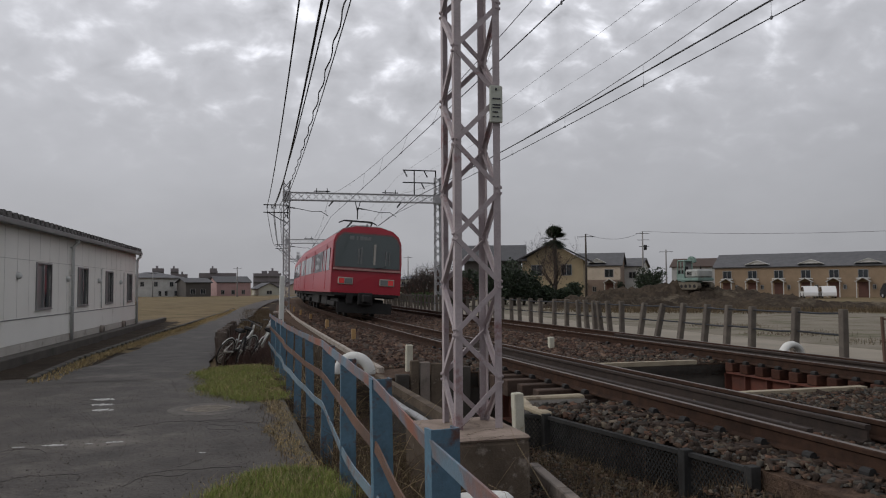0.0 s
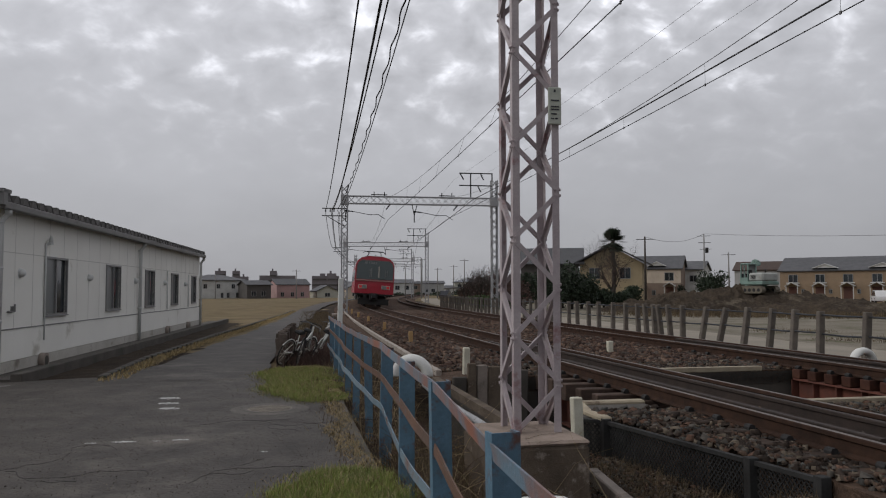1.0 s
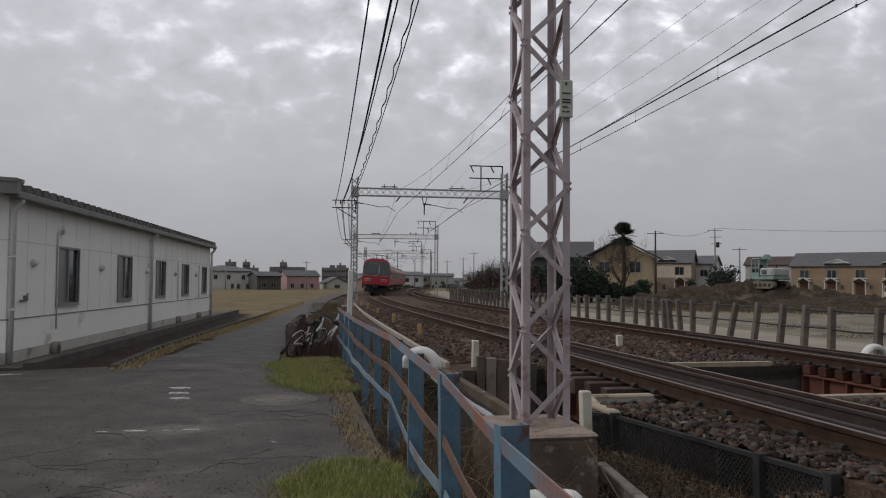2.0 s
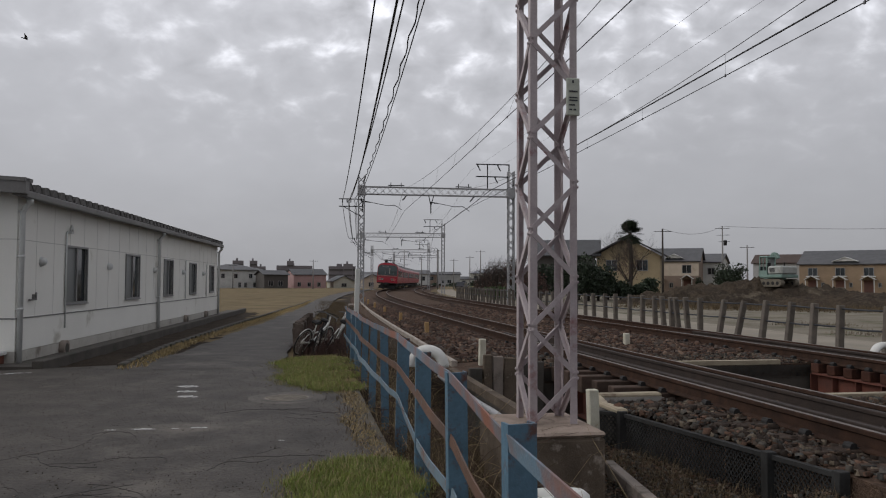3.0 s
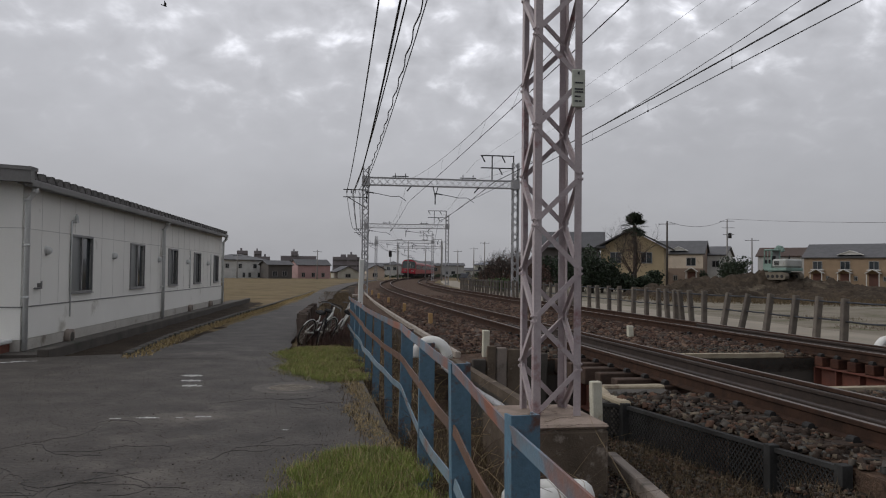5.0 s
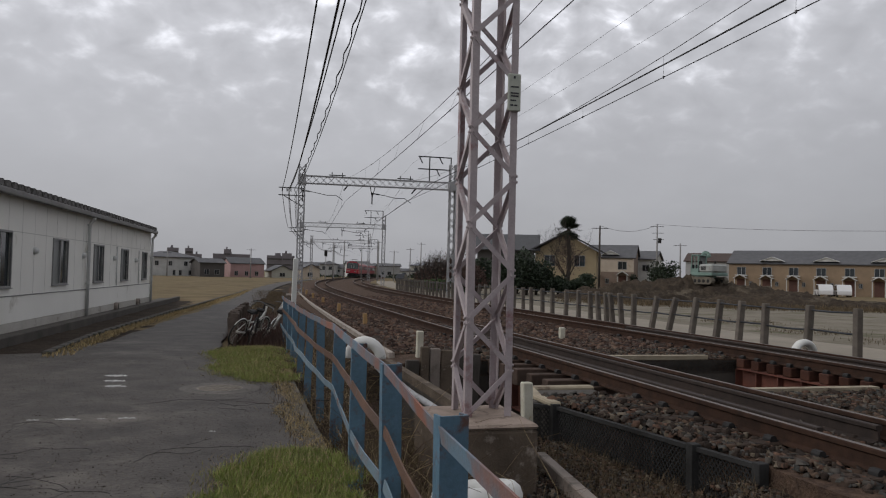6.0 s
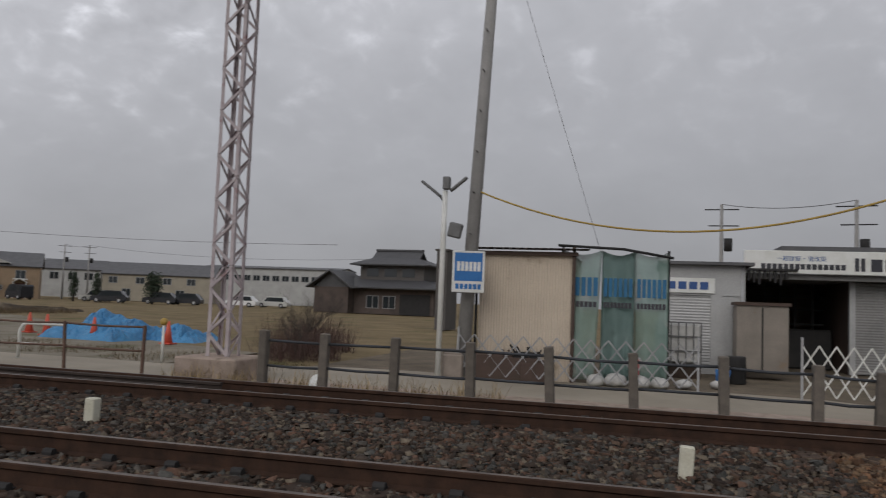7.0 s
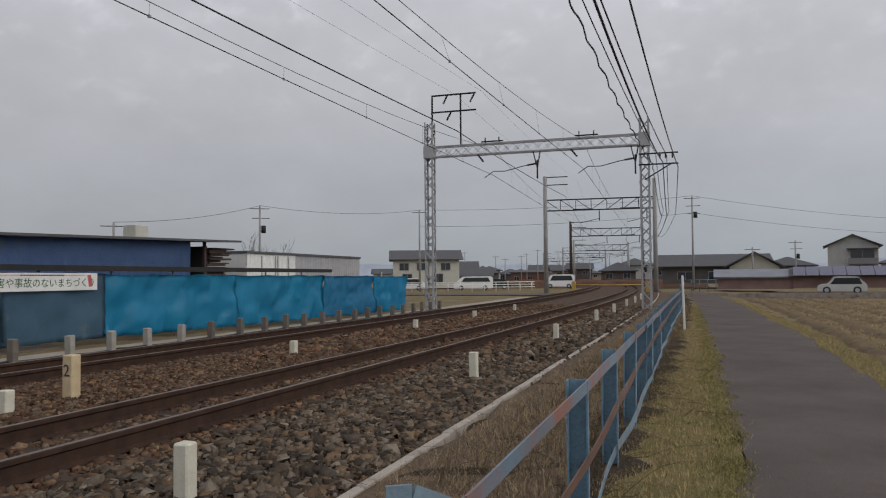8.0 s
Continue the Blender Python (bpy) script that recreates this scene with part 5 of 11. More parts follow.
        part("destination_sign", bm, GLASSPALE, car, "pale destination sign")
    return car


CARS = [rail_car(k == 0, k) for k in range(4)]
for car_ in CARS:
    grow(car_, 1.07)
TRAIN_S0, TRAIN_V = 34.0, 26.4


# ---- long white building west of the lane ----
BW = pose(-9.273, 13.466, 0, 0, 0, 90 + 12.2)  # x along the lane side to the north


PIPEWHITE = mat("pale_downpipe", (0.66, 0.67, 0.66), (0.58, 0.59, 0.58), 0.5, scale=2, fine=30, bump=0.05)
WINFRAME = mat("aluminium_window_frame", (0.30, 0.30, 0.30), (0.24, 0.24, 0.24), 0.45, 0.4, scale=3, fine=30, bump=0)
EAVESTEEL = mat("weathered_eaves_steel", (0.21, 0.205, 0.2), (0.155, 0.15, 0.147), 0.55, scale=1.0, fine=25, bump=0.1, stain=(0.11, 0.1, 0.095), stain_amt=0.06, stain_scale=1.5)
RIBROOF = mat("grey_ribbed_roof", (0.125, 0.118, 0.112), (0.08, 0.076, 0.073), 0.6, scale=1.5, fine=25, bump=0.2)
PLINTH = mat("painted_plinth", (0.5, 0.48, 0.44), (0.4, 0.38, 0.34), 0.85, scale=1.2, fine=30, bump=0.3, stain=(0.2, 0.18, 0.15), stain_amt=0.1, stain_scale=1.5)
SEAM = mat("panel_joint", (0.58, 0.57, 0.54), (0.5, 0.49, 0.46), 0.8, scale=2, fine=30, bump=0)


def white_building():
    b = thing("long_building", BW, "long low white-sided building with grey ribbed roof", "building")
    L, H, D = 21.57, 3.16, 9.0
    wins = [(2.51, 1.1, 3.8, 2.3), (6.99, 1.1, 8.31, 2.27), (11.34, 1.1, 12.57, 2.25), (15.41, 1.1, 16.61, 2.22), (19.59, 1.1, 20.57, 2.2)]
    bm = bmesh.new()
    wall_panel(bm, L, H, 0.15, wins)
    part("wall", bm, WHITEWALL, b)
    bm = bmesh.new()
    box(bm, 0, 0.15, 0, 0.15, D, H)
    box(bm, L - 0.15, 0.15, 0, L, D, H)
    box(bm, 0.15, D - 0.15, 0, L - 0.15, D, H)
    part("wall", bm, WHITEWALL, b)
    bm = bmesh.new()
    box(bm, -0.02, -0.02, -0.5, L + 0.02, D + 0.02, 0.25)
    part("plinth", bm, PLINTH, b, "stained pale concrete plinth")
    bm = bmesh.new()  # the lower boards stand a little proud under a drip edge
    box(bm, -0.018, -0.018, 0.26, L + 0.01, 0.0, 0.85)
    box(bm, -0.018, 0.0, 0.26, 0.0, D, 0.85)
    part("dado", bm, WHITEWALL, b, "white boards below the drip edge")
    bm = bmesh.new()
    box(bm, -0.03, -0.03, 0.85, L + 0.02, 0.0, 0.872)
    box(bm, -0.03, 0.0, 0.85, 0.0, D, 0.872)
    part("drip_edge", bm, EAVESTEEL, b, "thin grey drip edge")
    bm = bmesh.new()
    box(bm, 0, -0.005, 2.335, L, 0.0, 2.35)
    box(bm, -0.005, 0, 2.335, 0.0, D, 2.35)
    for k in range(1, 24):  # upright joints of the boards
        x = k * 0.91
        if not any(a - 0.06 < x < c + 0.06 for a, _, c, _ in wins):
            box(bm, x - 0.003, -0.0035, 0.875, x + 0.003, 0.0, 2.335)
        box(bm, x - 0.003, -0.0035, 2.35, x + 0.003, 0.0, 3.1)
    part("seam", bm, SEAM, b, "fine panel joints")
    for x0, z0, x1, z1 in wins:
        w = thing("window", Matrix(), "", "")
        w.parent = b
        fr = bmesh.new()
        t = 0.045
        for a, c, d, e in ((x0 - t, z0 - t, x1 + t, z0), (x0 - t, z1, x1 + t, z1 + t), (x0 - t, z0, x0, z1), (x1, z0, x1 + t, z1)):
            box(fr, a, -0.035, c, d, 0.06, e)
        mx = (x0 + x1) / 2
        box(fr, mx - 0.03, -0.02, z0, mx + 0.03, 0.05, z1)
        box(fr, x0 - t - 0.02, -0.06, z0 - t - 0.02, x1 + t + 0.02, 0.0, z0 - t)
        part("window_frame", fr, WINFRAME, w)
        for i, (a, c) in enumerate(((x0, mx - 0.03), (mx + 0.03, x1))):
            g = bmesh.new()
            box(g, a, 0.02 + i * 0.015, z0, c, 0.03 + i * 0.015, z1)
            part("pane", g, GLASSPALE if i == 0 else GLASS, w)
    # ribbed roof, shallow mono pitch rising to the back
    bm = bmesh.new()
    rib = 0.42
    n = int((L + 0.35) / rib)
    prof = []
    for k in range(n):
        x = -0.3 + k * rib
        prof += [(x, 0.0), (x + 0.1, 0.135), (x + 0.24, 0.135), (x + 0.34, 0.0)]
    y0, y1, za, zb = -0.26, D + 0.3, 3.25, 3.7
    lo, hi = [], []
    for x, dz in prof:
        lo.append(bm.verts.new((x, y0, za + dz)))
        hi.append(bm.verts.new((x, y1, zb + dz)))
    for i in range(len(prof) - 1):
        bm.faces.new((lo[i], lo[i + 1], hi[i + 1], hi[i]))
    bmesh.ops.solidify(bm, geom=bm.faces[:], thickness=0.02)
    for k in range(n):  # the rib ends are closed by stops
        x = -0.3 + k * rib
        poly(bm, [(x, y0 + 0.01, za), (x + 0.34, y0 + 0.01, za), (x + 0.24, y0 + 0.01, za + 0.13), (x + 0.1, y0 + 0.01, za + 0.13)])
    bmesh.ops.recalc_face_normals(bm, faces=bm.faces)
    part("roof", bm, RIBROOF, b, "grey ribbed metal roof")
    bm = bmesh.new()
    box(bm, -0.3, -0.28, 3.10, L + 0.06, -0.14, 3.235, bevel=0.015)
    part("gutter", bm, EAVESTEEL, b, "weathered grey eaves gutter")
    bm = bmesh.new()
    box(bm, -0.25, -0.139, 3.15, L + 0.05, 0.0, 3.2)
    part("soffit", bm, EAVESTEEL, b)
    bm = bmesh.new()
    prism(bm, [(-0.0, 3.16), (D, 3.16), (D, 3.62), (-0.0, 3.23)], 0, 0.15, m=Matrix(((0, 1, 0, 0), (1, 0, 0, 0), (0, 0, 1, 0), (0, 0, 0, 1))))
    bmesh.ops.recalc_face_normals(bm, faces=bm.faces)
    part("gable", bm, WHITEWALL, b)
    bm = bmesh.new()
    prism(bm, [(-0.30, 3.16), (D + 0.3, 3.60), (D + 0.3, 3.9), (-0.30, 3.43)], -0.42, -0.26, m=Matrix(((0, 1, 0, 0), (1, 0, 0, 0), (0, 0, 1, 0), (0, 0, 0, 1))))
    prism(bm, [(-0.30, 3.38), (D + 0.3, 3.85), (D + 0.3, 3.92), (-0.30, 3.45)], -0.44, -0.1, m=Matrix(((0, 1, 0, 0), (1, 0, 0, 0), (0, 0, 1, 0), (0, 0, 0, 1))))
    bmesh.ops.recalc_face_normals(bm, faces=bm.faces)
    part("barge_board", bm, EAVESTEEL, b, "weathered grey barge board")
    for x in (0.04, 10.37, L - 0.06):
        bm = bmesh.new()
        tube(bm, [(x, -0.2, 3.12), (x, -0.2, 3.02), (x, -0.11, 2.92), (x, -0.08, 2.85), (x, -0.08, 0.05)], 0.05, 10)
        tube(bm, [(x, -0.2, 3.0), (x, -0.2, 3.11)], 0.065, 10)
        for z in (1.02, 2.0, 2.85):
            tube(bm, [(x, -0.08, z), (x, -0.08, z + 0.045)], 0.06, 10)
            box(bm, x - 0.02, -0.1, z, x + 0.02, 0, z + 0.04)
        part("downpipe", bm, PIPEWHITE, b, "pale grey-white downpipe")
    for x, z in ((1.15, 1.95), (5.46, 1.93), (10.03, 1.9), (14.18, 1.88), (18.06, 1.86)):
        bm = bmesh.new()
        bmesh.ops.create_uvsphere(bm, u_segments=12, v_segments=8, radius=0.085, matrix=pose(x, -0.035, z))
        tube(bm, [(x, -0.012, z), (x, 0.0, z)], 0.1, 12)
        part("vent_hood", bm, PIPEWHITE, b, "small round vent hood", smooth=True)
    for x, z0, z1 in ((2.44, 0.55, 2.62), (14.62, 0.9, 2.3), (18.75, 0.9, 2.25)):
        bm = bmesh.new()
        tube(bm, [(x, -0.03, z0), (x, -0.03, z1), (x + 0.12, -0.03, z1 + 0.02)], 0.018, 6)
        for z in np.arange(z0 + 0.1, z1, 0.5):
            box(bm, x - 0.03, -0.04, z, x + 0.03, 0.0, z + 0.02)
        part("conduit", bm, PIPEWHITE, b)
    bm = bmesh.new()
    box(bm, 2.53, -0.1, 2.6, 2.67, 0.0, 2.65)
    tube(bm, [(2.6, -0.07, 2.65), (2.6, -0.07, 2.72), (2.6, -0.07, 2.8)], 0.04, 8, radii=[0.045, 0.045, 0.012])
    part("wall_lamp", bm, PIPEWHITE, b, "small white wall lamp")
    bm = bmesh.new()
    tube(bm, [(0.55, -0.03, 1.2), (0.72, -0.03, 1.2), (0.8, -0.06, 1.2), (0.8, -0.06, 1.34)], 0.02, 6)
    box(bm, 0.75, -0.05, 1.2, 0.85, 0.0, 1.3)
    part("tap", bm, EAVESTEEL, b, "small wall tap")
    for x in (2.31, 14.58, 18.6):
        bm = bmesh.new()
        tube(bm, [(x, -0.14, 0.12), (x, 0.02, 0.12)], 0.17, 14)
        tube(bm, [(x, -0.145, 0.12), (x, -0.12, 0.12)], 0.11, 14, mi=1)
        part("floor_vent", bm, [CONCRETE, DARKCONC], b)
    bm = bmesh.new()  # step by the gable door
    box(bm, -0.75, 0.15, 0.0, -0.03, 1.9, 0.2, bevel=0.01)
    part("brick_step", bm, BRICKRED, b, "low red-brick step")
    bm = bmesh.new()
    box(bm, -0.8, 0.1, 0.2, -0.03, 1.95, 0.27, bevel=0.012)
    part("step_slab", bm, PIPEWHITE, b, "white slab on the step")
    return b


BRICKRED = mat("dull_red_brick", (0.2, 0.075, 0.05), (0.14, 0.055, 0.04), 0.9, scale=5, fine=30, bump=0.4)
white_building()
# ditch wall and kerb blocks by the building
bm = bmesh.new()
box(bm, -0.6, -0.75, -0.6, 26.0, -0.55, 0.14, bevel=0.015)
ob = part("ditch_wall", bm, DARKCONC)
ob.matrix_world = BW
tagged(ob, "dark concrete ditch wall along the building", "retaining wall", kind="structure")
bm = bmesh.new()
box(bm, -0.6, -0.55, -0.6, 26.0, 0.2, 0.04)
ob = part("apron", bm, DARKCONC)
ob.matrix_world = BW
tagged(ob, "narrow concrete apron along the building", "apron", kind="structure")
kerb = thing("lane_kerb", Matrix(), "row of dark concrete kerb blocks along the lane", "kerb")
s = 16.8
while s < 62:
    bm = bmesh.new()
    box(bm, -0.07, -0.26, -0.3, 0.07, 0.26, 0.06, bevel=0.02)
    ob = part("kerb_block", bm, DARKCONC, kerb)
    ob.matrix_world = at_line(s, np.interp(s, [17, 20.5, 24, 30, 36, 53, 62], [-8.78, -8.72, -8.46, -8.05, -7.47, -6.32, -6.1]), 0, random.uniform(-3, 3))
    s += 0.55



# ---- lettering ----
def lettering(text, size, material, parent, m, name="lettering", depth=0.002):
    """Text in the built-in font as a mesh: reads along x, upright in z, faces -y of m."""
    cu = bpy.data.curves.new(name, "FONT")
    cu.body, cu.size, cu.extrude = text, size, depth
    cu.resolution_u = 2
    tmp = bpy.data.objects.new(name, cu)
    scene.collection.objects.link(tmp)
    me = bpy.data.meshes.new_from_object(tmp.evaluated_get(bpy.context.evaluated_depsgraph_get()))
    bpy.data.objects.remove(tmp)
    me.materials.clear()
    me.materials.append(material)
    ob = new(name, me)
    ob.parent = parent
    ob.matrix_basis = m @ pose(0, 0, 0, 90, 0, 0)
    return ob


def text_bars(parent, m, x0, z0, w, h, n, material, gap=0.25):
    """Unreadable or brand writing as plain bars."""
    bm = bmesh.new()
    step = w / n
    for k in range(n):
        box(bm, x0 + k * step, -0.006, z0, x0 + k * step + step * (1 - gap), 0.0, z0 + h)
    ob = part("print_bar", bm, material, parent)
    ob.matrix_basis = m
    return ob


num2 = lettering("2", 0.22, BARS, num, pose(0, 0, 0))
num2.matrix_basis = pose(0.055, 0.086, 0.33, 0, 0, 180) @ pose(0, 0, 0, 90, 0, 0)

# number plate on the near mast
PLATE = mat("pale_plate", (0.50, 0.52, 0.45), (0.44, 0.46, 0.4), 0.6, scale=6, fine=40, bump=0.1)
pm = at_line(8.44, -3.02, 3.17, 0)
bm = bmesh.new()
box(bm, -0.065, -0.012, 0.0, 0.065, 0.012, 0.36, bevel=0.008)
plate = tagged(part("mast_plate", bm, PLATE), "pale enamel number plate with dark strokes on the mast", "number plate")
plate.matrix_world = pm
text_bars(plate, pose(0, -0.012, 0), -0.012, 0.31, 0.024, 0.025, 1, BARS)
text_bars(plate, pose(0, -0.012, 0), -0.04, 0.225, 0.08, 0.012, 1, BARS, 0)
for z in (0.165, 0.138):
    text_bars(plate, pose(0, -0.012, 0), -0.04, z, 0.08, 0.012, 1, BARS, 0)
for z in (0.095, 0.05):
    text_bars(plate, pose(0, -0.012, 0), -0.04, z, 0.08, 0.012, 2 if z < 0.09 else 1, BARS, 0.3)

# ---- workshop yard on the far side ----
BEIGE = mat("beige_sheet", (0.6, 0.51, 0.41), (0.5, 0.42, 0.335), 0.75, scale=0.8, fine=30, bump=0.15, stain=(0.3, 0.24, 0.17), stain_amt=0.04, stain_scale=1.0)
SHUTTER = mat("white_shutter", (0.43, 0.43, 0.43), (0.344, 0.344, 0.344), 0.5, 0.1, scale=1.0, fine=20, bump=0.05)
NETPRINT = mat("teal_blue_print", (0.035, 0.17, 0.33), (0.03, 0.14, 0.28), 0.8, scale=4, fine=60, bump=0.2, var=0.2)
# white shutter darkened in colour for the shade under the workshop canopy
SHADEDSHUTTER = mat("shaded_white_shutter", (0.27, 0.265, 0.26), (0.21, 0.207, 0.203), 0.6, 0.1, scale=1.0, fine=20, bump=0.05)
SIGNBLUE = mat("sign_blue", (0.02, 0.16, 0.45), (0.02, 0.14, 0.40), 0.45, scale=3, fine=20, bump=0)
NETGREEN = mat("green_netting", (0.33, 0.47, 0.42), (0.25, 0.38, 0.34), 0.8, scale=1.5, fine=120, bump=0.3, stain=(0.42, 0.44, 0.41), stain_amt=0.22, stain_scale=1.3)
NETGREEN.node_tree.nodes["Principled BSDF"].inputs["Alpha"].default_value = 0.74  # open weave
NETPALE = mat("pale_netting", (0.26, 0.36, 0.34), (0.2, 0.3, 0.28), 0.8, scale=1.5, fine=120, bump=0.3)
TARPDARK = mat("dark_blue_tarp", (0.11, 0.215, 0.31), (0.08, 0.16, 0.245), 0.65, scale=0.9, fine=60, bump=0.3, var=0.2, stain=(0.15, 0.21, 0.26), stain_amt=0.12, stain_scale=1.4)
TARPLIGHT = mat("light_blue_tarp", (0.022, 0.33, 0.56), (0.02, 0.26, 0.47), 0.5, scale=0.7, fine=30, bump=0.2)
TARPMID = mat("mid_blue_tarp", (0.035, 0.27, 0.48), (0.03, 0.21, 0.40), 0.5, scale=0.7, fine=30, bump=0.2)
TARPNAVY = mat("navy_sheet", (0.115, 0.2, 0.4), (0.085, 0.15, 0.31), 0.65, scale=1.3, fine=20, bump=0.3, var=0.2, stain=(0.12, 0.15, 0.2), stain_amt=0.12, stain_scale=2.0)
PRINTBLUE = mat("blue_print", (0.03, 0.09, 0.28), (0.03, 0.08, 0.24), 0.6, scale=3, fine=20, bump=0)
PRINTRED = mat("red_print", (0.55, 0.12, 0.13), (0.5, 0.1, 0.11), 0.6, scale=3, fine=20, bump=0)
PRINTGREEN = mat("green_print", (0.03, 0.12, 0.06), (0.03, 0.10, 0.05), 0.6, scale=3, fine=20, bump=0)
YELLOWCOVER = mat("yellow_sleeve", (0.42, 0.28, 0.06), (0.34, 0.22, 0.05), 0.6, scale=3, fine=20, bump=0)
BROWN = mat("dark_brown", (0.08, 0.05, 0.04), (0.06, 0.04, 0.03), 0.8, scale=2, fine=20, bump=0.2)


def front(s, l, z=0.0, turn=0.0):
    """A pose on a west-facing front: x runs south along it, -y faces the railway."""
    return at_line(s, l, z, -90 + turn)


# beige corrugated shed
shed = thing("tool_shed", front(5.0, 11.35), "small beige corrugated shed with a rusty sheet roof", "shed")
bm = bmesh.new()
n = 34
w_, d_ = 2.05, 2.2
ring = []
xs = np.linspace(0, w_, n * 2 + 1)
va = [bm.verts.new((x, 0.012 * (k % 2), 0.0)) for k, x in enumerate(xs)]
vb = [bm.verts.new((x, 0.012 * (k % 2), 2.72)) for k, x in enumerate(xs)]
for k in range(len(xs) - 1):
    bm.faces.new((va[k], va[k + 1], vb[k + 1], vb[k]))
part("front_wall", bm, BEIGE, shed)
bm = bmesh.new()
box(bm, 0, 0.03, 0, w_, d_, 2.72)
part("walls", bm, BEIGE, shed)
bm = bmesh.new()
k = 0
prof = []
for i in range(15):
    x = -0.12 + i * 0.165
    prof += [(x, 0.0), (x + 0.05, 0.05), (x + 0.11, 0.05)]
a = [bm.verts.new((x, -0.25, 2.80 + z)) for x, z in prof]
b = [bm.verts.new((x, d_ + 0.2, 3.0 + z)) for x, z in prof]
for i in range(len(prof) - 1):
    bm.faces.new((a[i], a[i + 1], b[i + 1], b[i]))
bmesh.ops.solidify(bm, geom=bm.faces[:], thickness=0.012)
part("roof", bm, BROWN, shed, "rusty corrugated roof sheets")
bm = bmesh.new()
box(bm, w_ - 0.02, -0.06, 0.0, w_ + 0.05, 0.02, 2.9)
box(bm, -0.1, -0.1, 2.70, w_ + 0.1, 0.0, 2.78)
part("trim", bm, BROWN, shed)
bm = bmesh.new()
tube(bm, [(-0.06, -0.02, 0.0), (-0.06, -0.02, 2.7)], 0.03, 8)
part("drainpipe", bm, DARK, shed)

# green printed netting over a scaffold
net = thing("netting_screen", front(3.2, 11.6), "green scaffold netting with blue print hung from a pole", "netting")
for k, (x0, x1, dy) in enumerate(((0.0, 0.85, 0.0), (0.85, 1.55, 0.12), (1.55, 2.25, 0.25))):
    bm = bmesh.new()
    nx2, nz2 = 14, 16
    g = []
    for i in range(nx2 + 1):
        colv = []
        for j in range(nz2 + 1):
            u, v = i / nx2, j / nz2
            x = x0 + (x1 - x0) * u
            z = 0.08 + v * (2.78 - 0.10 * math.sin(u * math.pi) * 1.0)
            y = dy + 0.06 * math.sin(u * 9 + k) * (1.2 - v) + 0.05 * math.sin(v * 5 + u * 4)
            colv.append(bm.verts.new((x - (1 - v) * 0.10 * (k == 0), y - (1 - v) * 0.25, z)))
        g.append(colv)
    for i in range(nx2):
        for j in range(nz2):
            bm.faces.new((g[i][j], g[i + 1][j], g[i + 1][j + 1], g[i][j + 1]))
    bmesh.ops.solidify(bm, geom=bm.faces[:], thickness=0.006)
    part("net_panel", bm, NETPALE if k == 1 else NETGREEN, net, smooth=True)
    text_bars(net, pose(0, dy - 0.16, 0), x0 + 0.05, 1.86, (x1 - x0) * 0.9, 0.4, 6, NETPRINT, 0.28)
    text_bars(net, pose(0, dy - 0.2, 0), x0 + 0.05, 1.62, (x1 - x0) * 0.86, 0.12, 8, BARS, 0.2)
bm = bmesh.new()
tube(bm, [(-0.1, -0.05, 2.95), (1.3, 0.1, 2.9), (2.35, 0.3, 2.74)], 0.03, 8)
for x, y in ((0.0, 0.1), (2.25, 0.35)):
    tube(bm, [(x, y, 0.0), (x, y, 2.95 if x < 1 else 2.9)], 0.03, 8)
part("pole", bm, DARK, net, "scaffold pole")

LAMPGREY = mat("weathered_grey_steel", (0.17, 0.17, 0.17), (0.12, 0.12, 0.12), 0.6, 0.2, scale=4, fine=30, bump=0.1)
# lamp post carrying a blue sign
lp = thing("lamp_post", pose(14.25, 8.32, 0, 0, 0, 16), "white lamp post with meter box beside the shed", "lamp post")
bm = bmesh.new()
tube(bm, [(0, 0, 0), (0.03, 0, 2.9), (0.06, 0, 4.0)], 0.06, 10)
part("pole", bm, WHITEPAINT, lp)
bm = bmesh.new()
tube(bm, [(0.06, 0.0, 3.75), (0.02, 0.2, 3.98)], 0.025, 6)
box(bm, -0.07, -0.05, -0.03, 0.07, 0.5, 0.03, m=pose(0.0, 0.12, 3.9, 38, 0, 0), bevel=0.02)
part("lamp_head", bm, LAMPGREY, lp, "grey lamp head tilted upwards")
bm = bmesh.new()
box(bm, -0.06, -0.12, 4.02, 0.08, 0.04, 4.3, bevel=0.02)
box(bm, -0.05, -0.36, -0.03, 0.06, 0.1, 0.03, m=pose(0.04, -0.2, 4.06, -40, 0, 0), bevel=0.015)
part("junction_box", bm, LAMPGREY, lp, "dark junction box and bracket")
bm = bmesh.new()
box(bm, -0.05, -0.42, -0.16, 0.07, -0.12, 0.16, m=pose(0.0, 0.0, 3.2, 12, 0, 0), bevel=0.03)
part("meter_box", bm, LAMPGREY, lp, "grey meter box")
sg = thing("blue_sign", pose(14.25, 8.06, 1.83, 0, 0, math.degrees(math.atan2(-0.62, 0.35))), "square blue and white advertising sign on the lamp post", "sign")
bm = bmesh.new()
box(bm, 0, 0.0, 0, 0.69, 0.035, 0.88, bevel=0.008)
part("panel", bm, WHITEPAINT, sg)
bm = bmesh.new()
box(bm, 0.05, -0.004, 0.24, 0.64, 0.0, 0.84)
part("blue_field", bm, SIGNBLUE, sg)
text_bars(sg, pose(0, -0.004, 0), 0.1, 0.45, 0.52, 0.2, 6, WHITEPAINT, 0.25)
text_bars(sg, pose(0, 0, 0), 0.08, 0.07, 0.56, 0.11, 6, SIGNBLUE, 0.25)
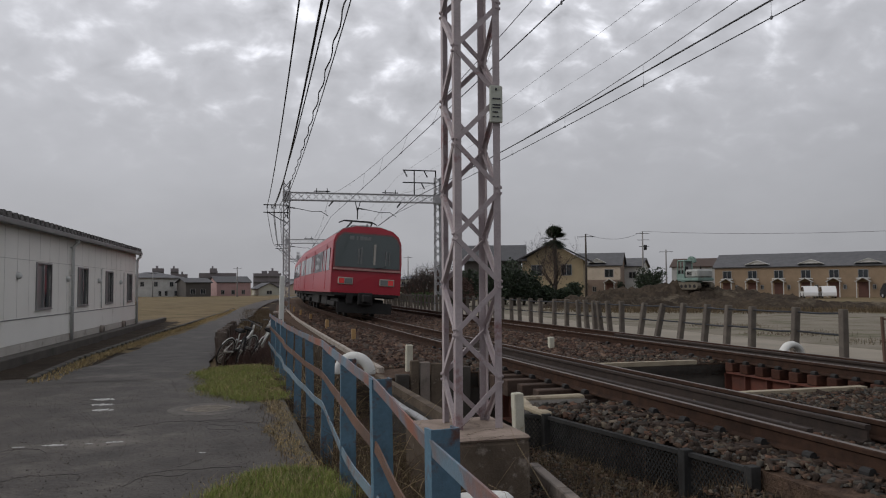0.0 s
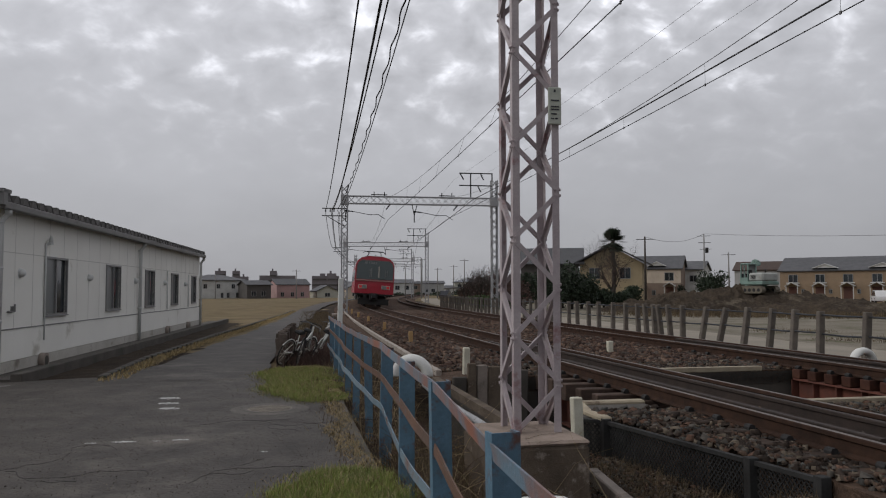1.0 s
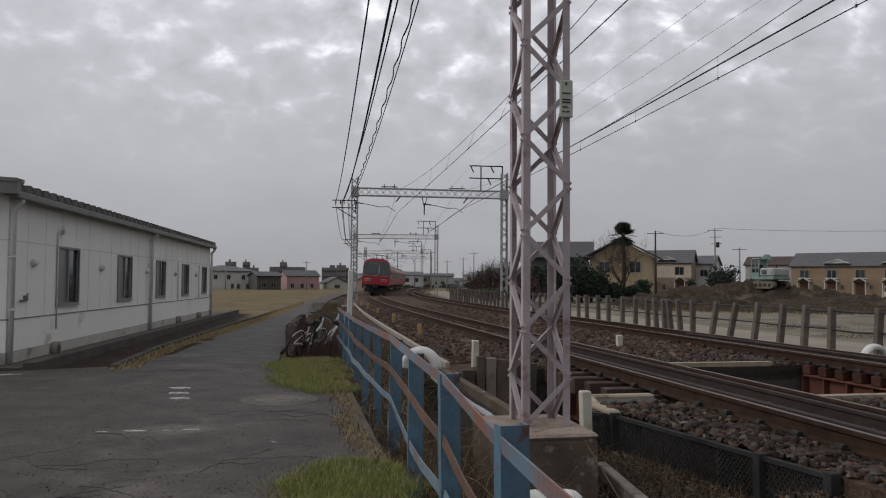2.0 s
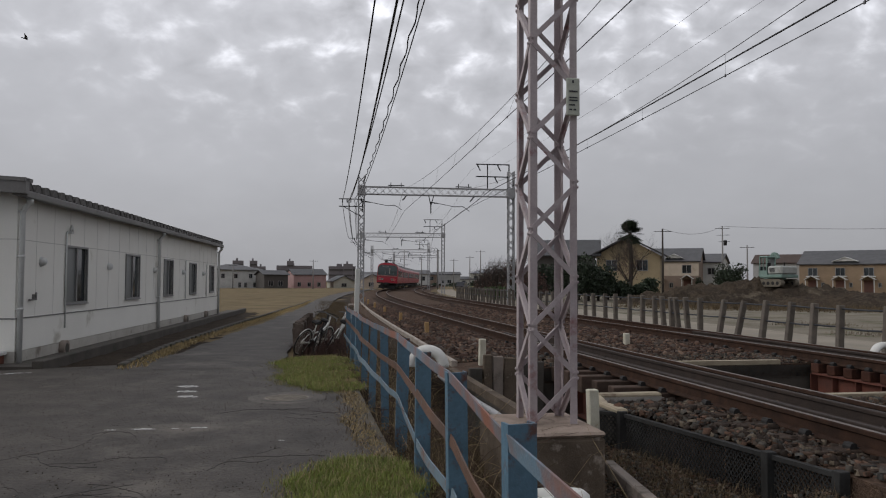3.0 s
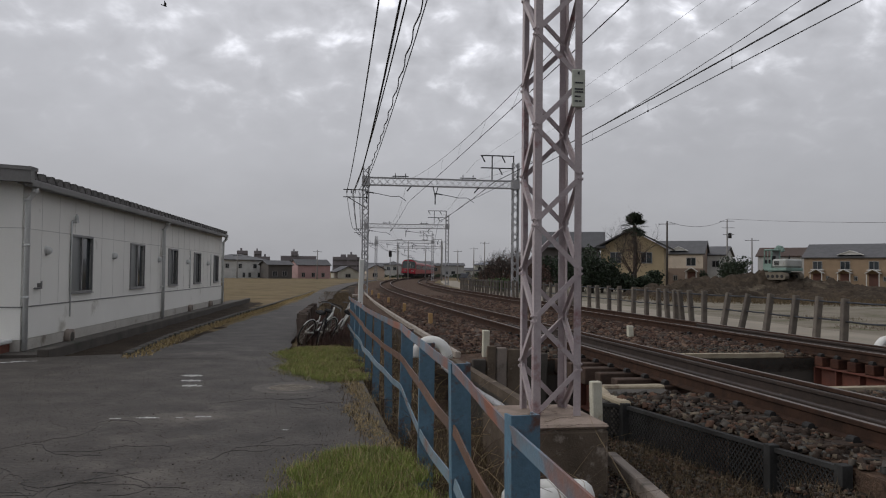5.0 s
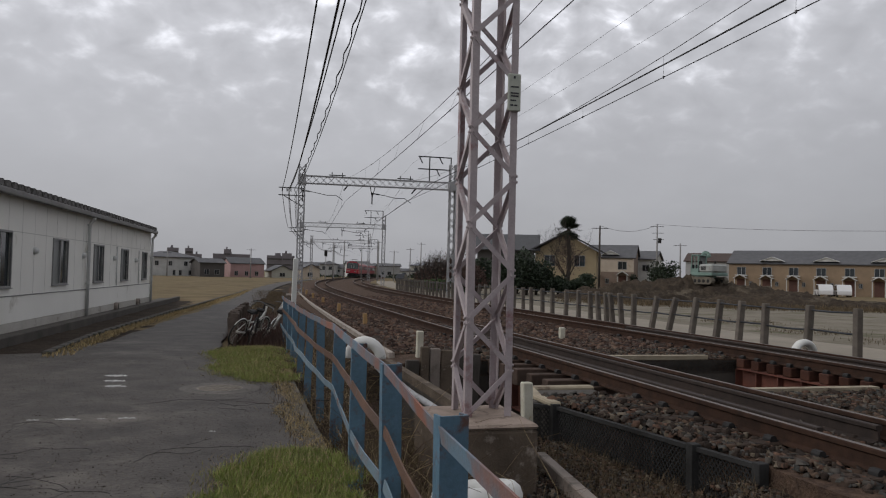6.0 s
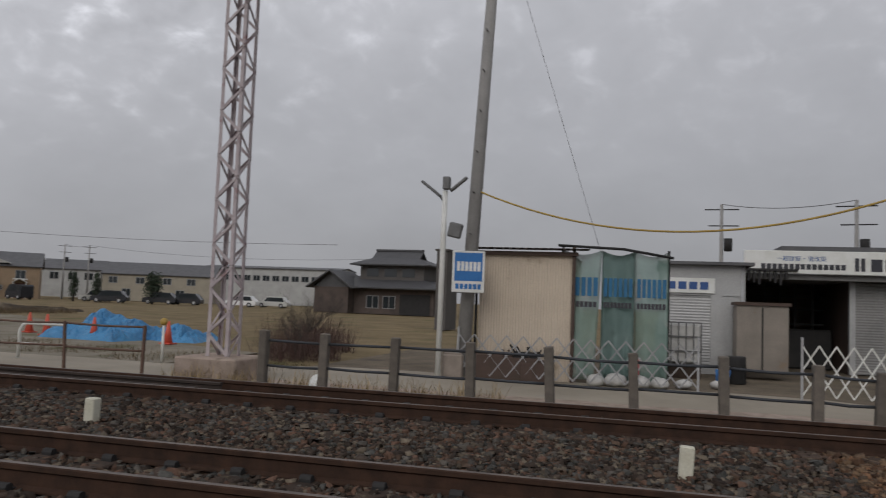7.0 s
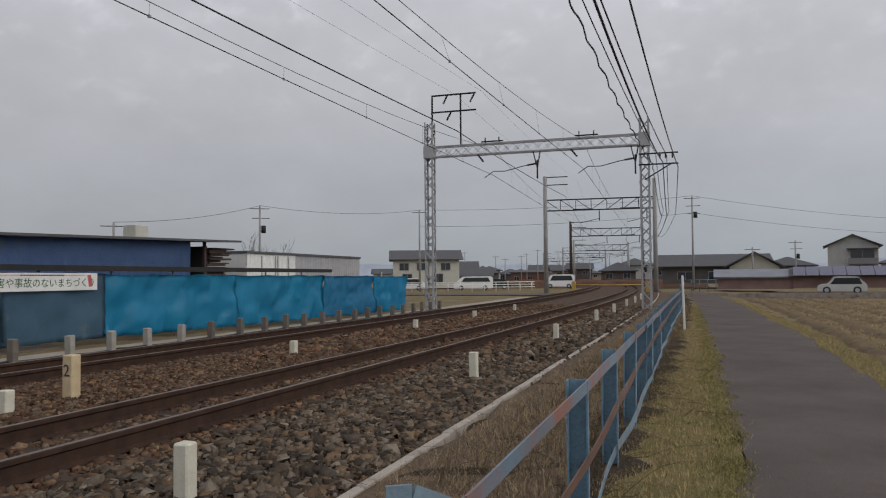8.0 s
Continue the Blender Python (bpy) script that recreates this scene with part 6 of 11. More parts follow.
for k, (s, l) in enumerate(((5.0, 10.95),)):
    up = thing("utility_pole", at_line(s + 0.25, l) @ pose(0, 0, 0, 2.6, 0, 0), "tall grey concrete utility pole leaning by the shed", "utility pole", "utility poles")
    bm = bmesh.new()
    tube(bm, [(0, 0, -0.3), (0, 0, 11)], 0.16, 14, radii=[0.165, 0.11])
    part("pole", bm, POLECONC, up)
    bm = bmesh.new()
    for z in np.arange(2.2, 10.5, 0.45):
        sgn = 1 if int(z / 0.45) % 2 else -1
        beam(bm, (0.12 * sgn, 0, z), (0.30 * sgn, 0, z), 0.02, 0.02)
    pieces("step_bolt", bm, DARK, up)
    bm = bmesh.new()
    beam(bm, (-0.1, 0.9, 10.4), (-0.1, -0.9, 10.4), 0.08, 0.08)
    part("cross_arm", bm, GALVFAR, up)
    bm = bmesh.new()
    tube(bm, [(0.0, -0.0, 10.5), (2.0, -2.8, 2.6)], 0.006, 4)
    part("guy_wire", bm, WIREPALE, up)
# yellow sleeved cable from the pole to the slim post
pA, pB = P(5.0, 10.9, 4.05), P(-4.7, 9.0, 4.55)
bm = bmesh.new()
n = 26
tube(bm, [pA.lerp(pB, k / n) - Vector((0, 0, 1.15 * 4 * (k / n) * (1 - k / n))) for k in range(n + 1)], 0.022, 6)
tagged(part("sleeved_cable", bm, YELLOWCOVER), "sagging cable in a yellow sleeve above the yard", "cable")
sp = thing("slim_post", at_line(-4.7, 9.0), "slim grey steel post at the yard corner", "post")
bm = bmesh.new()
tube(bm, [(0, 0, -0.2), (0, 0, 2.0), (0, 0, 4.6)], 0.045, 8, radii=[0.05, 0.05, 0.04])
part("shaft", bm, GALVFAR, sp)
bm = bmesh.new()
tube(bm, [(0, 0.1, 0.0), (0, 0.1, 1.75), (0, 0.28, 1.75)], 0.025, 6)
part("bracket", bm, DARK, sp)


# workshop: small white block with shutter, then the open shed with a fascia sign and shutters
def corrugated_shutter(name, parent, x0, x1, z0, z1, y, material=None):
    bm = bmesh.new()
    nz = int((z1 - z0) / 0.075)
    prev = None
    for j in range(nz * 2 + 1):
        z = z0 + (z1 - z0) * j / (nz * 2)
        yy = y - 0.012 * (j % 2)
        cur = (bm.verts.new((x0, yy, z)), bm.verts.new((x1, yy, z)))
        if prev:
            bm.faces.new((prev[0], prev[1], cur[1], cur[0]))
        prev = cur
    return part(name, bm, material or SHUTTER, parent)


w1 = thing("office_block", front(1.0, 16.0), "small white workshop office with a roller shutter", "building")
bm = bmesh.new()
wall_panel(bm, 2.1, 2.85, 0.12, [(0.15, 0.15, 1.25, 2.05), (1.55, 0.15, 1.95, 2.05)])
part("wall", bm, SHUTTER, w1)
bm = bmesh.new()
box(bm, 0, 0.12, 0, 2.1, 4.0, 2.85)
part("block", bm, SHUTTER, w1)
corrugated_shutter("shutter", w1, 0.15, 1.25, 0.15, 2.05, 0.06)
bm = bmesh.new()
box(bm, 1.55, 0.03, 0.15, 1.95, 0.07, 2.05)
part("door", bm, SHUTTER, w1)
bm = bmesh.new()
box(bm, -0.1, -0.25, 2.85, 2.3, 4.1, 2.93)
part("roof", bm, ROOFGREY, w1)
bm = bmesh.new()
tube(bm, [(2.02, -0.02, 0.0), (2.02, -0.02, 2.84)], 0.035, 8)
part("downpipe", bm, GALVFAR, w1)
bm = bmesh.new()
box(bm, 0.05, -0.05, 2.1, 1.35, 0.0, 2.5, bevel=0.01)
part("sign_board", bm, WHITEPAINT, w1)
text_bars(w1, pose(0, -0.05, 0), 0.15, 2.2, 1.1, 0.2, 4, PRINTBLUE, 0.25)

w2 = thing("workshop", front(-1.4, 18.0), "open-fronted workshop with white roller shutters and a long fascia sign", "building")
bm = bmesh.new()
box(bm, -0.1, -0.15, 2.78, 6.6, 0.0, 3.42, m=None, bevel=0.01)
part("fascia", bm, WHITEPAINT, w2)
bm = bmesh.new()
box(bm, 0.9, 0.0, 3.42, 6.2, 6.0, 3.56)
part("roof", bm, ROOFGREY, w2)
bm = bmesh.new()
box(bm, -0.2, 0.05, 2.62, 6.6, 6.0, 2.78)
box(bm, 6.55, 0.0, 2.72, 9.2, 6.0, 2.98)
part("canopy", bm, EAVESTEEL, w2)
# inner and back walls take dark brown to paint in the interior's shade
for x0, y0, x1, y1, z1 in ((-0.3, 0.6, -0.05, 5.5, 2.62), (8.7, 0.6, 8.95, 5.5, 2.72), (-0.3, 5.5, 8.95, 5.7, 2.78), (2.8, 0.8, 2.95, 5.5, 2.62)):
    bm = bmesh.new()
    box(bm, x0, y0, 0.0, x1, y1, z1)
    part("wall", bm, BROWN if x1 < 8.8 or y0 > 5 else SHUTTER, w2, "workshop wall, inner ones coloured dark for the shaded interior")
for x0, x1 in ((2.8, 2.95), (5.76, 5.84)):
    bm = bmesh.new()
    box(bm, x0, 0.62, 0.0, x1, 0.78, 2.62)
    part("door_post", bm, SHUTTER, w2)
corrugated_shutter("shutter", w2, 2.95, 5.76, 0.02, 2.6, 0.68, SHADEDSHUTTER)
corrugated_shutter("shutter", w2, 5.84, 8.7, 0.02, 2.6, 0.68, SHADEDSHUTTER)
bm = bmesh.new()
for x in (0.9, 1.35, 1.8, 2.3):
    beam(bm, (x, 3.0, 0.0), (x, 3.0, 2.6), 0.06, 0.06)
for z in (0.8, 1.35, 1.8, 2.2):
    beam(bm, (0.6, 3.0, z), (2.6, 3.0, z), 0.05, 0.05)
pieces("rack_bar", bm, DARK, w2, "dark racking inside the workshop")
bm = bmesh.new()
box(bm, 0.0, 2.2, 0.0, 2.7, 2.8, 1.2, bevel=0.05)
part("work_bench", bm, DARK, w2)
bm = bmesh.new()
for k in range(9):
    x = -0.15 + k * 0.14
    box(bm, x, -0.2 - 0.02 * (k % 3), 2.6 - 0.05 * (k % 4), x + 0.06, -0.1, 2.86)
box(bm, -0.4, -0.25, 2.84, 1.3, 0.0, 2.9)
part("broken_gutter", bm, DARK, w2)
lettering("一般建築・増改築", 0.16, PRINTBLUE, w2, pose(0.75, -0.152, 3.14))
text_bars(w2, pose(0, -0.15, 0), 0.35, 2.9, 2.2, 0.15, 15, BARS, 0.2)
text_bars(w2, pose(0, -0.15, 0), 2.75, 2.88, 0.3, 0.36, 2, BARS, 0.3)
text_bars(w2, pose(0, -0.15, 0), 3.15, 2.88, 1.75, 0.34, 5, BARS, 0.2)
text_bars(w2, pose(0, -0.15, 0), 5.2, 3.08, 1.1, 0.1, 9, PRINTRED, 0.4)
text_bars(w2, pose(0, -0.15, 0), 5.1, 2.9, 1.25, 0.1, 10, PRINTRED, 0.4)

# storage box, tank, clutter in the yard
SACK = mat("white_sacks", (0.55, 0.54, 0.52), (0.44, 0.43, 0.41), 0.85, scale=5, fine=30, bump=0.3)
LOCKER = mat("dusty_beige_steel", (0.27, 0.235, 0.2), (0.2, 0.175, 0.15), 0.7, scale=1.5, fine=30, bump=0.1, stain=(0.2, 0.15, 0.11), stain_amt=0.08)
lk = thing("steel_locker", front(-0.8, 15.0, 0.2), "pale steel storage locker in the yard", "locker")
bm = bmesh.new()
box(bm, 0, 0, 0, 1.2, 0.8, 1.62, bevel=0.01)
part("body", bm, LOCKER, lk)
bm = bmesh.new()
box(bm, -0.05, -0.05, 1.62, 1.25, 0.85, 1.7)
part("lid", bm, BROWN, lk)
bm = bmesh.new()
box(bm, 0.58, -0.01, 0.05, 0.62, 0.0, 1.58)
part("door_joint", bm, DARK, lk)
tank = thing("cage_tank", front(1.14, 14.3, 0.2), "white plastic cage tank with dusty grey bars", "tank")
bm = bmesh.new()
box(bm, 0, 0, 0.15, 1.05, 1.0, 1.1, bevel=0.05)
part("vessel", bm, SACK, tank)
bm = bmesh.new()
for k in range(7):
    beam(bm, (k * 0.175, -0.03, 0.1), (k * 0.175, -0.03, 1.15), 0.035, 0.03)
for z in (0.12, 0.45, 0.8, 1.14):
    beam(bm, (0, -0.03, z), (1.05, -0.03, z), 0.035, 0.03)
part("cage", bm, LAMPGREY, tank)
bm = bmesh.new()
box(bm, 0, 0, -0.22, 1.05, 1.0, 0.12)
part("pallet", bm, SLEEPER, tank)
for s, l, r_ in ((2.4, 11.0, 0.2), (2.0, 11.1, 0.24), (1.5, 11.1, 0.22), (1.1, 11.2, 0.2), (0.6, 11.6, 0.17), (-0.1, 12.0, 0.15)):
    bm = bmesh.new()
    bmesh.ops.create_uvsphere(bm, u_segments=12, v_segments=8, radius=r_)
    for v in bm.verts:
        v.co.z *= 0.62
        v.co.x *= 1.25
        v.co *= 1 + 0.3 * noise.noise(v.co * 9 + Vector((s, l, 0)))
        v.co.z = max(v.co.z, -r_ * 0.5)
    ob = part("white_sack", bm, SACK, smooth=True)
    ob.matrix_world = at_line(s, l, r_ * 0.5)
    tagged(ob, "knotted white plastic sack on the ground", "sack", "sacks in the yard")
bm = bmesh.new()
tube(bm, [(0, 0, 0), (0, 0, 0.55), (0, 0, 0.62)], 0.09, 10, radii=[0.09, 0.09, 0.04])
fe = part("red_cylinder", bm, PRINTRED)
fe.matrix_world = at_line(1.6, 11.2, 0)
tagged(fe, "red fire-extinguisher cylinder by the netting", "cylinder")
# drums, crates and a blue bucket standing about the yard
for s, l, w_, d_, h_, m_, label in ((4.75, 10.75, 1.15, 0.6, 0.5, BROWN, "rusty iron trough with scrap in the yard"), (4.1, 10.9, 0.5, 0.5, 0.62, DARK, "dark steel crate by the shed")):
    cr = thing("scrap_crate", front(s, l), label, "crate", "crates in the yard")
    for x0, y0, x1, y1 in ((0, 0, w_, 0.04), (0, d_ - 0.04, w_, d_), (0, 0.04, 0.04, d_ - 0.04), (w_ - 0.04, 0.04, w_, d_ - 0.04)):
        bm = bmesh.new()
        box(bm, x0, y0, 0, x1, y1, h_, bevel=0.006)
        part("side", bm, m_, cr)
    bm = bmesh.new()
    box(bm, 0.04, 0.04, 0.0, w_ - 0.04, d_ - 0.04, h_ * 0.7)
    part("filling", bm, DIRT, cr)
    rk = random.Random(int(s * 10))
    for _ in range(7):  # scrap sticking out
        x_, y_ = rk.uniform(0.1, w_ - 0.1), rk.uniform(0.1, d_ - 0.1)
        bm = bmesh.new()
        beam(bm, (x_, y_, h_ * 0.6), (x_ + rk.uniform(-0.3, 0.3), y_ + rk.uniform(-0.1, 0.1), h_ + rk.uniform(0.02, 0.14)), 0.04, 0.03)
        part("scrap_bar", bm, m_, cr)
drum = thing("drum", front(-0.62, 13.6), "dark steel drum standing before the workshop", "drum")
bm = bmesh.new()
tube(bm, [(0, 0, 0), (0, 0, 0.02), (0, 0, 0.3), (0, 0, 0.31), (0, 0, 0.6), (0, 0, 0.62)], 0.24, 16, radii=[0.24, 0.25, 0.24, 0.25, 0.24, 0.23])
part("shell", bm, DARK, drum)
bkt = thing("bucket", front(-0.3, 13.0, 0.0), "bright blue plastic bucket in the yard", "bucket")
bm = bmesh.new()
tube(bm, [(0, 0, 0), (0, 0, 0.34)], 0.15, 14, radii=[0.13, 0.17])
part("pail", bm, SIGNBLUE, bkt)
bm = bmesh.new()
tube(bm, [(0.17 * math.cos(a), 0, 0.34 + 0.14 * math.sin(a)) for a in [3.1416 * k / 10 for k in range(11)]], 0.008, 5)
part("handle", bm, GALVFAR, bkt)
# pale gutter covers along the lane
strip("gutter_covers", [(-9, 7.55, 8.0), (-3, 7.6, 8.1), (3, 7.6, 8.15), (9, 7.65, 8.15)], 0.006, FOOTCAP, "pale concrete gutter covers along the far lane", "kerb")
# low expanding gate: dull section before the shed, white section before the workshop


def expanding_gate(s0, s1, l, h, material, label, n):
    g = thing("expanding_gate", front(s0, l), label, "gate")
    L = s0 - s1
    step = L / n
    r = random.Random(3)
    for k in range(-1, n):
        for d in (0, 1):
            bm = bmesh.new()
            x0, x1 = k * step, (k + 2) * step
            za, zb = (0.08, h) if d == 0 else (h, 0.08)
            if x0 < 0:
                za = za + (zb - za) * 0.5
                x0 = 0
            if x1 > L:
                zb = za + (zb - za) * 0.5
                x1 = L
            beam(bm, (x0, 0.01 * d, za), (x1, 0.01 * d, zb), 0.006, 0.03, up=(0, 1, 0))
            beam(bm, (x0, 0.01 * d, za), (x1, 0.01 * d, zb), 0.028, 0.006, up=(0, 1, 0))
            part("slat", bm, material, g)
    for x in (0, L):
        bm = bmesh.new()
        beam(bm, (x, 0, 0), (x, 0, h + 0.15), 0.04, 0.04)
        part("stile", bm, GALVFAR, g)
    return g


expanding_gate(-1.5, -5.1, 10.6, 1.05, WHITEPAINT, "white aluminium expanding gate across the workshop yard", 12)
expanding_gate(5.3, 0.4, 10.75, 0.95, GALVFAR, "dull grey expanding gate drawn before the shed", 14)
for s, l, sx, sz, mt, lab in ((4.6, 11.0, 0.9, 0.55, BROWN, "dark rusty crate against the shed"), (5.4, 10.9, 0.45, 0.5, CONCRETE, "grey drum beside the lamp post"), (3.7, 11.0, 0.55, 0.42, BROWN, "dark rusty crate against the shed")):
    bm = bmesh.new()
    box(bm, -0.25, -sx / 2, 0, 0.25, sx / 2, sz, bevel=0.03)
    box(bm, -0.22, -sx / 2 + 0.04, sz, 0.22, sx / 2 - 0.04, sz + 0.03)
    ob = part("crate", bm, mt)
    ob.matrix_world = at_line(s, l, 0, random.uniform(-8, 8))
    tagged(ob, lab, "crate")

# ---- tarpaulin hoarding ----
hd = thing("tarp_hoarding", Matrix(), "long hoarding hung with blue tarpaulins", "hoarding")


def hl(s):
    return np.interp(s, [-34.8, -15.2, -5.2], [9.0, 9.8, 9.7])


def tarp(s0, s1, z0, z1, material, seed, wob=0.03, label=""):
    bm = bmesh.new()
    s0, s1 = s0 + 0.04, s1 - 0.04  # the sheets overlap
    n = max(6, int((s0 - s1) * 7))
    rows = []
    for i in range(n + 1):
        s = s0 + (s1 - s0) * i / n
        c = []
        for j in range(15):
            v = j / 14
            d = wob * noise.noise(Vector((s * 1.3, v * 2.0, seed))) * 2 + wob * noise.noise(Vector((s * 4.1 + v * 3, v * 5.0, seed + 9))) + (0.006 * (seed % 2)) + wob * 0.35 * math.sin(s * 7 + v * 2 + seed) * (1 - v) + wob * 0.8 * abs(noise.noise(Vector((s * 0.9 + v * 1.4, v * 1.2 - s * 0.5, seed + 4)))) + wob * 0.5 * noise.noise(Vector((s * 9, v * 1.5, seed + 2)))
            zz = z0 + (z1 - z0) * v + (0.05 * noise.noise(Vector((s * 1.1, seed, 0))) if j == 0 else 0) - (0.03 * abs(math.sin((s - s0) * 1.6)) if j == 14 else 0)
            c.append(bm.verts.new(P(s, hl(s) - 0.04 + d, zz)))
        rows.append(c)
    for a, b in zip(rows, rows[1:]):
        for j in range(14):
            bm.faces.new((a[j], b[j], b[j + 1], a[j + 1]))
    bmesh.ops.solidify(bm, geom=bm.faces[:], thickness=0.01)
    bmesh.ops.recalc_face_normals(bm, faces=bm.faces)
    return part("tarpaulin", bm, material, hd, label, smooth=True)


tarp(-5.0, -8.6, 0.12, 1.84, TARPDARK, 1, 0.035, "faded dark blue tarpaulin")
tarp(-8.6, -11.9, 0.1, 1.84, TARPDARK, 2, 0.035, "faded dark blue tarpaulin")
tarp(-11.9, -15.0, 0.1, 1.82, TARPDARK, 3, 0.035, "faded dark blue tarpaulin")
tarp(-15.0, -20.6, 0.08, 1.78, TARPLIGHT, 4, 0.1, "bright blue tarpaulin with folds")
tarp(-20.65, -26.4, 0.05, 1.76, TARPLIGHT, 5, 0.08, "bright blue tarpaulin with folds")
tarp(-26.4, -31.0, 0.05, 1.74, TARPMID, 6, 0.09, "mid-blue tarpaulin")
tarp(-31.0, -34.8, 0.05, 1.72, TARPLIGHT, 7, 0.09, "bright blue tarpaulin with folds")
for s in np.arange(-34.6, -5.0, 2.4):
    bm = bmesh.new()
    tube(bm, [P(s, hl(s) + 0.1, -0.1), P(s, hl(s) + 0.1, 1.9)], 0.03, 6)
    part("post", bm, GALVFAR, hd)
bm = bmesh.new()
n = 12
for i in range(n):
    a, b = -5.0 - 22.0 * i / n, -5.0 - 22.0 * (i + 1) / n
    pa, pb = P(a, hl(a) + 0.12, 1.93), P(b, hl(b) + 0.12, 1.93)
    beam(bm, pa, pb, 0.5, 0.13)
pieces("eave", bm, DARK, hd, "black sheet eave")


def banner(s0, s1, z0, z1, label):
    a, b = P(s0, hl(s0) - 0.14, z0), P(s1, hl(s1) - 0.14, z0)
    yaw = math.degrees(math.atan2(b.y - a.y, b.x - a.x))
    g = thing("banner_sign", pose(a.x, a.y, z0, 0, 0, yaw), label, "banner", "banners")
    L = (b - a).length
    bm = bmesh.new()
    box(bm, 0, 0, 0, L, 0.02, z1 - z0)
    part("board", bm, WHITEPAINT, g)
    return g, L


bn, L = banner(-5.1, -11.0, 1.35, 1.80, "white safety banner with black and red lettering")
text_bars(bn, pose(0, 0, 0), 0.02, 0.41, L - 0.04, 0.012, 1, PRINTRED, 0)
text_bars(bn, pose(0, 0, 0), 0.02, 0.02, L * 0.93, 0.012, 1, PRINTRED, 0)
lettering("24", 0.40, BARS, bn, pose(0.62, -0.004, 0.09))
lettering("時間", 0.19, BARS, bn, pose(1.14, -0.004, 0.25))
lettering("安全安心", 0.17, BARS, bn, pose(1.2, -0.004, 0.07))
lettering("火災・救急・救助は", 0.27, PRINTRED, bn, pose(2.1, -0.004, 0.11))
text_bars(bn, pose(0, 0, 0), 4.42, 0.12, 0.4, 0.22, 3, PRINTRED, 0.45)
lettering("番", 0.27, PRINTRED, bn, pose(4.85, -0.004, 0.11))
text_bars(bn, pose(0, 0, 0), 2.7, 0.365, 1.6, 0.03, 16, BARS, 0.3)
bm = bmesh.new()
bmesh.ops.create_circle(bm, cap_ends=True, segments=6, radius=0.13, matrix=pose(0.32, -0.004, 0.22, 90, 0, 0))
part("emblem", bm, GALVFAR, bn)
bn2, L2 = banner(-11.05, -14.64, 1.37, 1.80, "white safety banner with dark green lettering")
text_bars(bn2, pose(0, 0, 0), 0.4, 0.37, L2 - 0.8, 0.012, 1, PRINTRED, 0)
lettering("災害や事故のないまちづくり", 0.245, PRINTGREEN, bn2, pose(0.30, -0.004, 0.10))
for x, t in ((0.06, 12), (L2 - 0.26, -12)):
    bm = bmesh.new()
    box(bm, 0, -0.006, 0.08, 0.12, 0, 0.38, m=pose(x, 0, 0, 0, t, 0))
    part("red_emblem", bm, PRINTRED, bn2)
text_bars(bn2, pose(0, 0, 0), 1.2, 0.36, 1.3, 0.03, 16, BARS, 0.3)
# small white sign on a post
sgn = thing("lane_sign", front(-6.0, 6.75), "small blank white sign on a white post by the lane", "sign")
bm = bmesh.new()
box(bm, -0.02, 0.02, -0.2, 0.02, 0.06, 1.1)
part("post", bm, WHITEPAINT, sgn)
bm = bmesh.new()
box(bm, -0.14, 0.0, 0.68, 0.14, 0.02, 1.12, bevel=0.006)
part("panel", bm, WHITEPAINT, sgn)
text_bars(sgn, pose(0, 0, 0), -0.01, 0.9, 0.02, 0.12, 1, BARS, 0)

# behind the hoarding: portable toilet, navy store, timber, pale containers
TURQ = mat("turquoise_plastic", (0.03, 0.42, 0.30), (0.03, 0.36, 0.26), 0.5, scale=2, fine=20, bump=0.05)
wc = thing("portable_toilet", front(-9.3, 13.2), "turquoise and white portable toilet behind the hoarding", "portable toilet")
bm = bmesh.new()
box(bm, 0.1, 0, 0, 0.55, 1.0, 2.5, bevel=0.05)
part("side_panel", bm, TURQ, wc)
bm = bmesh.new()
box(bm, 0.55, -0.02, 0, 1.35, 1.02, 2.55, bevel=0.05)
part("door_panel", bm, WHITEPAINT, wc)
bm = bmesh.new()
box(bm, 0.07, -0.05, 2.52, 1.38, 1.05, 2.72, bevel=0.09)
part("roof", bm, WHITEPAINT, wc)
bm = bmesh.new()
box(bm, 0.15, -0.015, 1.95, 0.5, 0.0, 2.25)
part("vent", bm, WHITEPAINT, wc)
st = thing("navy_store", front(-10.9, 13.5), "long store walled with navy-blue sheeting under a thin grey roof", "shed")
for k in range(4):
    bm = bmesh.new()
    x0, x1 = k * 3.1, (k + 1) * 3.1 + 0.01
    nn = 12
    va, vb = [], []
    for i in range(nn + 1):
        x = x0 + (x1 - x0) * i / nn
        va.append(bm.verts.new((x, 0.03 * math.sin(i * 2.1 + k), 0.3)))
        vb.append(bm.verts.new((x, 0.01 * math.sin(i * 1.3), 2.78 + x * 0.026)))
    for i in range(nn):
        bm.faces.new((va[i], va[i + 1], vb[i + 1], vb[i]))
    bmesh.ops.solidify(bm, geom=bm.faces[:], thickness=0.01)
    part("sheet", bm, TARPNAVY, st)
bm = bmesh.new()
for x0, x1 in ((0, 16.5),):
    vs = box(bm, -0.1, -0.4, 2.82, 15.2, 5.0, 2.9)
    for v in vs:
        v.co.z += max(0, v.co.x) * 0.022 + v.co.y * 0.03
part("roof", bm, ROOFGREY, st)
bm = bmesh.new()
for x in (0.1, 4, 8, 12.2, 13.4):
    beam(bm, (x, 0.1, 0), (x, 0.1, 2.85 + x * 0.022), 0.1, 0.1)
    beam(bm, (x, 4.6, 0), (x, 4.6, 2.85 + x * 0.022), 0.1, 0.1)
pieces("post", bm, BROWN, st)
bm = bmesh.new()
r = random.Random(9)
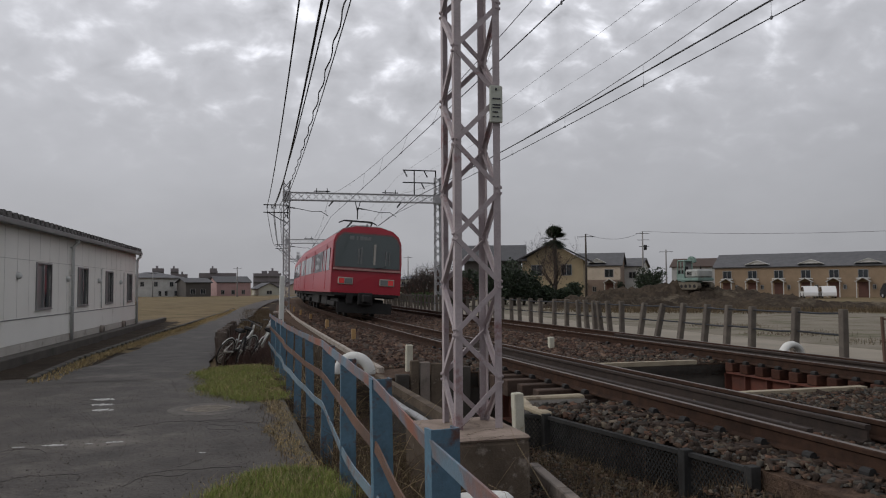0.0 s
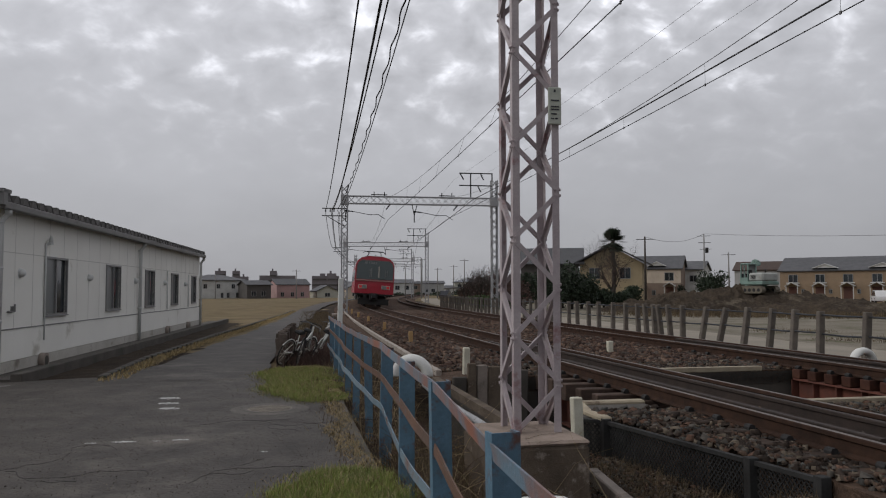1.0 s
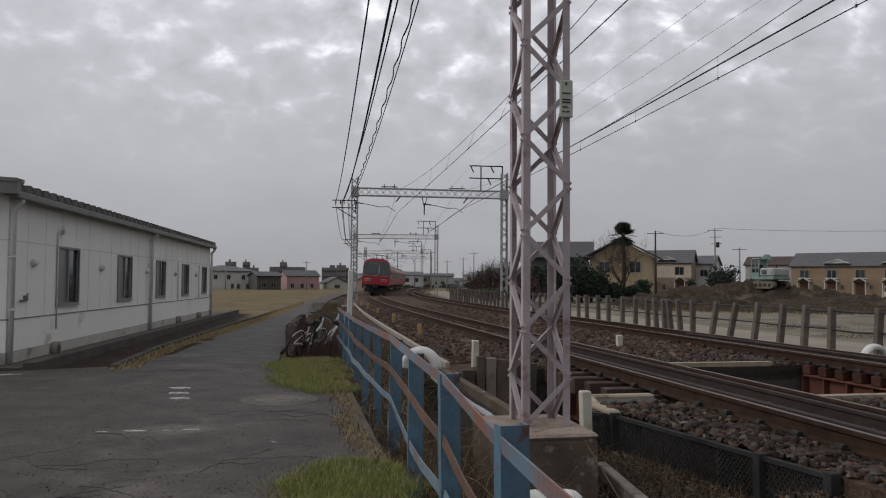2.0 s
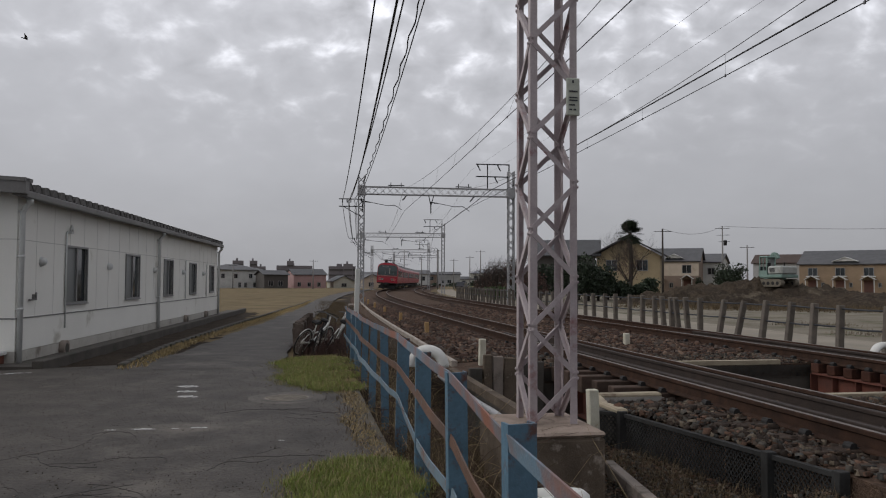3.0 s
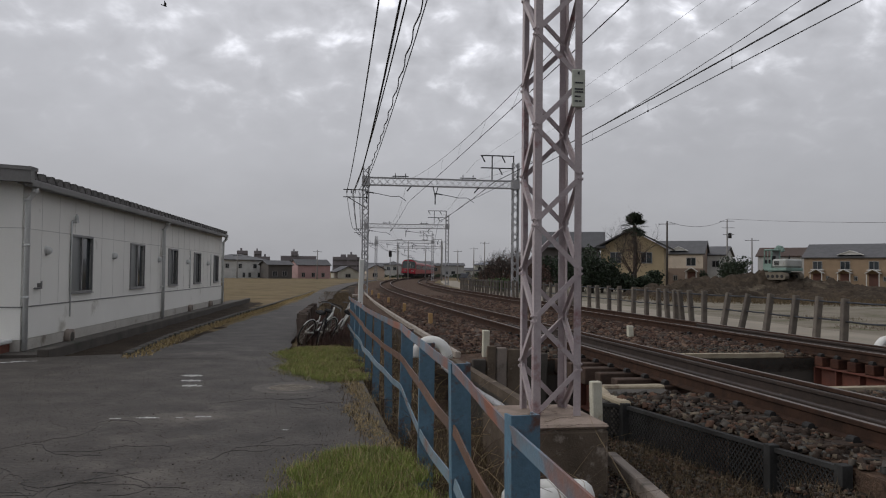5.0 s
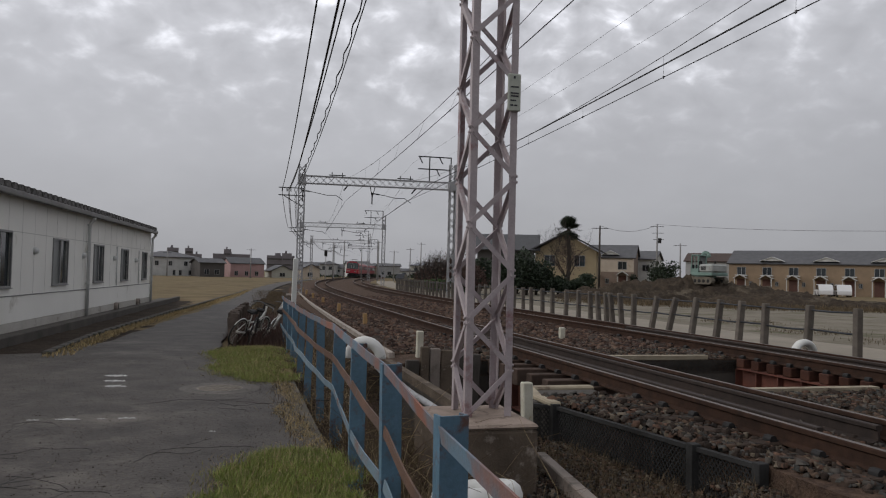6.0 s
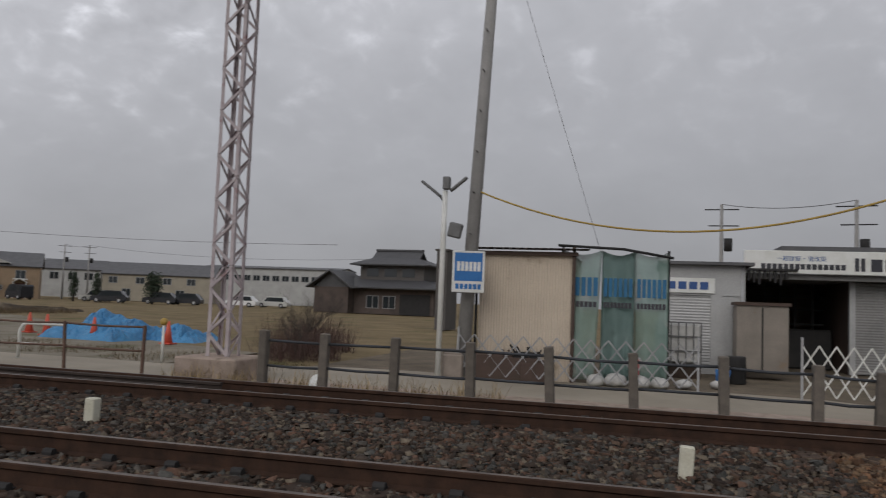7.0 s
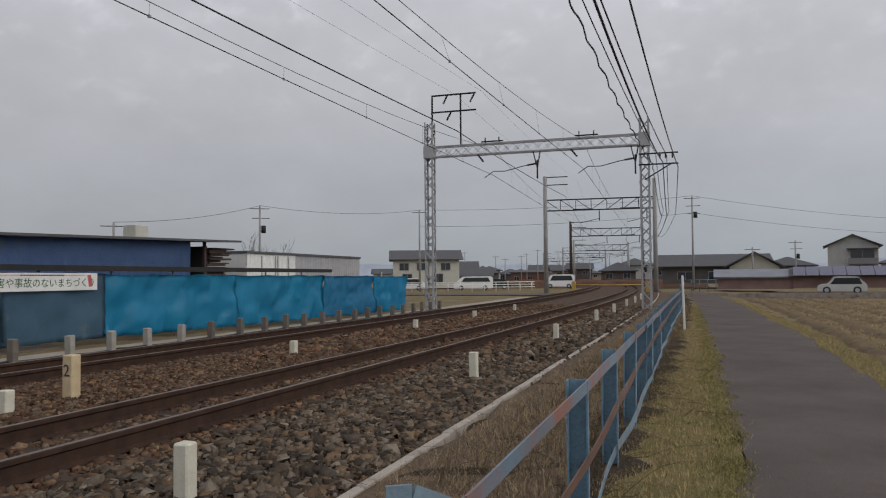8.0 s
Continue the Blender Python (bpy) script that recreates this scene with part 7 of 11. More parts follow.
for k in range(34):
    z = 0.1 + k * 0.083
    x = 13.9 + r.uniform(-0.15, 0.25)
    box(bm, x, r.uniform(0.15, 0.6), z, x + r.uniform(1.4, 2.3) * (1 - 0.012 * k), r.uniform(1.8, 3.5), z + r.uniform(0.05, 0.08))
pieces("timber", bm, BROWN, st, "dark stacked timber")
bm = bmesh.new()
box(bm, 12.4, 4.5, 0, 16.4, 4.6, 2.9)
part("back_wall", bm, DARK, st)
bm = bmesh.new()
box(bm, 13.75, 0.3, 0, 13.85, 4.45, 2.95)
part("end_wall", bm, DARK, st, "dark board end wall")
bm = bmesh.new()
beam(bm, (12.2, 0.12, 1.95), (13.7, 0.12, 1.95), 0.05, 0.07)
part("handrail", bm, BROWN, st)
bm = bmesh.new()
box(bm, 13.2, 3.3, 3.35, 13.95, 3.95, 3.88, bevel=0.02)
box(bm, 13.3, 3.4, 2.9, 13.4, 3.5, 3.35)
part("roof_vent", bm, CREAM, st, "beige roof vent box")
for s0, ln, mt, lab in ((-28.2, 4.3, WHITEPAINT, "pale steel container with ribbed doors"), (-32.6, 7.6, GALVFAR, "grey corrugated steel container with flat roof")):
    g = thing("container", front(s0, 14.0), lab, "container")
    bm = bmesh.new()
    nn = int(ln / 0.14)
    va = [bm.verts.new((ln * i / nn, 0.04 * (i % 2), 0.2)) for i in range(nn + 1)]
    vb = [bm.verts.new((ln * i / nn, 0.04 * (i % 2), 2.78)) for i in range(nn + 1)]
    for i in range(nn):
        bm.faces.new((va[i], va[i + 1], vb[i + 1], vb[i]))
    box(bm, 0, 0.06, 0.2, ln, 2.2, 2.78)
    part("shell", bm, mt, g)
    bm = bmesh.new()
    box(bm, -0.05, -0.06, 2.78, ln + 0.05, 2.25, 2.88)
    part("top_rail", bm, ROOFGREY, g)
    if mt is WHITEPAINT:
        bm = bmesh.new()
        for x in (1.2, 2.4, 2.6, 3.6):
            beam(bm, (x, -0.03, 0.3), (x, -0.03, 2.7), 0.04, 0.04)
        part("lock_bar", bm, GALVFAR, g)



# ---- plants ----
LEAFDARK = mat("dark_evergreen_leaf", (0.028, 0.045, 0.02), (0.018, 0.03, 0.015), 0.7, scale=4, fine=30, bump=0, random_var=0.4, island=True)
LEAFMID = mat("green_leaf", (0.06, 0.095, 0.03), (0.045, 0.07, 0.025), 0.7, scale=4, fine=30, bump=0, random_var=0.4, island=True)
LEAFDRY = mat("dry_stalk", (0.15, 0.112, 0.068), (0.1, 0.076, 0.048), 0.9, scale=4, fine=30, bump=0, random_var=0.45, island=True, spec=0.15)
STRAW = mat("straw", (0.4, 0.305, 0.18), (0.3, 0.222, 0.125), 0.9, scale=4, fine=30, bump=0, random_var=0.4, island=True, spec=0.15)
GRASS = mat("fresh_grass", (0.25, 0.295, 0.064), (0.165, 0.21, 0.045), 0.7, scale=3, fine=30, bump=0, random_var=0.4, island=True)
OLIVE = mat("winter_grass", (0.34, 0.262, 0.118), (0.38, 0.28, 0.14), 0.8, scale=3, fine=30, bump=0, random_var=0.4, island=True)
BARK = mat("bark", (0.06, 0.048, 0.04), (0.04, 0.033, 0.028), 0.95, scale=5, fine=40, bump=0.5)


def leaf_cloud(name, blobs, n, size, material, seed, parent, ragged=0.35):
    """Small leaf quads round several centres (x, y, z, rx, ry, rz)."""
    r = np.random.default_rng(seed)
    b = np.array(blobs, float)
    vol = b[:, 3] * b[:, 4] * b[:, 5]
    k = r.choice(len(b), n, p=vol / vol.sum())
    d = r.normal(0, 1, (n, 3))
    d /= np.linalg.norm(d, axis=1)[:, None]
    c = b[k, :3] + d * b[k, 3:] * (r.uniform(0.35, 1.0, n) ** 0.5 + r.normal(0, ragged * 0.3, n))[:, None]
    u = r.normal(0, 1, (n, 3))
    u /= np.linalg.norm(u, axis=1)[:, None]
    v = np.cross(u, r.normal(0, 1, (n, 3)))
    v /= np.linalg.norm(v, axis=1)[:, None] + 1e-9
    sz = size * r.uniform(0.6, 1.4, n)[:, None]
    q = np.stack([c - u * sz, c + v * sz * 0.5, c + u * sz, c - v * sz * 0.5], 1)
    return raw(name, q.reshape(-1, 3), np.arange(n * 4).reshape(-1, 4), material, parent)


def branches(bm, p, d, length, rad, depth, r, spread=0.6, up=0.15):
    n = 3
    pts = [Vector(p)]
    dd = Vector(d).normalized()
    for i in range(n):
        dd = (dd + Vector((r.uniform(-1, 1), r.uniform(-1, 1), r.uniform(-0.4, 1) * up * 3)) * 0.16).normalized()
        pts.append(pts[-1] + dd * length / n)
    tube(bm, pts, rad, 5 if depth > 1 else 3, caps=False, radii=[rad * (1 - 0.45 * i / n) for i in range(n + 1)])
    if depth <= 0:
        return
    for k in range(r.choice((3, 3, 4))):
        q = pts[r.randint(1, n)]
        nd = (dd + Vector((r.uniform(-1, 1), r.uniform(-1, 1), r.uniform(-0.3, 0.8))) * spread).normalized()
        branches(bm, q, nd, length * r.uniform(0.55, 0.8), rad * 0.5, depth - 1, r, spread, up)


def bare_tree(m, h, label, seed, depth=4, spread=0.7, rad=0.12):
    t = thing("bare_tree", m, label, "tree", "bare trees")
    r = random.Random(seed)
    bm = bmesh.new()
    tube(bm, [(0, 0, -0.2), (0.02 * h, 0, h * 0.15), (0, 0.02 * h, h * 0.3)], rad, 8, radii=[rad * 1.3, rad, rad * 0.85])
    part("trunk", bm, BARK, t)
    bm = bmesh.new()
    for k in range(5):
        a = k * 1.256 + r.uniform(-0.3, 0.3)
        branches(bm, (0, 0.01 * h, h * (0.2 + 0.02 * k)), (math.cos(a) * 0.8, math.sin(a) * 0.8, 1.0), h * 0.36, rad * 0.55, depth - 1, r, spread)
    part("crown", bm, BARK, t, "bare twigs")
    return t


def leafy(m, w, h, label, seed, material=None, n=2600, size=0.12, trunk=True, name="evergreen_tree"):
    t = thing(name, m, label, "tree" if trunk else "bush", "trees and bushes")
    r = random.Random(seed)
    if trunk:
        bm = bmesh.new()
        tube(bm, [(0, 0, -0.2), (0.05, 0, h * 0.3), (0, 0.05, h * 0.7)], 0.12, 7, radii=[0.14, 0.1, 0.04])
        for k in range(5):
            a = k * 1.3
            beam(bm, (0, 0, h * 0.3), (math.cos(a) * w * 0.3, math.sin(a) * w * 0.3, h * 0.6), 0.05, 0.05)
        part("trunk", bm, BARK, t)
    blobs = []
    for k in range(9):
        a, q = r.uniform(0, 6.28), r.uniform(0, 0.55)
        z = h * r.uniform(0.3, 0.82)
        f = 0.5 + 0.5 * (1 - abs(z / h - 0.5))
        blobs.append((math.cos(a) * w * 0.5 * q, math.sin(a) * w * 0.5 * q, z, w * 0.28 * f, w * 0.28 * f, h * 0.2))
    blobs.append((0, 0, h * 0.45, w * 0.4, w * 0.4, h * 0.36))
    leaf_cloud("crown", blobs, n, size, material or LEAFDARK, seed, t)
    return t


def blades(name, spots, n, h, wid, material, seed, label, lean=0.5, z=0.0):
    """Thin upright blades scattered over spots (x, y, radius_x, radius_y)."""
    r = np.random.default_rng(seed)
    sp = np.array(spots, float)
    area = sp[:, 2] * sp[:, 3]
    k = r.choice(len(sp), n, p=area / area.sum())
    a, q = r.uniform(0, 6.283, n), np.sqrt(r.uniform(0, 1, n))
    q = np.where(r.uniform(0, 1, n) < 0.12, q * 1.25, q)
    x, y = sp[k, 0] + np.cos(a) * q * sp[k, 2], sp[k, 1] + np.sin(a) * q * sp[k, 3]
    hh = h * np.clip(r.lognormal(-0.1, 0.35, n), 0.3, 1.7)
    th = r.uniform(0, 6.283, n)
    ln = np.clip(r.normal(0, lean, n), -1.6, 1.6) * hh
    dx, dy = np.cos(th), np.sin(th)
    lx, ly = np.cos(th + 1.57) * ln, np.sin(th + 1.57) * ln
    zz = np.full(n, z) if np.isscalar(z) else z(x, y)
    wt_ = wid * 1.35
    v = np.stack([
        np.stack([x - dx * wt_, y - dy * wt_, zz], 1), np.stack([x + dx * wt_, y + dy * wt_, zz], 1),
        np.stack([x + dx * wt_ * 0.25 + lx, y + dy * wt_ * 0.25 + ly, zz + hh * 0.95], 1), np.stack([x - dx * wt_ * 0.25 + lx, y - dy * wt_ * 0.25 + ly, zz + hh * 0.95], 1)], 1)
    return tagged(raw(name, v.reshape(-1, 3), np.arange(n * 4).reshape(-1, 4), material), label, "grass", kind="stuff")


def stalks(name, spots, n, length, rad, material, seed, label, rise=0.9, droop=1.0, z=0.0):
    """Long dead stalks that rise, bend over and cross one another; five-jointed three-sided tubes."""
    r = np.random.default_rng(seed)
    sp = np.array(spots, float)
    k = r.integers(0, len(sp), n)
    p = np.stack([sp[k, 0] + r.uniform(-1, 1, n) * sp[k, 2], sp[k, 1] + r.uniform(-1, 1, n) * sp[k, 3]], 1)
    zz = np.full(n, z) if np.isscalar(z) else z(p[:, 0], p[:, 1])
    p = np.concatenate([p, zz[:, None]], 1)
    a, e = r.uniform(0, 6.283, n), np.clip(r.normal(rise, 0.35, n), 0.05, 1.5)
    ln = length * np.clip(r.lognormal(-0.1, 0.4, n), 0.3, 2.0) / 6
    bend = r.uniform(0.1, 0.45, n) * droop
    rings = []
    for i in range(7):
        w = rad * (1 - 0.11 * i)
        side = np.stack([-np.sin(a), np.cos(a), np.zeros(n)], 1)
        up = np.stack([-np.cos(a) * np.sin(e), -np.sin(a) * np.sin(e), np.cos(e)], 1)
        for q in range(3):
            t = q * 2.0944
            rings.append(p + side * (w * math.cos(t)) + up * (w * math.sin(t)))
        p = p + np.stack([np.cos(a) * np.cos(e), np.sin(a) * np.cos(e), np.sin(e)], 1) * ln[:, None]
        p[:, 2] = np.maximum(p[:, 2], zz + 0.004)
        e = np.maximum(e - bend * r.uniform(0.4, 1.6, n), -0.9)
        a = a + r.normal(0, 0.3, n)
    v = np.stack(rings, 1)
    fc = [(i * 3 + q, i * 3 + (q + 1) % 3, i * 3 + 3 + (q + 1) % 3, i * 3 + 3 + q) for i in range(6) for q in range(3)]
    f = np.array(fc)[None] + (np.arange(n) * 21)[:, None, None]
    return tagged(raw(name, v.reshape(-1, 3), f.reshape(-1, 4), material), label, "weeds", kind="stuff")


# ---- far houses ----
def polar(az, d, z=0.0, turn=0.0):
    """A pose d metres out at a compass bearing; x runs to the right seen from the lane, -y faces it."""
    a = radians(az)
    return pose(d * math.sin(a), d * math.cos(a), z, 0, 0, -az + turn)


TAN = mat("tan_cladding", (0.3, 0.215, 0.14), (0.24, 0.172, 0.112), 0.85, scale=0.8, fine=20, bump=0.1)
BROWNCLAD = mat("brown_cladding", (0.28, 0.21, 0.165), (0.224, 0.168, 0.132), 0.85, scale=0.8, fine=20, bump=0.1)
YELLOWCLAD = mat("yellow_plaster", (0.4, 0.32, 0.2), (0.32, 0.256, 0.16), 0.85, scale=0.8, fine=20, bump=0.1)
SLATEWALL = mat("slate_grey_plaster", (0.20, 0.20, 0.215), (0.16, 0.16, 0.17), 0.85, scale=0.8, fine=20, bump=0.1)
SHEDROOF = mat("shed_roof", (0.20, 0.21, 0.24), (0.15, 0.16, 0.185), 0.5, scale=1, fine=15, bump=0.1)
GREYWALL = mat("grey_plaster", (0.42, 0.42, 0.41), (0.336, 0.336, 0.328), 0.85, scale=0.8, fine=20, bump=0.1)
PALEWALL = mat("pale_plaster", (0.62, 0.62, 0.6), (0.496, 0.496, 0.48), 0.85, scale=0.8, fine=20, bump=0.1)
PINK = mat("pink_plaster", (0.46, 0.3, 0.29), (0.368, 0.24, 0.232), 0.85, scale=0.8, fine=20, bump=0.1)
DARKWALL = mat("dark_cladding", (0.10, 0.09, 0.085), (0.075, 0.07, 0.066), 0.85, scale=0.8, fine=20, bump=0.1)
REDWOOD = mat("red_brown_boards", (0.13, 0.06, 0.045), (0.10, 0.05, 0.04), 0.85, scale=1, fine=20, bump=0.2)
TILE = mat("roof_tile", (0.075, 0.075, 0.08), (0.06, 0.06, 0.064), 0.65, scale=1.2, fine=8, bump=0.4, bump_dist=0.05)
FARHAZE = mat("distant_block", (0.22, 0.20, 0.21), (0.19, 0.175, 0.185), 0.9, scale=0.1, fine=2, bump=0)


def roof_mesh(bm, w, d, z, rise, over, kind="gable", along="x", thick=0.15):
    x0, x1, y0, y1 = -over, w + over, -over, d + over
    if kind == "gable" and along == "x":
        ym = (y0 + y1) / 2
        r = [(x0, ym, z + rise), (x1, ym, z + rise)]
        quads = [((x0, y0, z), (x1, y0, z), r[1], r[0]), ((x1, y1, z), (x0, y1, z), r[0], r[1])]
    elif kind == "gable":
        xm = (x0 + x1) / 2
        r = [(xm, y0, z + rise), (xm, y1, z + rise)]
        quads = [((x0, y1, z), (x0, y0, z), r[0], r[1]), ((x1, y0, z), (x1, y1, z), r[1], r[0])]
    else:
        hh = min(w, d) / 2 + over
        if w >= d:
            r = [(x0 + hh, (y0 + y1) / 2, z + rise), (x1 - hh + 1e-3, (y0 + y1) / 2, z + rise)]
            quads = [((x0, y0, z), (x1, y0, z), r[1], r[0]), ((x1, y1, z), (x0, y1, z), r[0], r[1]), ((x1, y0, z), (x1, y1, z), r[1]), ((x0, y1, z), (x0, y0, z), r[0])]
        else:
            r = [((x0 + x1) / 2, y0 + hh, z + rise), ((x0 + x1) / 2, y1 - hh + 1e-3, z + rise)]
            quads = [((x0, y1, z), (x0, y0, z), r[0], r[1]), ((x1, y0, z), (x1, y1, z), r[1], r[0]), ((x0, y0, z), (x1, y0, z), r[0]), ((x1, y1, z), (x0, y1, z), r[1])]
    fs = [poly(bm, q) for q in quads]
    bmesh.ops.remove_doubles(bm, verts=bm.verts[:], dist=0.001)
    bmesh.ops.solidify(bm, geom=[f for f in bm.faces], thickness=thick)
    bmesh.ops.recalc_face_normals(bm, faces=bm.faces)


def house(m, w, d, h, label, wall, roof, rise=1.6, kind="gable", along="x", wins=(), over=0.4, band=None, name="house", extra=None):
    g = thing(name, m, label, "house", "houses")
    bm = bmesh.new()
    wall_panel(bm, w, h, 0.15, list(wins))
    box(bm, 0, 0.15, 0, 0.15, d, h)
    box(bm, w - 0.15, 0.15, 0, w, d, h)
    box(bm, 0.15, d - 0.15, 0, w - 0.15, d, h)
    if kind == "gable":
        if along == "x":
            for x in (0, w - 0.15):
                vs = [bm.verts.new(p) for p in ((x, 0, h), (x, d, h), (x, d / 2, h + rise * 0.93), (x + 0.15, 0, h), (x + 0.15, d, h), (x + 0.15, d / 2, h + rise * 0.93))]
                bm.faces.new((vs[0], vs[1], vs[2]))
                bm.faces.new((vs[5], vs[4], vs[3]))
        else:
            for y in (0.0, d - 0.15):
                vs = [bm.verts.new(p) for p in ((0, y, h), (w, y, h), (w / 2, y, h + rise * 0.93), (0, y + 0.15, h), (w, y + 0.15, h), (w / 2, y + 0.15, h + rise * 0.93))]
                bm.faces.new((vs[0], vs[1], vs[2]))
                bm.faces.new((vs[5], vs[4], vs[3]))
    part("wall", bm, wall, g)
    if band:
        bm = bmesh.new()
        wall_panel(bm, w, h - 2.6, 0.03, [(a, c - 2.6, e, f - 2.6) for a, c, e, f in wins if c > 2.6])
        bmesh.ops.translate(bm, verts=bm.verts, vec=(0, -0.034, 2.6))
        part("upper_cladding", bm, band, g)
    bm = bmesh.new()
    roof_mesh(bm, w, d, h, rise, over, kind, along)
    part("roof", bm, roof, g)
    for x0, z0, x1, z1 in wins:
        wn = new("window")
        wn.parent = g
        bm = bmesh.new()
        t = 0.07
        for a, c, e, f in ((x0 - t, z0 - t, x1 + t, z0), (x0 - t, z1, x1 + t, z1 + t), (x0 - t, z0, x0, z1), (x1, z0, x1 + t, z1), ((x0 + x1) / 2 - 0.03, z0, (x0 + x1) / 2 + 0.03, z1)):
            box(bm, a, -0.05, c, e, 0.06, f)
        part("frame", bm, WINFRAME, wn)
        bm = bmesh.new()
        box(bm, x0, 0.05, z0, x1, 0.08, z1)
        part("pane", bm, GLASS, wn)
    return g


def grid_wins(xs, z0, z1, w):
    return [(x, z0, x + w, z1) for x in xs]


# yellow house with grey wing behind the trees
house(polar(5.9, 95, 0, -8), 7.4, 9.0, 4.8, "yellow plastered house with a dark gable roof", YELLOWCLAD, TILE, 2.3, along="y", wins=grid_wins((1.2, 4.8), 3.0, 4.2, 1.2), over=0.8)
house(polar(1.6, 95, 0, -4), 7.0, 7.0, 4.8, "grey-tiled wing of an old house", DARKWALL, TILE, 2.1, wins=grid_wins((2.0,), 2.6, 3.6, 1.4), over=0.7)


def porch(g, x, z, w=1.5):
    bm = bmesh.new()
    roof_mesh(bm, w, 1.0, 0, 0.55, 0.1, along="y", thick=0.08)
    p = part("porch_roof", bm, PALEWALL, g)
    p.matrix_basis = pose(x, -1.0, z)
    bm = bmesh.new()
    box(bm, x + 0.25, -0.05, 0, x + w - 0.25, 0.0, 2.1)
    part("door", bm, REDWOOD, g, "dark red-brown door")
    bm = bmesh.new()
    for q in (0.1, w - 0.1):
        beam(bm, (x + q, -0.9, 0), (x + q, -0.9, z), 0.1, 0.1)
    pieces("porch_post", bm, PALEWALL, g)


def dormer(g, x, y, z, w=2.2):
    bm = bmesh.new()
    roof_mesh(bm, w, 2.0, 0, 0.6, 0.15, along="y", thick=0.08)
    vs = [bm.verts.new(p) for p in ((0, 0, 0), (w, 0, 0), (w / 2, 0, 0.55))]
    bm.faces.new(vs)
    p = part("dormer", bm, PALEWALL, g)
    p.matrix_basis = pose(x, y, z)


a1 = house(polar(9.7, 110, -0.1, -9), 6.4, 7.0, 4.6, "two-storey apartment house with tan and brown walls", BROWNCLAD, ROOFGREY, 1.9, wins=grid_wins((0.6, 4.3), 3.0, 4.0, 1.1) + grid_wins((2.6,), 1.0, 1.6, 0.4), over=0.3, band=BEIGE)
for x in (0.3, 4.2):
    porch(a1, x, 2.2)
dormer(a1, 2.1, -0.1, 5.0)
house(polar(13.05, 115, 0, -10), 2.9, 7.0, 4.5, "pale two-storey house with a grey roof", PALEWALL, ROOFGREY, 1.3, wins=grid_wins((1.2,), 2.8, 3.6, 0.9), over=0.3)
row = house(polar(19.5, 120, -0.1, -14.0), 25.0, 8.0, 4.35, "long row of tan terraced apartments with white porches", TAN, ROOFGREY, 2.0, wins=[(1.2 + k * 3.5, 2.75, 2.3 + k * 3.5, 3.75) for k in range(7)] + [(2.9 + k * 3.5, 1.2, 3.2 + k * 3.5, 1.7) for k in range(7)], over=0.3, name="terrace")
for k in range(7):
    porch(row, 0.9 + k * 3.5, 2.2, 1.7)
for k in (1, 3, 5):
    dormer(row, 0.9 + k * 3.5, -0.2, 4.7, 3.0)
bm = bmesh.new()
for k in range(7):
    box(bm, 0.9 + k * 3.5, -0.25, 2.55, 2.6 + k * 3.5, -0.02, 2.68)
pieces("window_ledge", bm, PALEWALL, row)
house(polar(31.5, 135, 0.2, -18), 9.0, 7.0, 4.4, "grey two-storey house with a grey roof", GREYWALL, ROOFGREY, 1.6, wins=grid_wins((1.5, 4.2, 6.6), 2.8, 3.8, 1.2), over=0.3)
house(polar(16.6, 130, 0.3, -10), 7.5, 7.0, 4.4, "grey house with a brown roof", GREYWALL, BROWN, 1.4, wins=grid_wins((1.0, 4.5), 2.8, 3.8, 1.2), over=0.3)
DULLTAN = mat("dull_tan_plaster", (0.35, 0.315, 0.25), (0.28, 0.25, 0.2), 0.85, scale=0.8, fine=20, bump=0.1)
house(polar(35.3, 128, 0, -18), 16.5, 8.0, 4.1, "dull beige two-storey apartments with a grey roof", DULLTAN, ROOFGREY, 1.9, wins=grid_wins((1.0, 5.0, 9.0, 12.6), 2.7, 3.6, 1.2) + grid_wins((3.0, 11.0), 0.8, 1.8, 1.2), over=0.3)
house(polar(41.8, 150, 0, -30), 27.0, 8.0, 6.6, "long pale concrete block with a strip of windows", GREYWALL, ROOFGREY, 0.5, wins=[(0.8 + k * 1.9, 4.3, 2.1 + k * 1.9, 5.2) for k in range(13)], over=0.3, name="factory_block")
OLDWALL = mat("weathered_board_wall", (0.1, 0.075, 0.064), (0.06, 0.047, 0.042), 0.9, scale=1, fine=20, bump=0.2)
# old tiled house with layered roofs
jh = house(polar(50.6, 90, 0, -26), 13.2, 8.0, 3.0, "old two-storey house with layered grey tile roofs", OLDWALL, TILE, 1.7, kind="hip", wins=grid_wins((5.2, 7.2), 0.7, 2.0, 1.4), over=1.3, name="tiled_house")
bm = bmesh.new()
box(bm, 3.6, 1.6, 3.2, 11.4, 6.4, 5.75)
part("upper_wall", bm, DARKWALL, jh)
bm = bmesh.new()  # hipped skirt of the upper roof
roof_mesh(bm, 7.8, 4.8, 0, 1.3, 1.0, "hip")
pr = part("upper_roof", bm, TILE, jh)
pr.matrix_basis = pose(3.6, 1.6, 5.7)
bm = bmesh.new()  # small gable standing on the hip, with its ridge
roof_mesh(bm, 5.2, 2.6, 0, 1.15, 0.35, "gable")
for x in (0.0, 5.2):
    poly(bm, [(x, 0, 0), (x, 2.6, 0), (x, 1.3, 1.05)])
pr = part("ridge_gable", bm, TILE, jh)
pr.matrix_basis = pose(4.9, 2.7, 6.25)
bm = bmesh.new()
box(bm, 4.5, 3.85, 7.36, 10.5, 4.15, 7.62, bevel=0.05)
part("ridge_tiles", bm, TILE, jh)
bm = bmesh.new()  # front wing with a gable towards the field
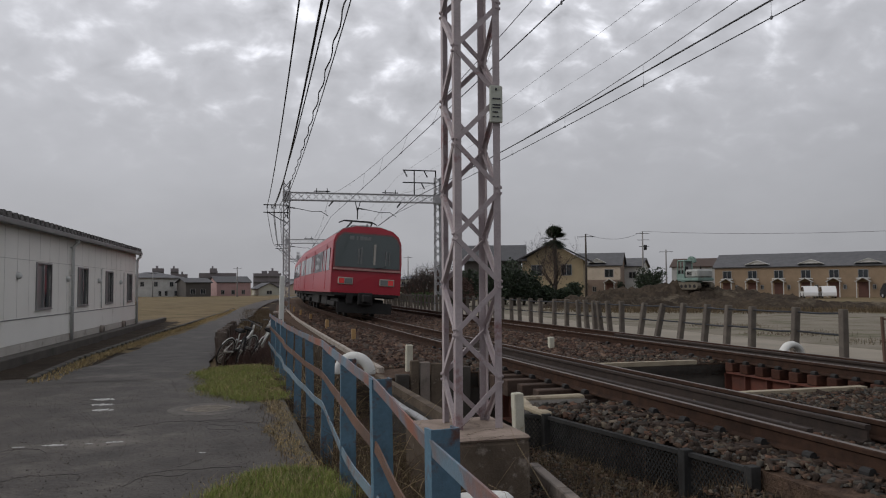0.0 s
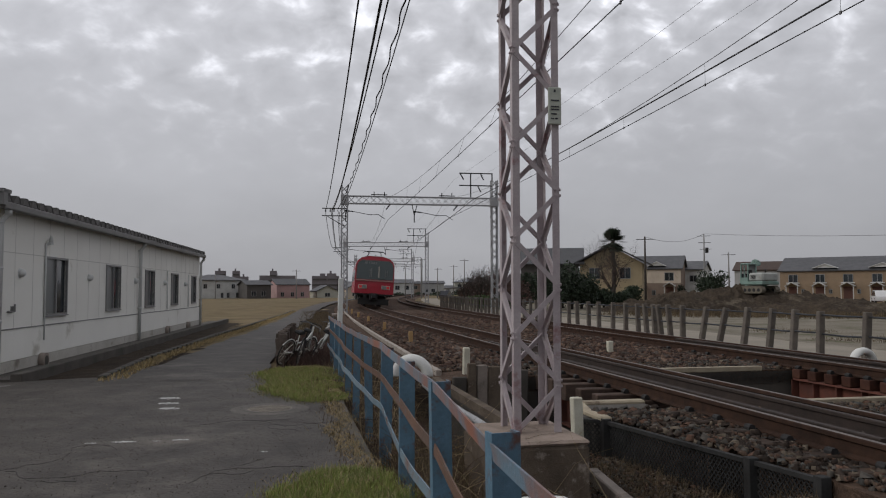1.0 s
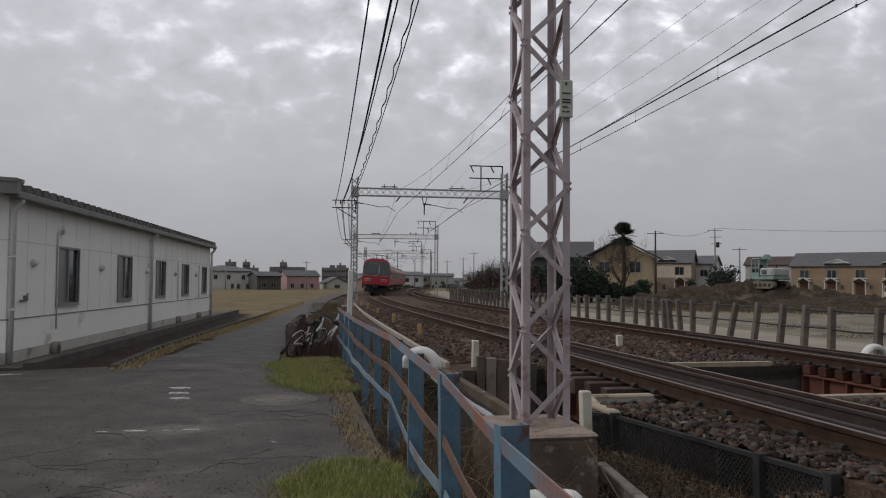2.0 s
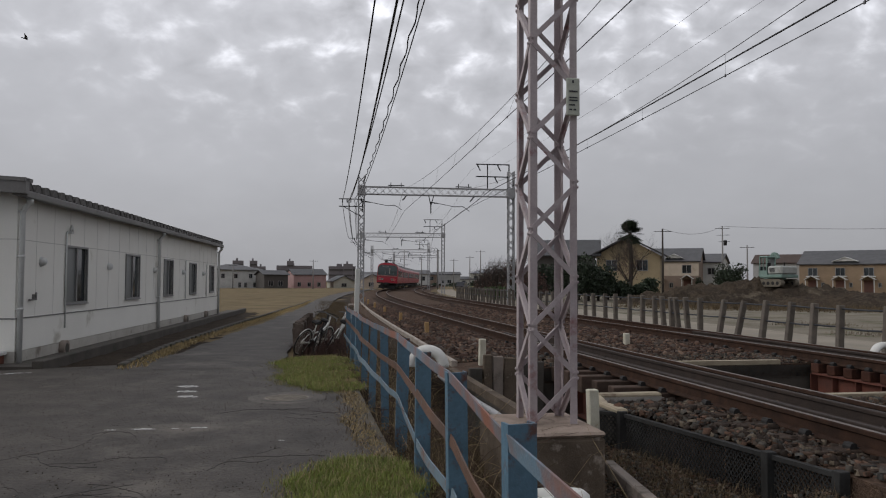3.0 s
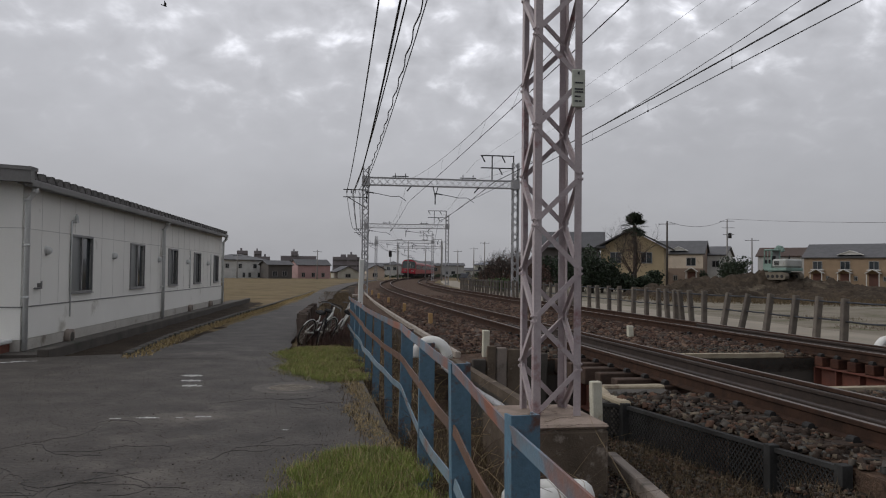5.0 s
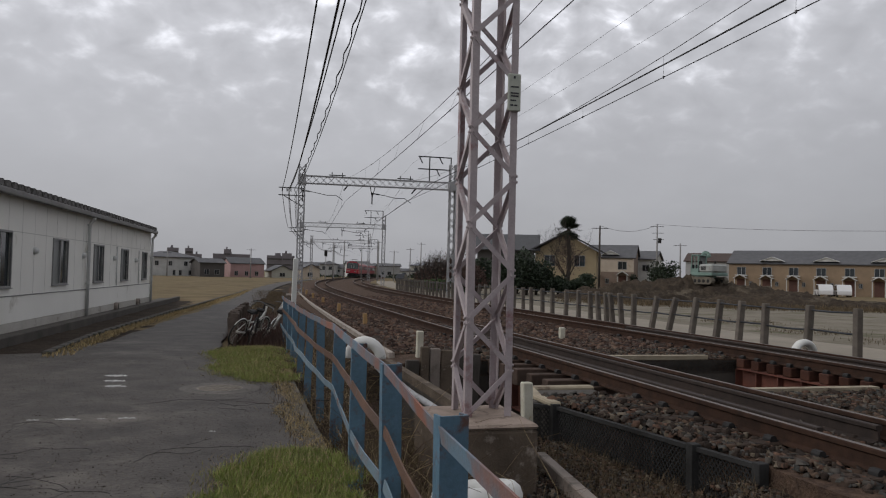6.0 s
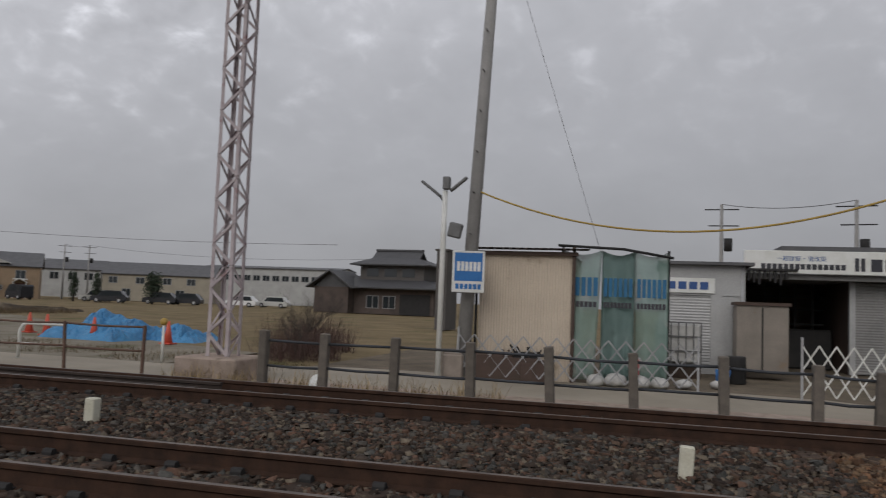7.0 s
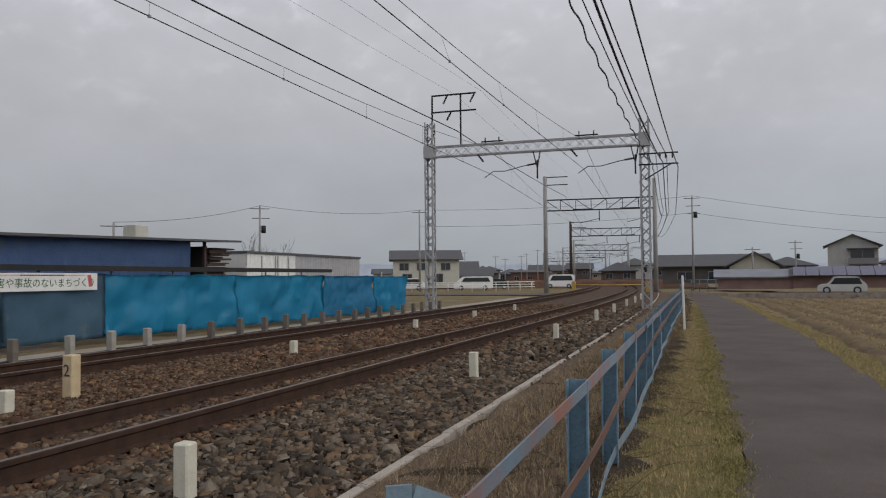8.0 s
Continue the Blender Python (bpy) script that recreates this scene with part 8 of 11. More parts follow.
box(bm, -0.6, -1.6, 0, 3.6, 2.0, 2.9)
part("wing_wall", bm, OLDWALL, jh)
bm = bmesh.new()
roof_mesh(bm, 4.2, 5.0, 0, 2.0, 0.8, "gable", "y")
poly(bm, [(0, 0, 0), (4.2, 0, 0), (2.1, 0, 1.9)])
pr = part("wing_roof", bm, TILE, jh)
pr.matrix_basis = pose(-0.6, -1.6, 2.85)
for x in (4.4, 6.6, 8.8):
    bm = bmesh.new()
    box(bm, x, 1.55, 4.3, x + 1.5, 1.6, 5.2)
    part("upper_window", bm, GLASS, jh)
# dark sheet on the solid wall paints the shade of a garage opening
bm = bmesh.new()
box(bm, 9.2, -0.06, 0.0, 12.8, -0.01, 2.3)
part("garage_opening", bm, DARK, jh)
bm = bmesh.new()
box(bm, 0.3, 0, 0, 0.95, 2.0, 4.6)
box(bm, 0.22, -0.1, 4.6, 1.03, 2.1, 4.7)
ob = part("dark_kiosk", bm, DARKWALL)
ob.matrix_world = polar(58.5, 45, 0, -20)
tagged(ob, "tall dark-clad narrow building beyond the field", "building")
# northern houses across the field
house(polar(337.9, 180, -0.6, 18), 11.7, 9.0, 4.6, "pale two-storey house with a grey hipped roof", PALEWALL, ROOFGREY, 1.3, kind="hip", wins=grid_wins((2.0, 5.0, 8.5), 2.7, 3.6, 0.7) + grid_wins((6.0, 7.4, 9.6), 0.6, 1.6, 0.5), over=0.5)
house(polar(341.5, 175, -0.4, 16), 5.4, 7.0, 3.3, "dark-walled old house with a tile roof", DARKWALL, TILE, 1.0, wins=grid_wins((1.0, 3.2), 0.8, 1.8, 1.0))
house(polar(343.6, 185, -0.5, 14), 7.9, 8.0, 3.5, "pink-walled two-storey house with a dark roof", PINK, TILE, 1.4, wins=grid_wins((1.0, 3.4, 5.8), 0.7, 1.6, 0.7), over=0.3)
house(polar(346.5, 190, -0.7, 12), 5.2, 8.0, 2.1, "low cream house with a gable end", CREAM, TILE, 1.5, along="y", wins=grid_wins((2.0,), 0.8, 1.6, 1.2))
house(polar(348.7, 170, -0.4, 10), 3.8, 8.0, 2.4, "low beige house beside the railway", BEIGE, ROOFGREY, 1.2, along="y", wins=grid_wins((1.2,), 0.8, 1.6, 1.0))
house(polar(352.0, 262, -0.8, 6), 7.6, 9.0, 4.9, "grey-white house beyond the bend", PALEWALL, ROOFGREY, 1.3, wins=grid_wins((1.2, 4.4), 2.6, 3.9, 1.4))
house(polar(354.3, 265, -0.6, 4), 7.4, 9.0, 4.6, "pale blue house with a grey roof", GREYWALL, TILE, 0.9, wins=grid_wins((0.8, 3.0), 1.6, 2.6, 1.2))
for a, b, d, h in ((339.26, 340.03, 450, 13.2), (340.46, 341.0, 450, 13.2), (341.0, 341.6, 450, 10.0), (342.36, 344.94, 480, 11.2), (343.1, 343.6, 478, 14.0), (346.12, 348.1, 420, 9.9), (347.2, 347.9, 418, 11.2)):
    w_ = d * radians(b - a)
    bm = bmesh.new()
    box(bm, 0, 0, 0, w_, 12, h)
    box(bm, w_ * 0.3, 3, h, w_ * 0.5, 7, h + 1.4)
    n_ = int(h / 3)
    for k in range(n_):
        box(bm, 0.4, -0.3, 1.6 + k * 3, w_ - 0.4, 0.0, 2.4 + k * 3, mi=1)
    ob = part("apartment_tower", bm, [FARHAZE, DARKWALL])
    ob.matrix_world = polar(a, d, -0.5)
    tagged(ob, "distant grey-brown apartment block", "apartment block", "apartment blocks")
REDBANK = mat("red_brown_earth", (0.16, 0.09, 0.06), (0.1, 0.062, 0.045), 0.95, scale=0.8, fine=8, bump=0.8, var=0.25, bump_dist=0.1, spec=0.1)
SHEDPINK = mat("faded_red_boards", (0.24, 0.15, 0.135), (0.17, 0.11, 0.1), 0.9, scale=0.8, fine=20, bump=0.2)
# southern houses
house(polar(140.3, 115, 0.2, 0), 9.9, 8.0, 4.2, "yellowish two-storey house with a grey gable roof", CREAM, TILE, 1.5, wins=grid_wins((1.0, 3.6, 7.2), 2.6, 3.6, 1.3) + grid_wins((1.4, 6.0), 0.8, 2.0, 1.4), over=0.6)
house(polar(145.8, 160, 0.0, 0), 6.5, 7.0, 2.6, "distant low house with a dark roof", DARKWALL, TILE, 1.5, kind="hip", wins=grid_wins((1.0, 3.6), 0.8, 1.8, 1.2))
house(polar(149.0, 210, 0.0, 0), 9.0, 7.0, 3.0, "distant brick-red low building", REDWOOD, TILE, 0.6, wins=grid_wins((1.0, 4.6), 0.8, 1.8, 1.2))
house(polar(159.9, 110, 0.5, 0), 13.5, 9.0, 2.4, "long barn with a dark grey roof", DARKWALL, TILE, 1.7, wins=grid_wins((2.0, 6.0, 10.0), 0.6, 1.6, 2.0), over=0.8, name="barn")
house(polar(164.4, 108, 0.5, 0), 6.0, 7.0, 2.2, "barn gable with a dark tile roof", CREAM, TILE, 2.0, along="y", wins=grid_wins((2.0,), 0.6, 1.6, 1.4), over=0.8, name="barn")
house(polar(163.6, 85, 0.2, 0), 7.2, 5.0, 1.25, "low reddish shed with a blue-grey metal roof", SHEDPINK, SHEDROOF, 0.8, name="shed")
house(polar(168.4, 85, 0.3, 0), 8.6, 5.0, 1.2, "low reddish shed carrying solar panels", SHEDPINK, TILE, 0.85, name="shed")
SOLAR = glass_mat("solar_glass", (0.05, 0.05, 0.10), 0.2)
sol = thing("solar_array", polar(168.4, 84.6, 1.5, 0), "dark solar panels along a shed roof", "solar panels")
for k in range(7):
    bm = bmesh.new()
    box(bm, k * 1.2, 0, 0, k * 1.2 + 1.14, 2.6, 0.05, m=pose(0, -0.5, 0.0, 20, 0, 0))
    part("panel", bm, SOLAR, sol)
sh = house(polar(170.55, 140, 0.3, 0), 7.2, 8.0, 5.9, "two-storey grey house with a tiled gable and a dark balcony", GREYWALL, TILE, 1.9, along="y", wins=[(3.3, 3.3, 6.6, 5.2)] + grid_wins((1.0, 4.4), 1.0, 2.0, 1.2), over=0.7)
bm = bmesh.new()
box(bm, 2.9, -1.2, 2.95, 7.1, 0.0, 3.1)
box(bm, 2.9, -1.2, 3.1, 7.1, -1.12, 3.9)
part("balcony", bm, SLATEWALL, sh, "grey balcony parapet")
bm = bmesh.new()
box(bm, 2.7, -1.3, 5.35, 7.3, 0.0, 5.5)
part("balcony_roof", bm, TILE, sh)
house(polar(173.6, 150, 0.3, 0), 9.0, 8.0, 3.2, "low grey house with a tile roof", GREYWALL, TILE, 1.8, kind="hip", wins=grid_wins((1.0, 5.0), 0.8, 1.8, 1.4), over=0.7)
house(polar(166.5, 150, 0.3, 0), 8.5, 8.0, 3.0, "low house with a dark tile roof", DARKWALL, TILE, 1.6, kind="hip", wins=grid_wins((1.0, 5.0), 0.8, 1.8, 1.4), over=0.7)
# low houses crowding beyond the level crossing
for az_, d, w_, h_, rise_, wall_, kind_, lab in ((143.7, 150, 7.0, 3.0, 1.6, CREAM, "gable", "small cream house with a dark tile roof"), (145.2, 135, 5.5, 1.9, 1.5, OLDWALL, "gable", "low old house with a tile roof"), (148.0, 230, 8.0, 2.6, 1.5, DARKWALL, "hip", "distant low house with a dark roof"), (151.0, 240, 9.0, 2.8, 1.4, GREYWALL, "hip", "distant grey house with a dark roof"), (153.2, 200, 6.0, 3.6, 1.6, OLDWALL, "gable", "distant brown house with a tile roof"), (155.6, 150, 6.4, 2.7, 1.7, OLDWALL, "hip", "brown house with a tile roof beyond the crossing"), (156.8, 170, 7.0, 4.0, 1.6, GREYWALL, "hip", "grey two-storey house beyond the crossing"), (158.3, 190, 6.0, 3.4, 1.5, DARKWALL, "gable", "distant dark house with a tile roof")):
    house(polar(az_, d, 0.0, 0), w_, 7.0, h_, lab, wall_, TILE, rise_, kind=kind_, wins=grid_wins((0.9, w_ - 2.2), h_ - 1.5, h_ - 0.5, 1.2), over=0.6)
bm = bmesh.new()
n_ = 40
prev = None
for k in range(n_ + 1):
    hk = 1.15 + 0.35 * noise.noise(Vector((k * 0.35, 2.0, 0)))
    cur = [bm.verts.new((k * 1.0, y, z)) for y, z in ((0.0, -0.1), (1.2, hk * 0.7), (2.6, hk), (5.0, -0.1))]
    if prev:
        for q in range(3):
            bm.faces.new((prev[q], cur[q], cur[q + 1], prev[q + 1]))
    prev = cur
bmesh.ops.recalc_face_normals(bm, faces=bm.faces)
ob = part("earth_bank", bm, REDBANK)
ob.matrix_world = polar(144.3, 118, 0.0, 0)
tagged(ob, "reddish-brown earth bank beyond the crossing road", "bank", kind="structure")
gate_ = thing("crossing_barrier", Matrix(), "lowered yellow barrier pole across the tracks", "barrier")
for l_ in (5.6, -1.6):
    bm = bmesh.new()
    box(bm, -0.2, -0.2, -0.2, 0.2, 0.2, 1.15, bevel=0.03)
    o = part("drive_post", bm, YELLOWCOVER, gate_)
    o.matrix_world = at_line(-76, l_)
bm = bmesh.new()
tube(bm, [P(-76, 5.5, 0.8), P(-76, 2.0, 0.74), P(-76, -1.5, 0.8)], 0.06, 8)
part("pole", bm, YELLOWCOVER, gate_)
# hills on the southern horizon; the blue of distance haze is put into their colour
HILL = mat("haze_painted_hill", (0.30, 0.34, 0.40), (0.28, 0.32, 0.38), 1.0, scale=0.01, fine=0.1, bump=0)
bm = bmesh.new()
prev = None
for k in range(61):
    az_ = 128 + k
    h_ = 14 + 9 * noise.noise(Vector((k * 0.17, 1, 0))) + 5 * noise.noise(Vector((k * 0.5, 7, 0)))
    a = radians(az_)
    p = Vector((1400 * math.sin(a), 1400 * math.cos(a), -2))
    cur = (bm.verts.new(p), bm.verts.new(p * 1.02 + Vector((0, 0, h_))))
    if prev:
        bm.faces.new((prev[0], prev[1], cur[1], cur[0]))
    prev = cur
tagged(part("backdrop_hills", bm, HILL), "horizon hills with pale blue haze put into their colour", "hills", kind="structure")


# ---- cars ----
def car(m, L, W, H, paint, label, van=False):
    g = thing("parked_car", m, label, "car", "parked cars")
    hb = H * 0.52
    bm = bmesh.new()
    prof = [(0.0, 0.25), (0.02, hb * 0.85), (0.15, hb), (L * 0.22, hb * 1.08), (L * 0.34, H * 0.97), (L * 0.45, H), (L * 0.82, H * 0.98), (L * 0.95, hb * 1.12), (L, hb * 0.95), (L, 0.3), (L - 0.05, 0.22), (0.05, 0.2)]
    if van:
        prof = [(0.0, 0.25), (0.0, hb * 0.9), (0.25, hb * 1.1), (L * 0.2, H * 0.95), (L * 0.27, H), (L * 0.95, H), (L, H * 0.9), (L, 0.3), (L - 0.05, 0.22), (0.05, 0.2)]
    prism(bm, prof, 0, W)
    bmesh.ops.bevel(bm, geom=bm.edges[:], offset=0.05, segments=2, affect="EDGES")
    bmesh.ops.recalc_face_normals(bm, faces=bm.faces)
    part("body", bm, paint, g, smooth=False)
    for y in (-0.006, W - 0.004):
        bm = bmesh.new()
        xa, xb = (L * 0.26, L * 0.9) if not van else (L * 0.18, L * 0.94)
        vs = [(xa, hb * 1.06), (xb, hb * 1.08), (xb - L * 0.06, H * 0.92), (xa + L * 0.1, H * 0.92)]
        prism(bm, vs, y, y + 0.01)
        bmesh.ops.recalc_face_normals(bm, faces=bm.faces)
        part("side_glass", bm, GLASS, g)
    for x in (L * 0.19, L * 0.8):
        for y in (0.08, W - 0.08):
            bm = bmesh.new()
            tube(bm, [(x, y - 0.1, 0.31), (x, y + 0.1, 0.31)], 0.31, 14)
            wl = part("wheel", bm, DARK, g)
            bm = bmesh.new()
            tube(bm, [(x, y - 0.105, 0.31), (x, y + 0.105, 0.31)], 0.18, 10)
            part("rim", bm, GALVFAR, wl)
    return g


CARWHITE = mat("white_car_paint", (0.72, 0.72, 0.72), (0.68, 0.68, 0.68), 0.25, scale=1, fine=10, bump=0, var=0.02)
CARSILVER = mat("silver_car_paint", (0.55, 0.55, 0.53), (0.5, 0.5, 0.48), 0.3, 0.4, scale=1, fine=10, bump=0, var=0.02)
CARDARK = mat("dark_car_paint", (0.03, 0.032, 0.04), (0.025, 0.026, 0.03), 0.25, scale=1, fine=10, bump=0)
for az_, d, L, H, pt, tn, v, lab in ((24.9, 108, 3.6, 1.5, CARWHITE, -82, False, "white car parked before the terrace"), (26.0, 108, 3.6, 1.5, CARWHITE, -82, False, "white car parked before the terrace"),
                                    (29.6, 108, 3.4, 1.8, CARDARK, -60, True, "black box-shaped car parked before the terrace"), (34.6, 104, 4.4, 1.5, CARDARK, -20, False, "dark car parked at the field's edge"),
                                    (37.9, 104, 4.2, 1.5, CARDARK, -20, False, "dark car parked at the field's edge"), (39.6, 104, 4.2, 1.5, CARDARK, -20, False, "dark car parked at the field's edge"),
                                    (33.9, 108, 4.2, 1.5, CARSILVER, -20, False, "silver car parked at the field's edge"), (43.3, 104, 4.4, 1.5, CARWHITE, -20, False, "white car parked by the long block"), (45.6, 106, 4.4, 1.5, CARSILVER, -20, False, "silver car parked by the long block"),
                                    (55.0, 88, 3.8, 1.9, CARWHITE, 30, True, "white van in front of the tiled house"), (356.1, 150, 3.6, 1.5, CARDARK, 75, False, "dark car on the far lane"),
                                    (140.2, 100, 4.4, 1.6, CARWHITE, 0, False, "white car waiting on the crossing road"), (144.8, 98, 5.0, 1.75, CARWHITE, 0, True, "white estate car on the crossing road"),
                                    (146.6, 104, 4.4, 1.4, CARDARK, 0, False, "dark car on the crossing road"), (151.5, 112, 4.3, 1.95, CARWHITE, 0, True, "white van at the level crossing"), (169.85, 72, 3.7, 1.45, CARSILVER, 0, False, "silver hatchback on the road beyond the field")):
    car(polar(az_, d, 0.0 if az_ > 100 else 0.0, tn), L, 1.6, H, pt, lab, v)
# white guard railing at the crossing road
gr = thing("guard_railing", polar(140.8, 88, 0), "white pipe railing along the crossing road", "railing")
for k in range(12):
    bm = bmesh.new()
    tube(bm, [(k * 1.38, 0, 0), (k * 1.38, 0, 1.1)], 0.05, 6)
    part("post", bm, WHITEPAINT, gr)
for z in (0.5, 0.8, 1.08):
    bm = bmesh.new()
    tube(bm, [(0, 0, z), (15.5, 0, z)], 0.045, 6)
    part("bar", bm, WHITEPAINT, gr)
gr = thing("guard_railing", polar(161.3, 84, 0), "pale blue pipe railing at the end of the lane", "railing")
for k in range(5):
    bm = bmesh.new()
    tube(bm, [(k * 0.8, 0, 0), (k * 0.8, 0, 1.2)], 0.05, 6)
    part("post", bm, BLUEPAINT, gr)
for z in (0.4, 0.8, 1.18):
    bm = bmesh.new()
    tube(bm, [(0, 0, z), (3.2, 0, z)], 0.04, 6)
    part("bar", bm, BLUEPAINT, gr)
bm = bmesh.new()
box(bm, -4, -0.15, -0.3, 16, 0.15, 0.22, bevel=0.02)
ob = part("road_kerb_wall", bm, CONCRETE)
ob.matrix_world = polar(165.0, 66, 0, 0)
tagged(ob, "low concrete kerb wall beyond the field", "wall", kind="structure")
bm = bmesh.new()
box(bm, -45, 0, -0.06, 45, 5.5, 0.02)
ob = part("road_south", bm, ASPHALT)
ob.matrix_world = polar(165.0, 67, 0, 0)
tagged(ob, "asphalt road beyond the field", "road", kind="structure")


sgn_ = thing("railway_signal", at_line(165, -3.75), "black railway signal head on a thin post", "railway signal")
bm = bmesh.new()
tube(bm, [(0, 0, -0.2), (0, 0, 6.2)], 0.08, 8)
part("post", bm, GALVFAR, sgn_)
bm = bmesh.new()
box(bm, -0.32, -0.2, 4.75, 0.32, -0.1, 6.1, bevel=0.08)
part("backboard", bm, DARK, sgn_)
for z in (5.1, 5.45, 5.8):
    bm = bmesh.new()
    tube(bm, [(0, -0.2, z), (0, -0.36, z)], 0.13, 10)
    part("lamp_hood", bm, DARK, sgn_)

# ---- utility poles and far wires ----
def upole(az_, d, h, label, arms=2, wood=False, base=0.0):
    g = thing("utility_pole", polar(az_, d, base), label, "utility pole", "utility poles")
    bm = bmesh.new()
    tube(bm, [(0, 0, -0.2), (0, 0, h)], 0.12, 8, radii=[0.14, 0.08])
    part("pole", bm, POLECONC if not wood else BARK, g)
    bm = bmesh.new()
    for k in range(arms):
        beam(bm, (-0.9 + 0.2 * k, 0, h - 0.3 - k * 0.9), (0.9, 0, h - 0.3 - k * 0.9), 0.06, 0.06)
    pieces("cross_arm", bm, DARK, g)
    if arms > 1:
        bm = bmesh.new()
        tube(bm, [(0.35, 0, h - 2.6), (0.35, 0, h - 1.9)], 0.22, 8)
        part("transformer", bm, DARK, g)
    return Vector((d * math.sin(radians(az_)), d * math.cos(radians(az_)), base + h))


def span(p, q, sag, r=0.02):
    bm = bmesh.new()
    tube(bm, [p.lerp(q, k / 10) - Vector((0, 0, sag * 4 * (k / 10) * (1 - k / 10))) for k in range(11)], r, 4, caps=False)
    return tagged(part("power_line", bm, WIREPALE), "thin power line between utility poles", "overhead wire", "overhead wires")


rt = random.Random(21)
for k in range(13):
    az_ = 348.6 + k * 1.15 + rt.uniform(-0.3, 0.3)
    wd_, hh_ = rt.uniform(6.5, 10), rt.uniform(3.2, 5.6)
    house(polar(az_, 300 + rt.uniform(-20, 60), -0.9, rt.uniform(-14, 14)), wd_, 8.0, hh_, rt.choice(("distant pale house in the town", "distant house with a dark roof", "distant two-storey town house")), rt.choice((PALEWALL, GREYWALL, CREAM, BEIGE, BROWNCLAD, GREYWALL)), rt.choice((TILE, ROOFGREY, SHEDROOF, TILE)), rt.uniform(1.0, 1.9), kind=rt.choice(("gable", "hip")), wins=grid_wins((1.2, wd_ - 2.8), hh_ * 0.58, hh_ * 0.82, 1.3), over=0.5)
for k in range(9):
    leafy(polar(349.5 + k * 1.5, 240 + rt.uniform(-20, 30), -0.8), rt.uniform(4, 8), rt.uniform(1.6, 2.8), "dark hedge before the distant houses", 200 + k, LEAFDARK, 420, 0.3, False, "distant_hedge")
for k in range(11):
    az_ = 139.0 + k * 1.9 + rt.uniform(-0.4, 0.4)
    wd_, hh_ = rt.uniform(6, 10), rt.uniform(2.4, 4.6)
    house(polar(az_, 230 + rt.uniform(-40, 60), 0.0, rt.uniform(-14, 14)), wd_, 8.0, hh_, rt.choice(("distant low house with a dark roof", "distant grey house by the crossing", "distant house with a tile roof")), rt.choice((SLATEWALL, GREYWALL, DARKWALL, BROWNCLAD)), TILE, rt.uniform(1.2, 2.0), kind=rt.choice(("gable", "hip")), wins=grid_wins((1.2, wd_ - 2.8), hh_ * 0.5, hh_ * 0.8, 1.3), over=0.7)
for k in range(8):
    upole(141 + k * 2.3, 190 + 15 * (k % 3), 7.0 + (k * 7) % 3, "slim pole along the crossing road", 1)
pa_ = upole(10.57, 85, 7.3, "slim utility pole by the trees", 1, True)
pb_ = upole(14.62, 110, 9.2, "utility pole with a transformer before the terrace", 3)
upole(16.23, 110, 6.6, "slim utility pole by the terrace", 1)
pd_ = upole(32.9, 125, 8.0, "utility pole with cross-arms", 2)
pe_ = upole(34.4, 125, 8.0, "utility pole with cross-arms", 2)
pf_ = upole(54.2, 95, 6.6, "thin pole behind the tiled house", 1)
ph_ = upole(79.2, 45, 7.6, "utility pole behind the workshop", 2)
pi_ = upole(87.6, 42, 7.3, "utility pole behind the workshop", 2)
pj_ = upole(121.0, 60, 5.8, "utility pole behind the navy store", 2)
pk_ = upole(130.7, 75, 8.6, "utility pole with a transformer beyond the containers", 2)
pl_ = upole(142.3, 95, 10.0, "tall lamp pole by the crossing road", 1)
pm_ = upole(162.0, 95, 11.0, "tall utility pole beyond the lane", 3)
upole(165.9, 100, 5.0, "short pole by the barn", 1)
upole(168.6, 120, 6.5, "utility pole between the houses", 2)
upole(339.3, 170, 5.0, "thin pole by the pale house", 1)
upole(345.0, 165, 6.0, "thin pole by the pink house", 1)
for az_ in (353.0, 354.2, 355.4, 356.6, 357.4, 350.9, 351.7):
    upole(az_, 150 + 8 * (az_ % 3), 6.0 + (az_ * 7) % 2.5, "slim pole along the railway", 1)
for az_ in (148.6, 149.8, 151.0, 156.2, 157.6, 158.6):
    upole(az_, 170 + 9 * (az_ % 3), 6.0 + (az_ * 7) % 2.5, "slim pole along the railway", 1)
span(pa_, pb_, 0.8), span(pb_, P(30, 60, 6.5), 1.0), span(pd_, pe_, 0.3), span(pe_, pf_, 0.8), span(ph_, pi_, 0.3)
span(pj_, pk_, 0.4), span(pk_, pl_, 0.6), span(pl_, pm_, 0.5), span(pm_, Vector((5, -130, 9)), 0.6), span(pm_ - Vector((0, 0, 2)), Vector((5, -130, 7)), 0.6)
span(pl_ - Vector((0, 0, 2)), pm_ - Vector((0, 0, 2)), 0.5)

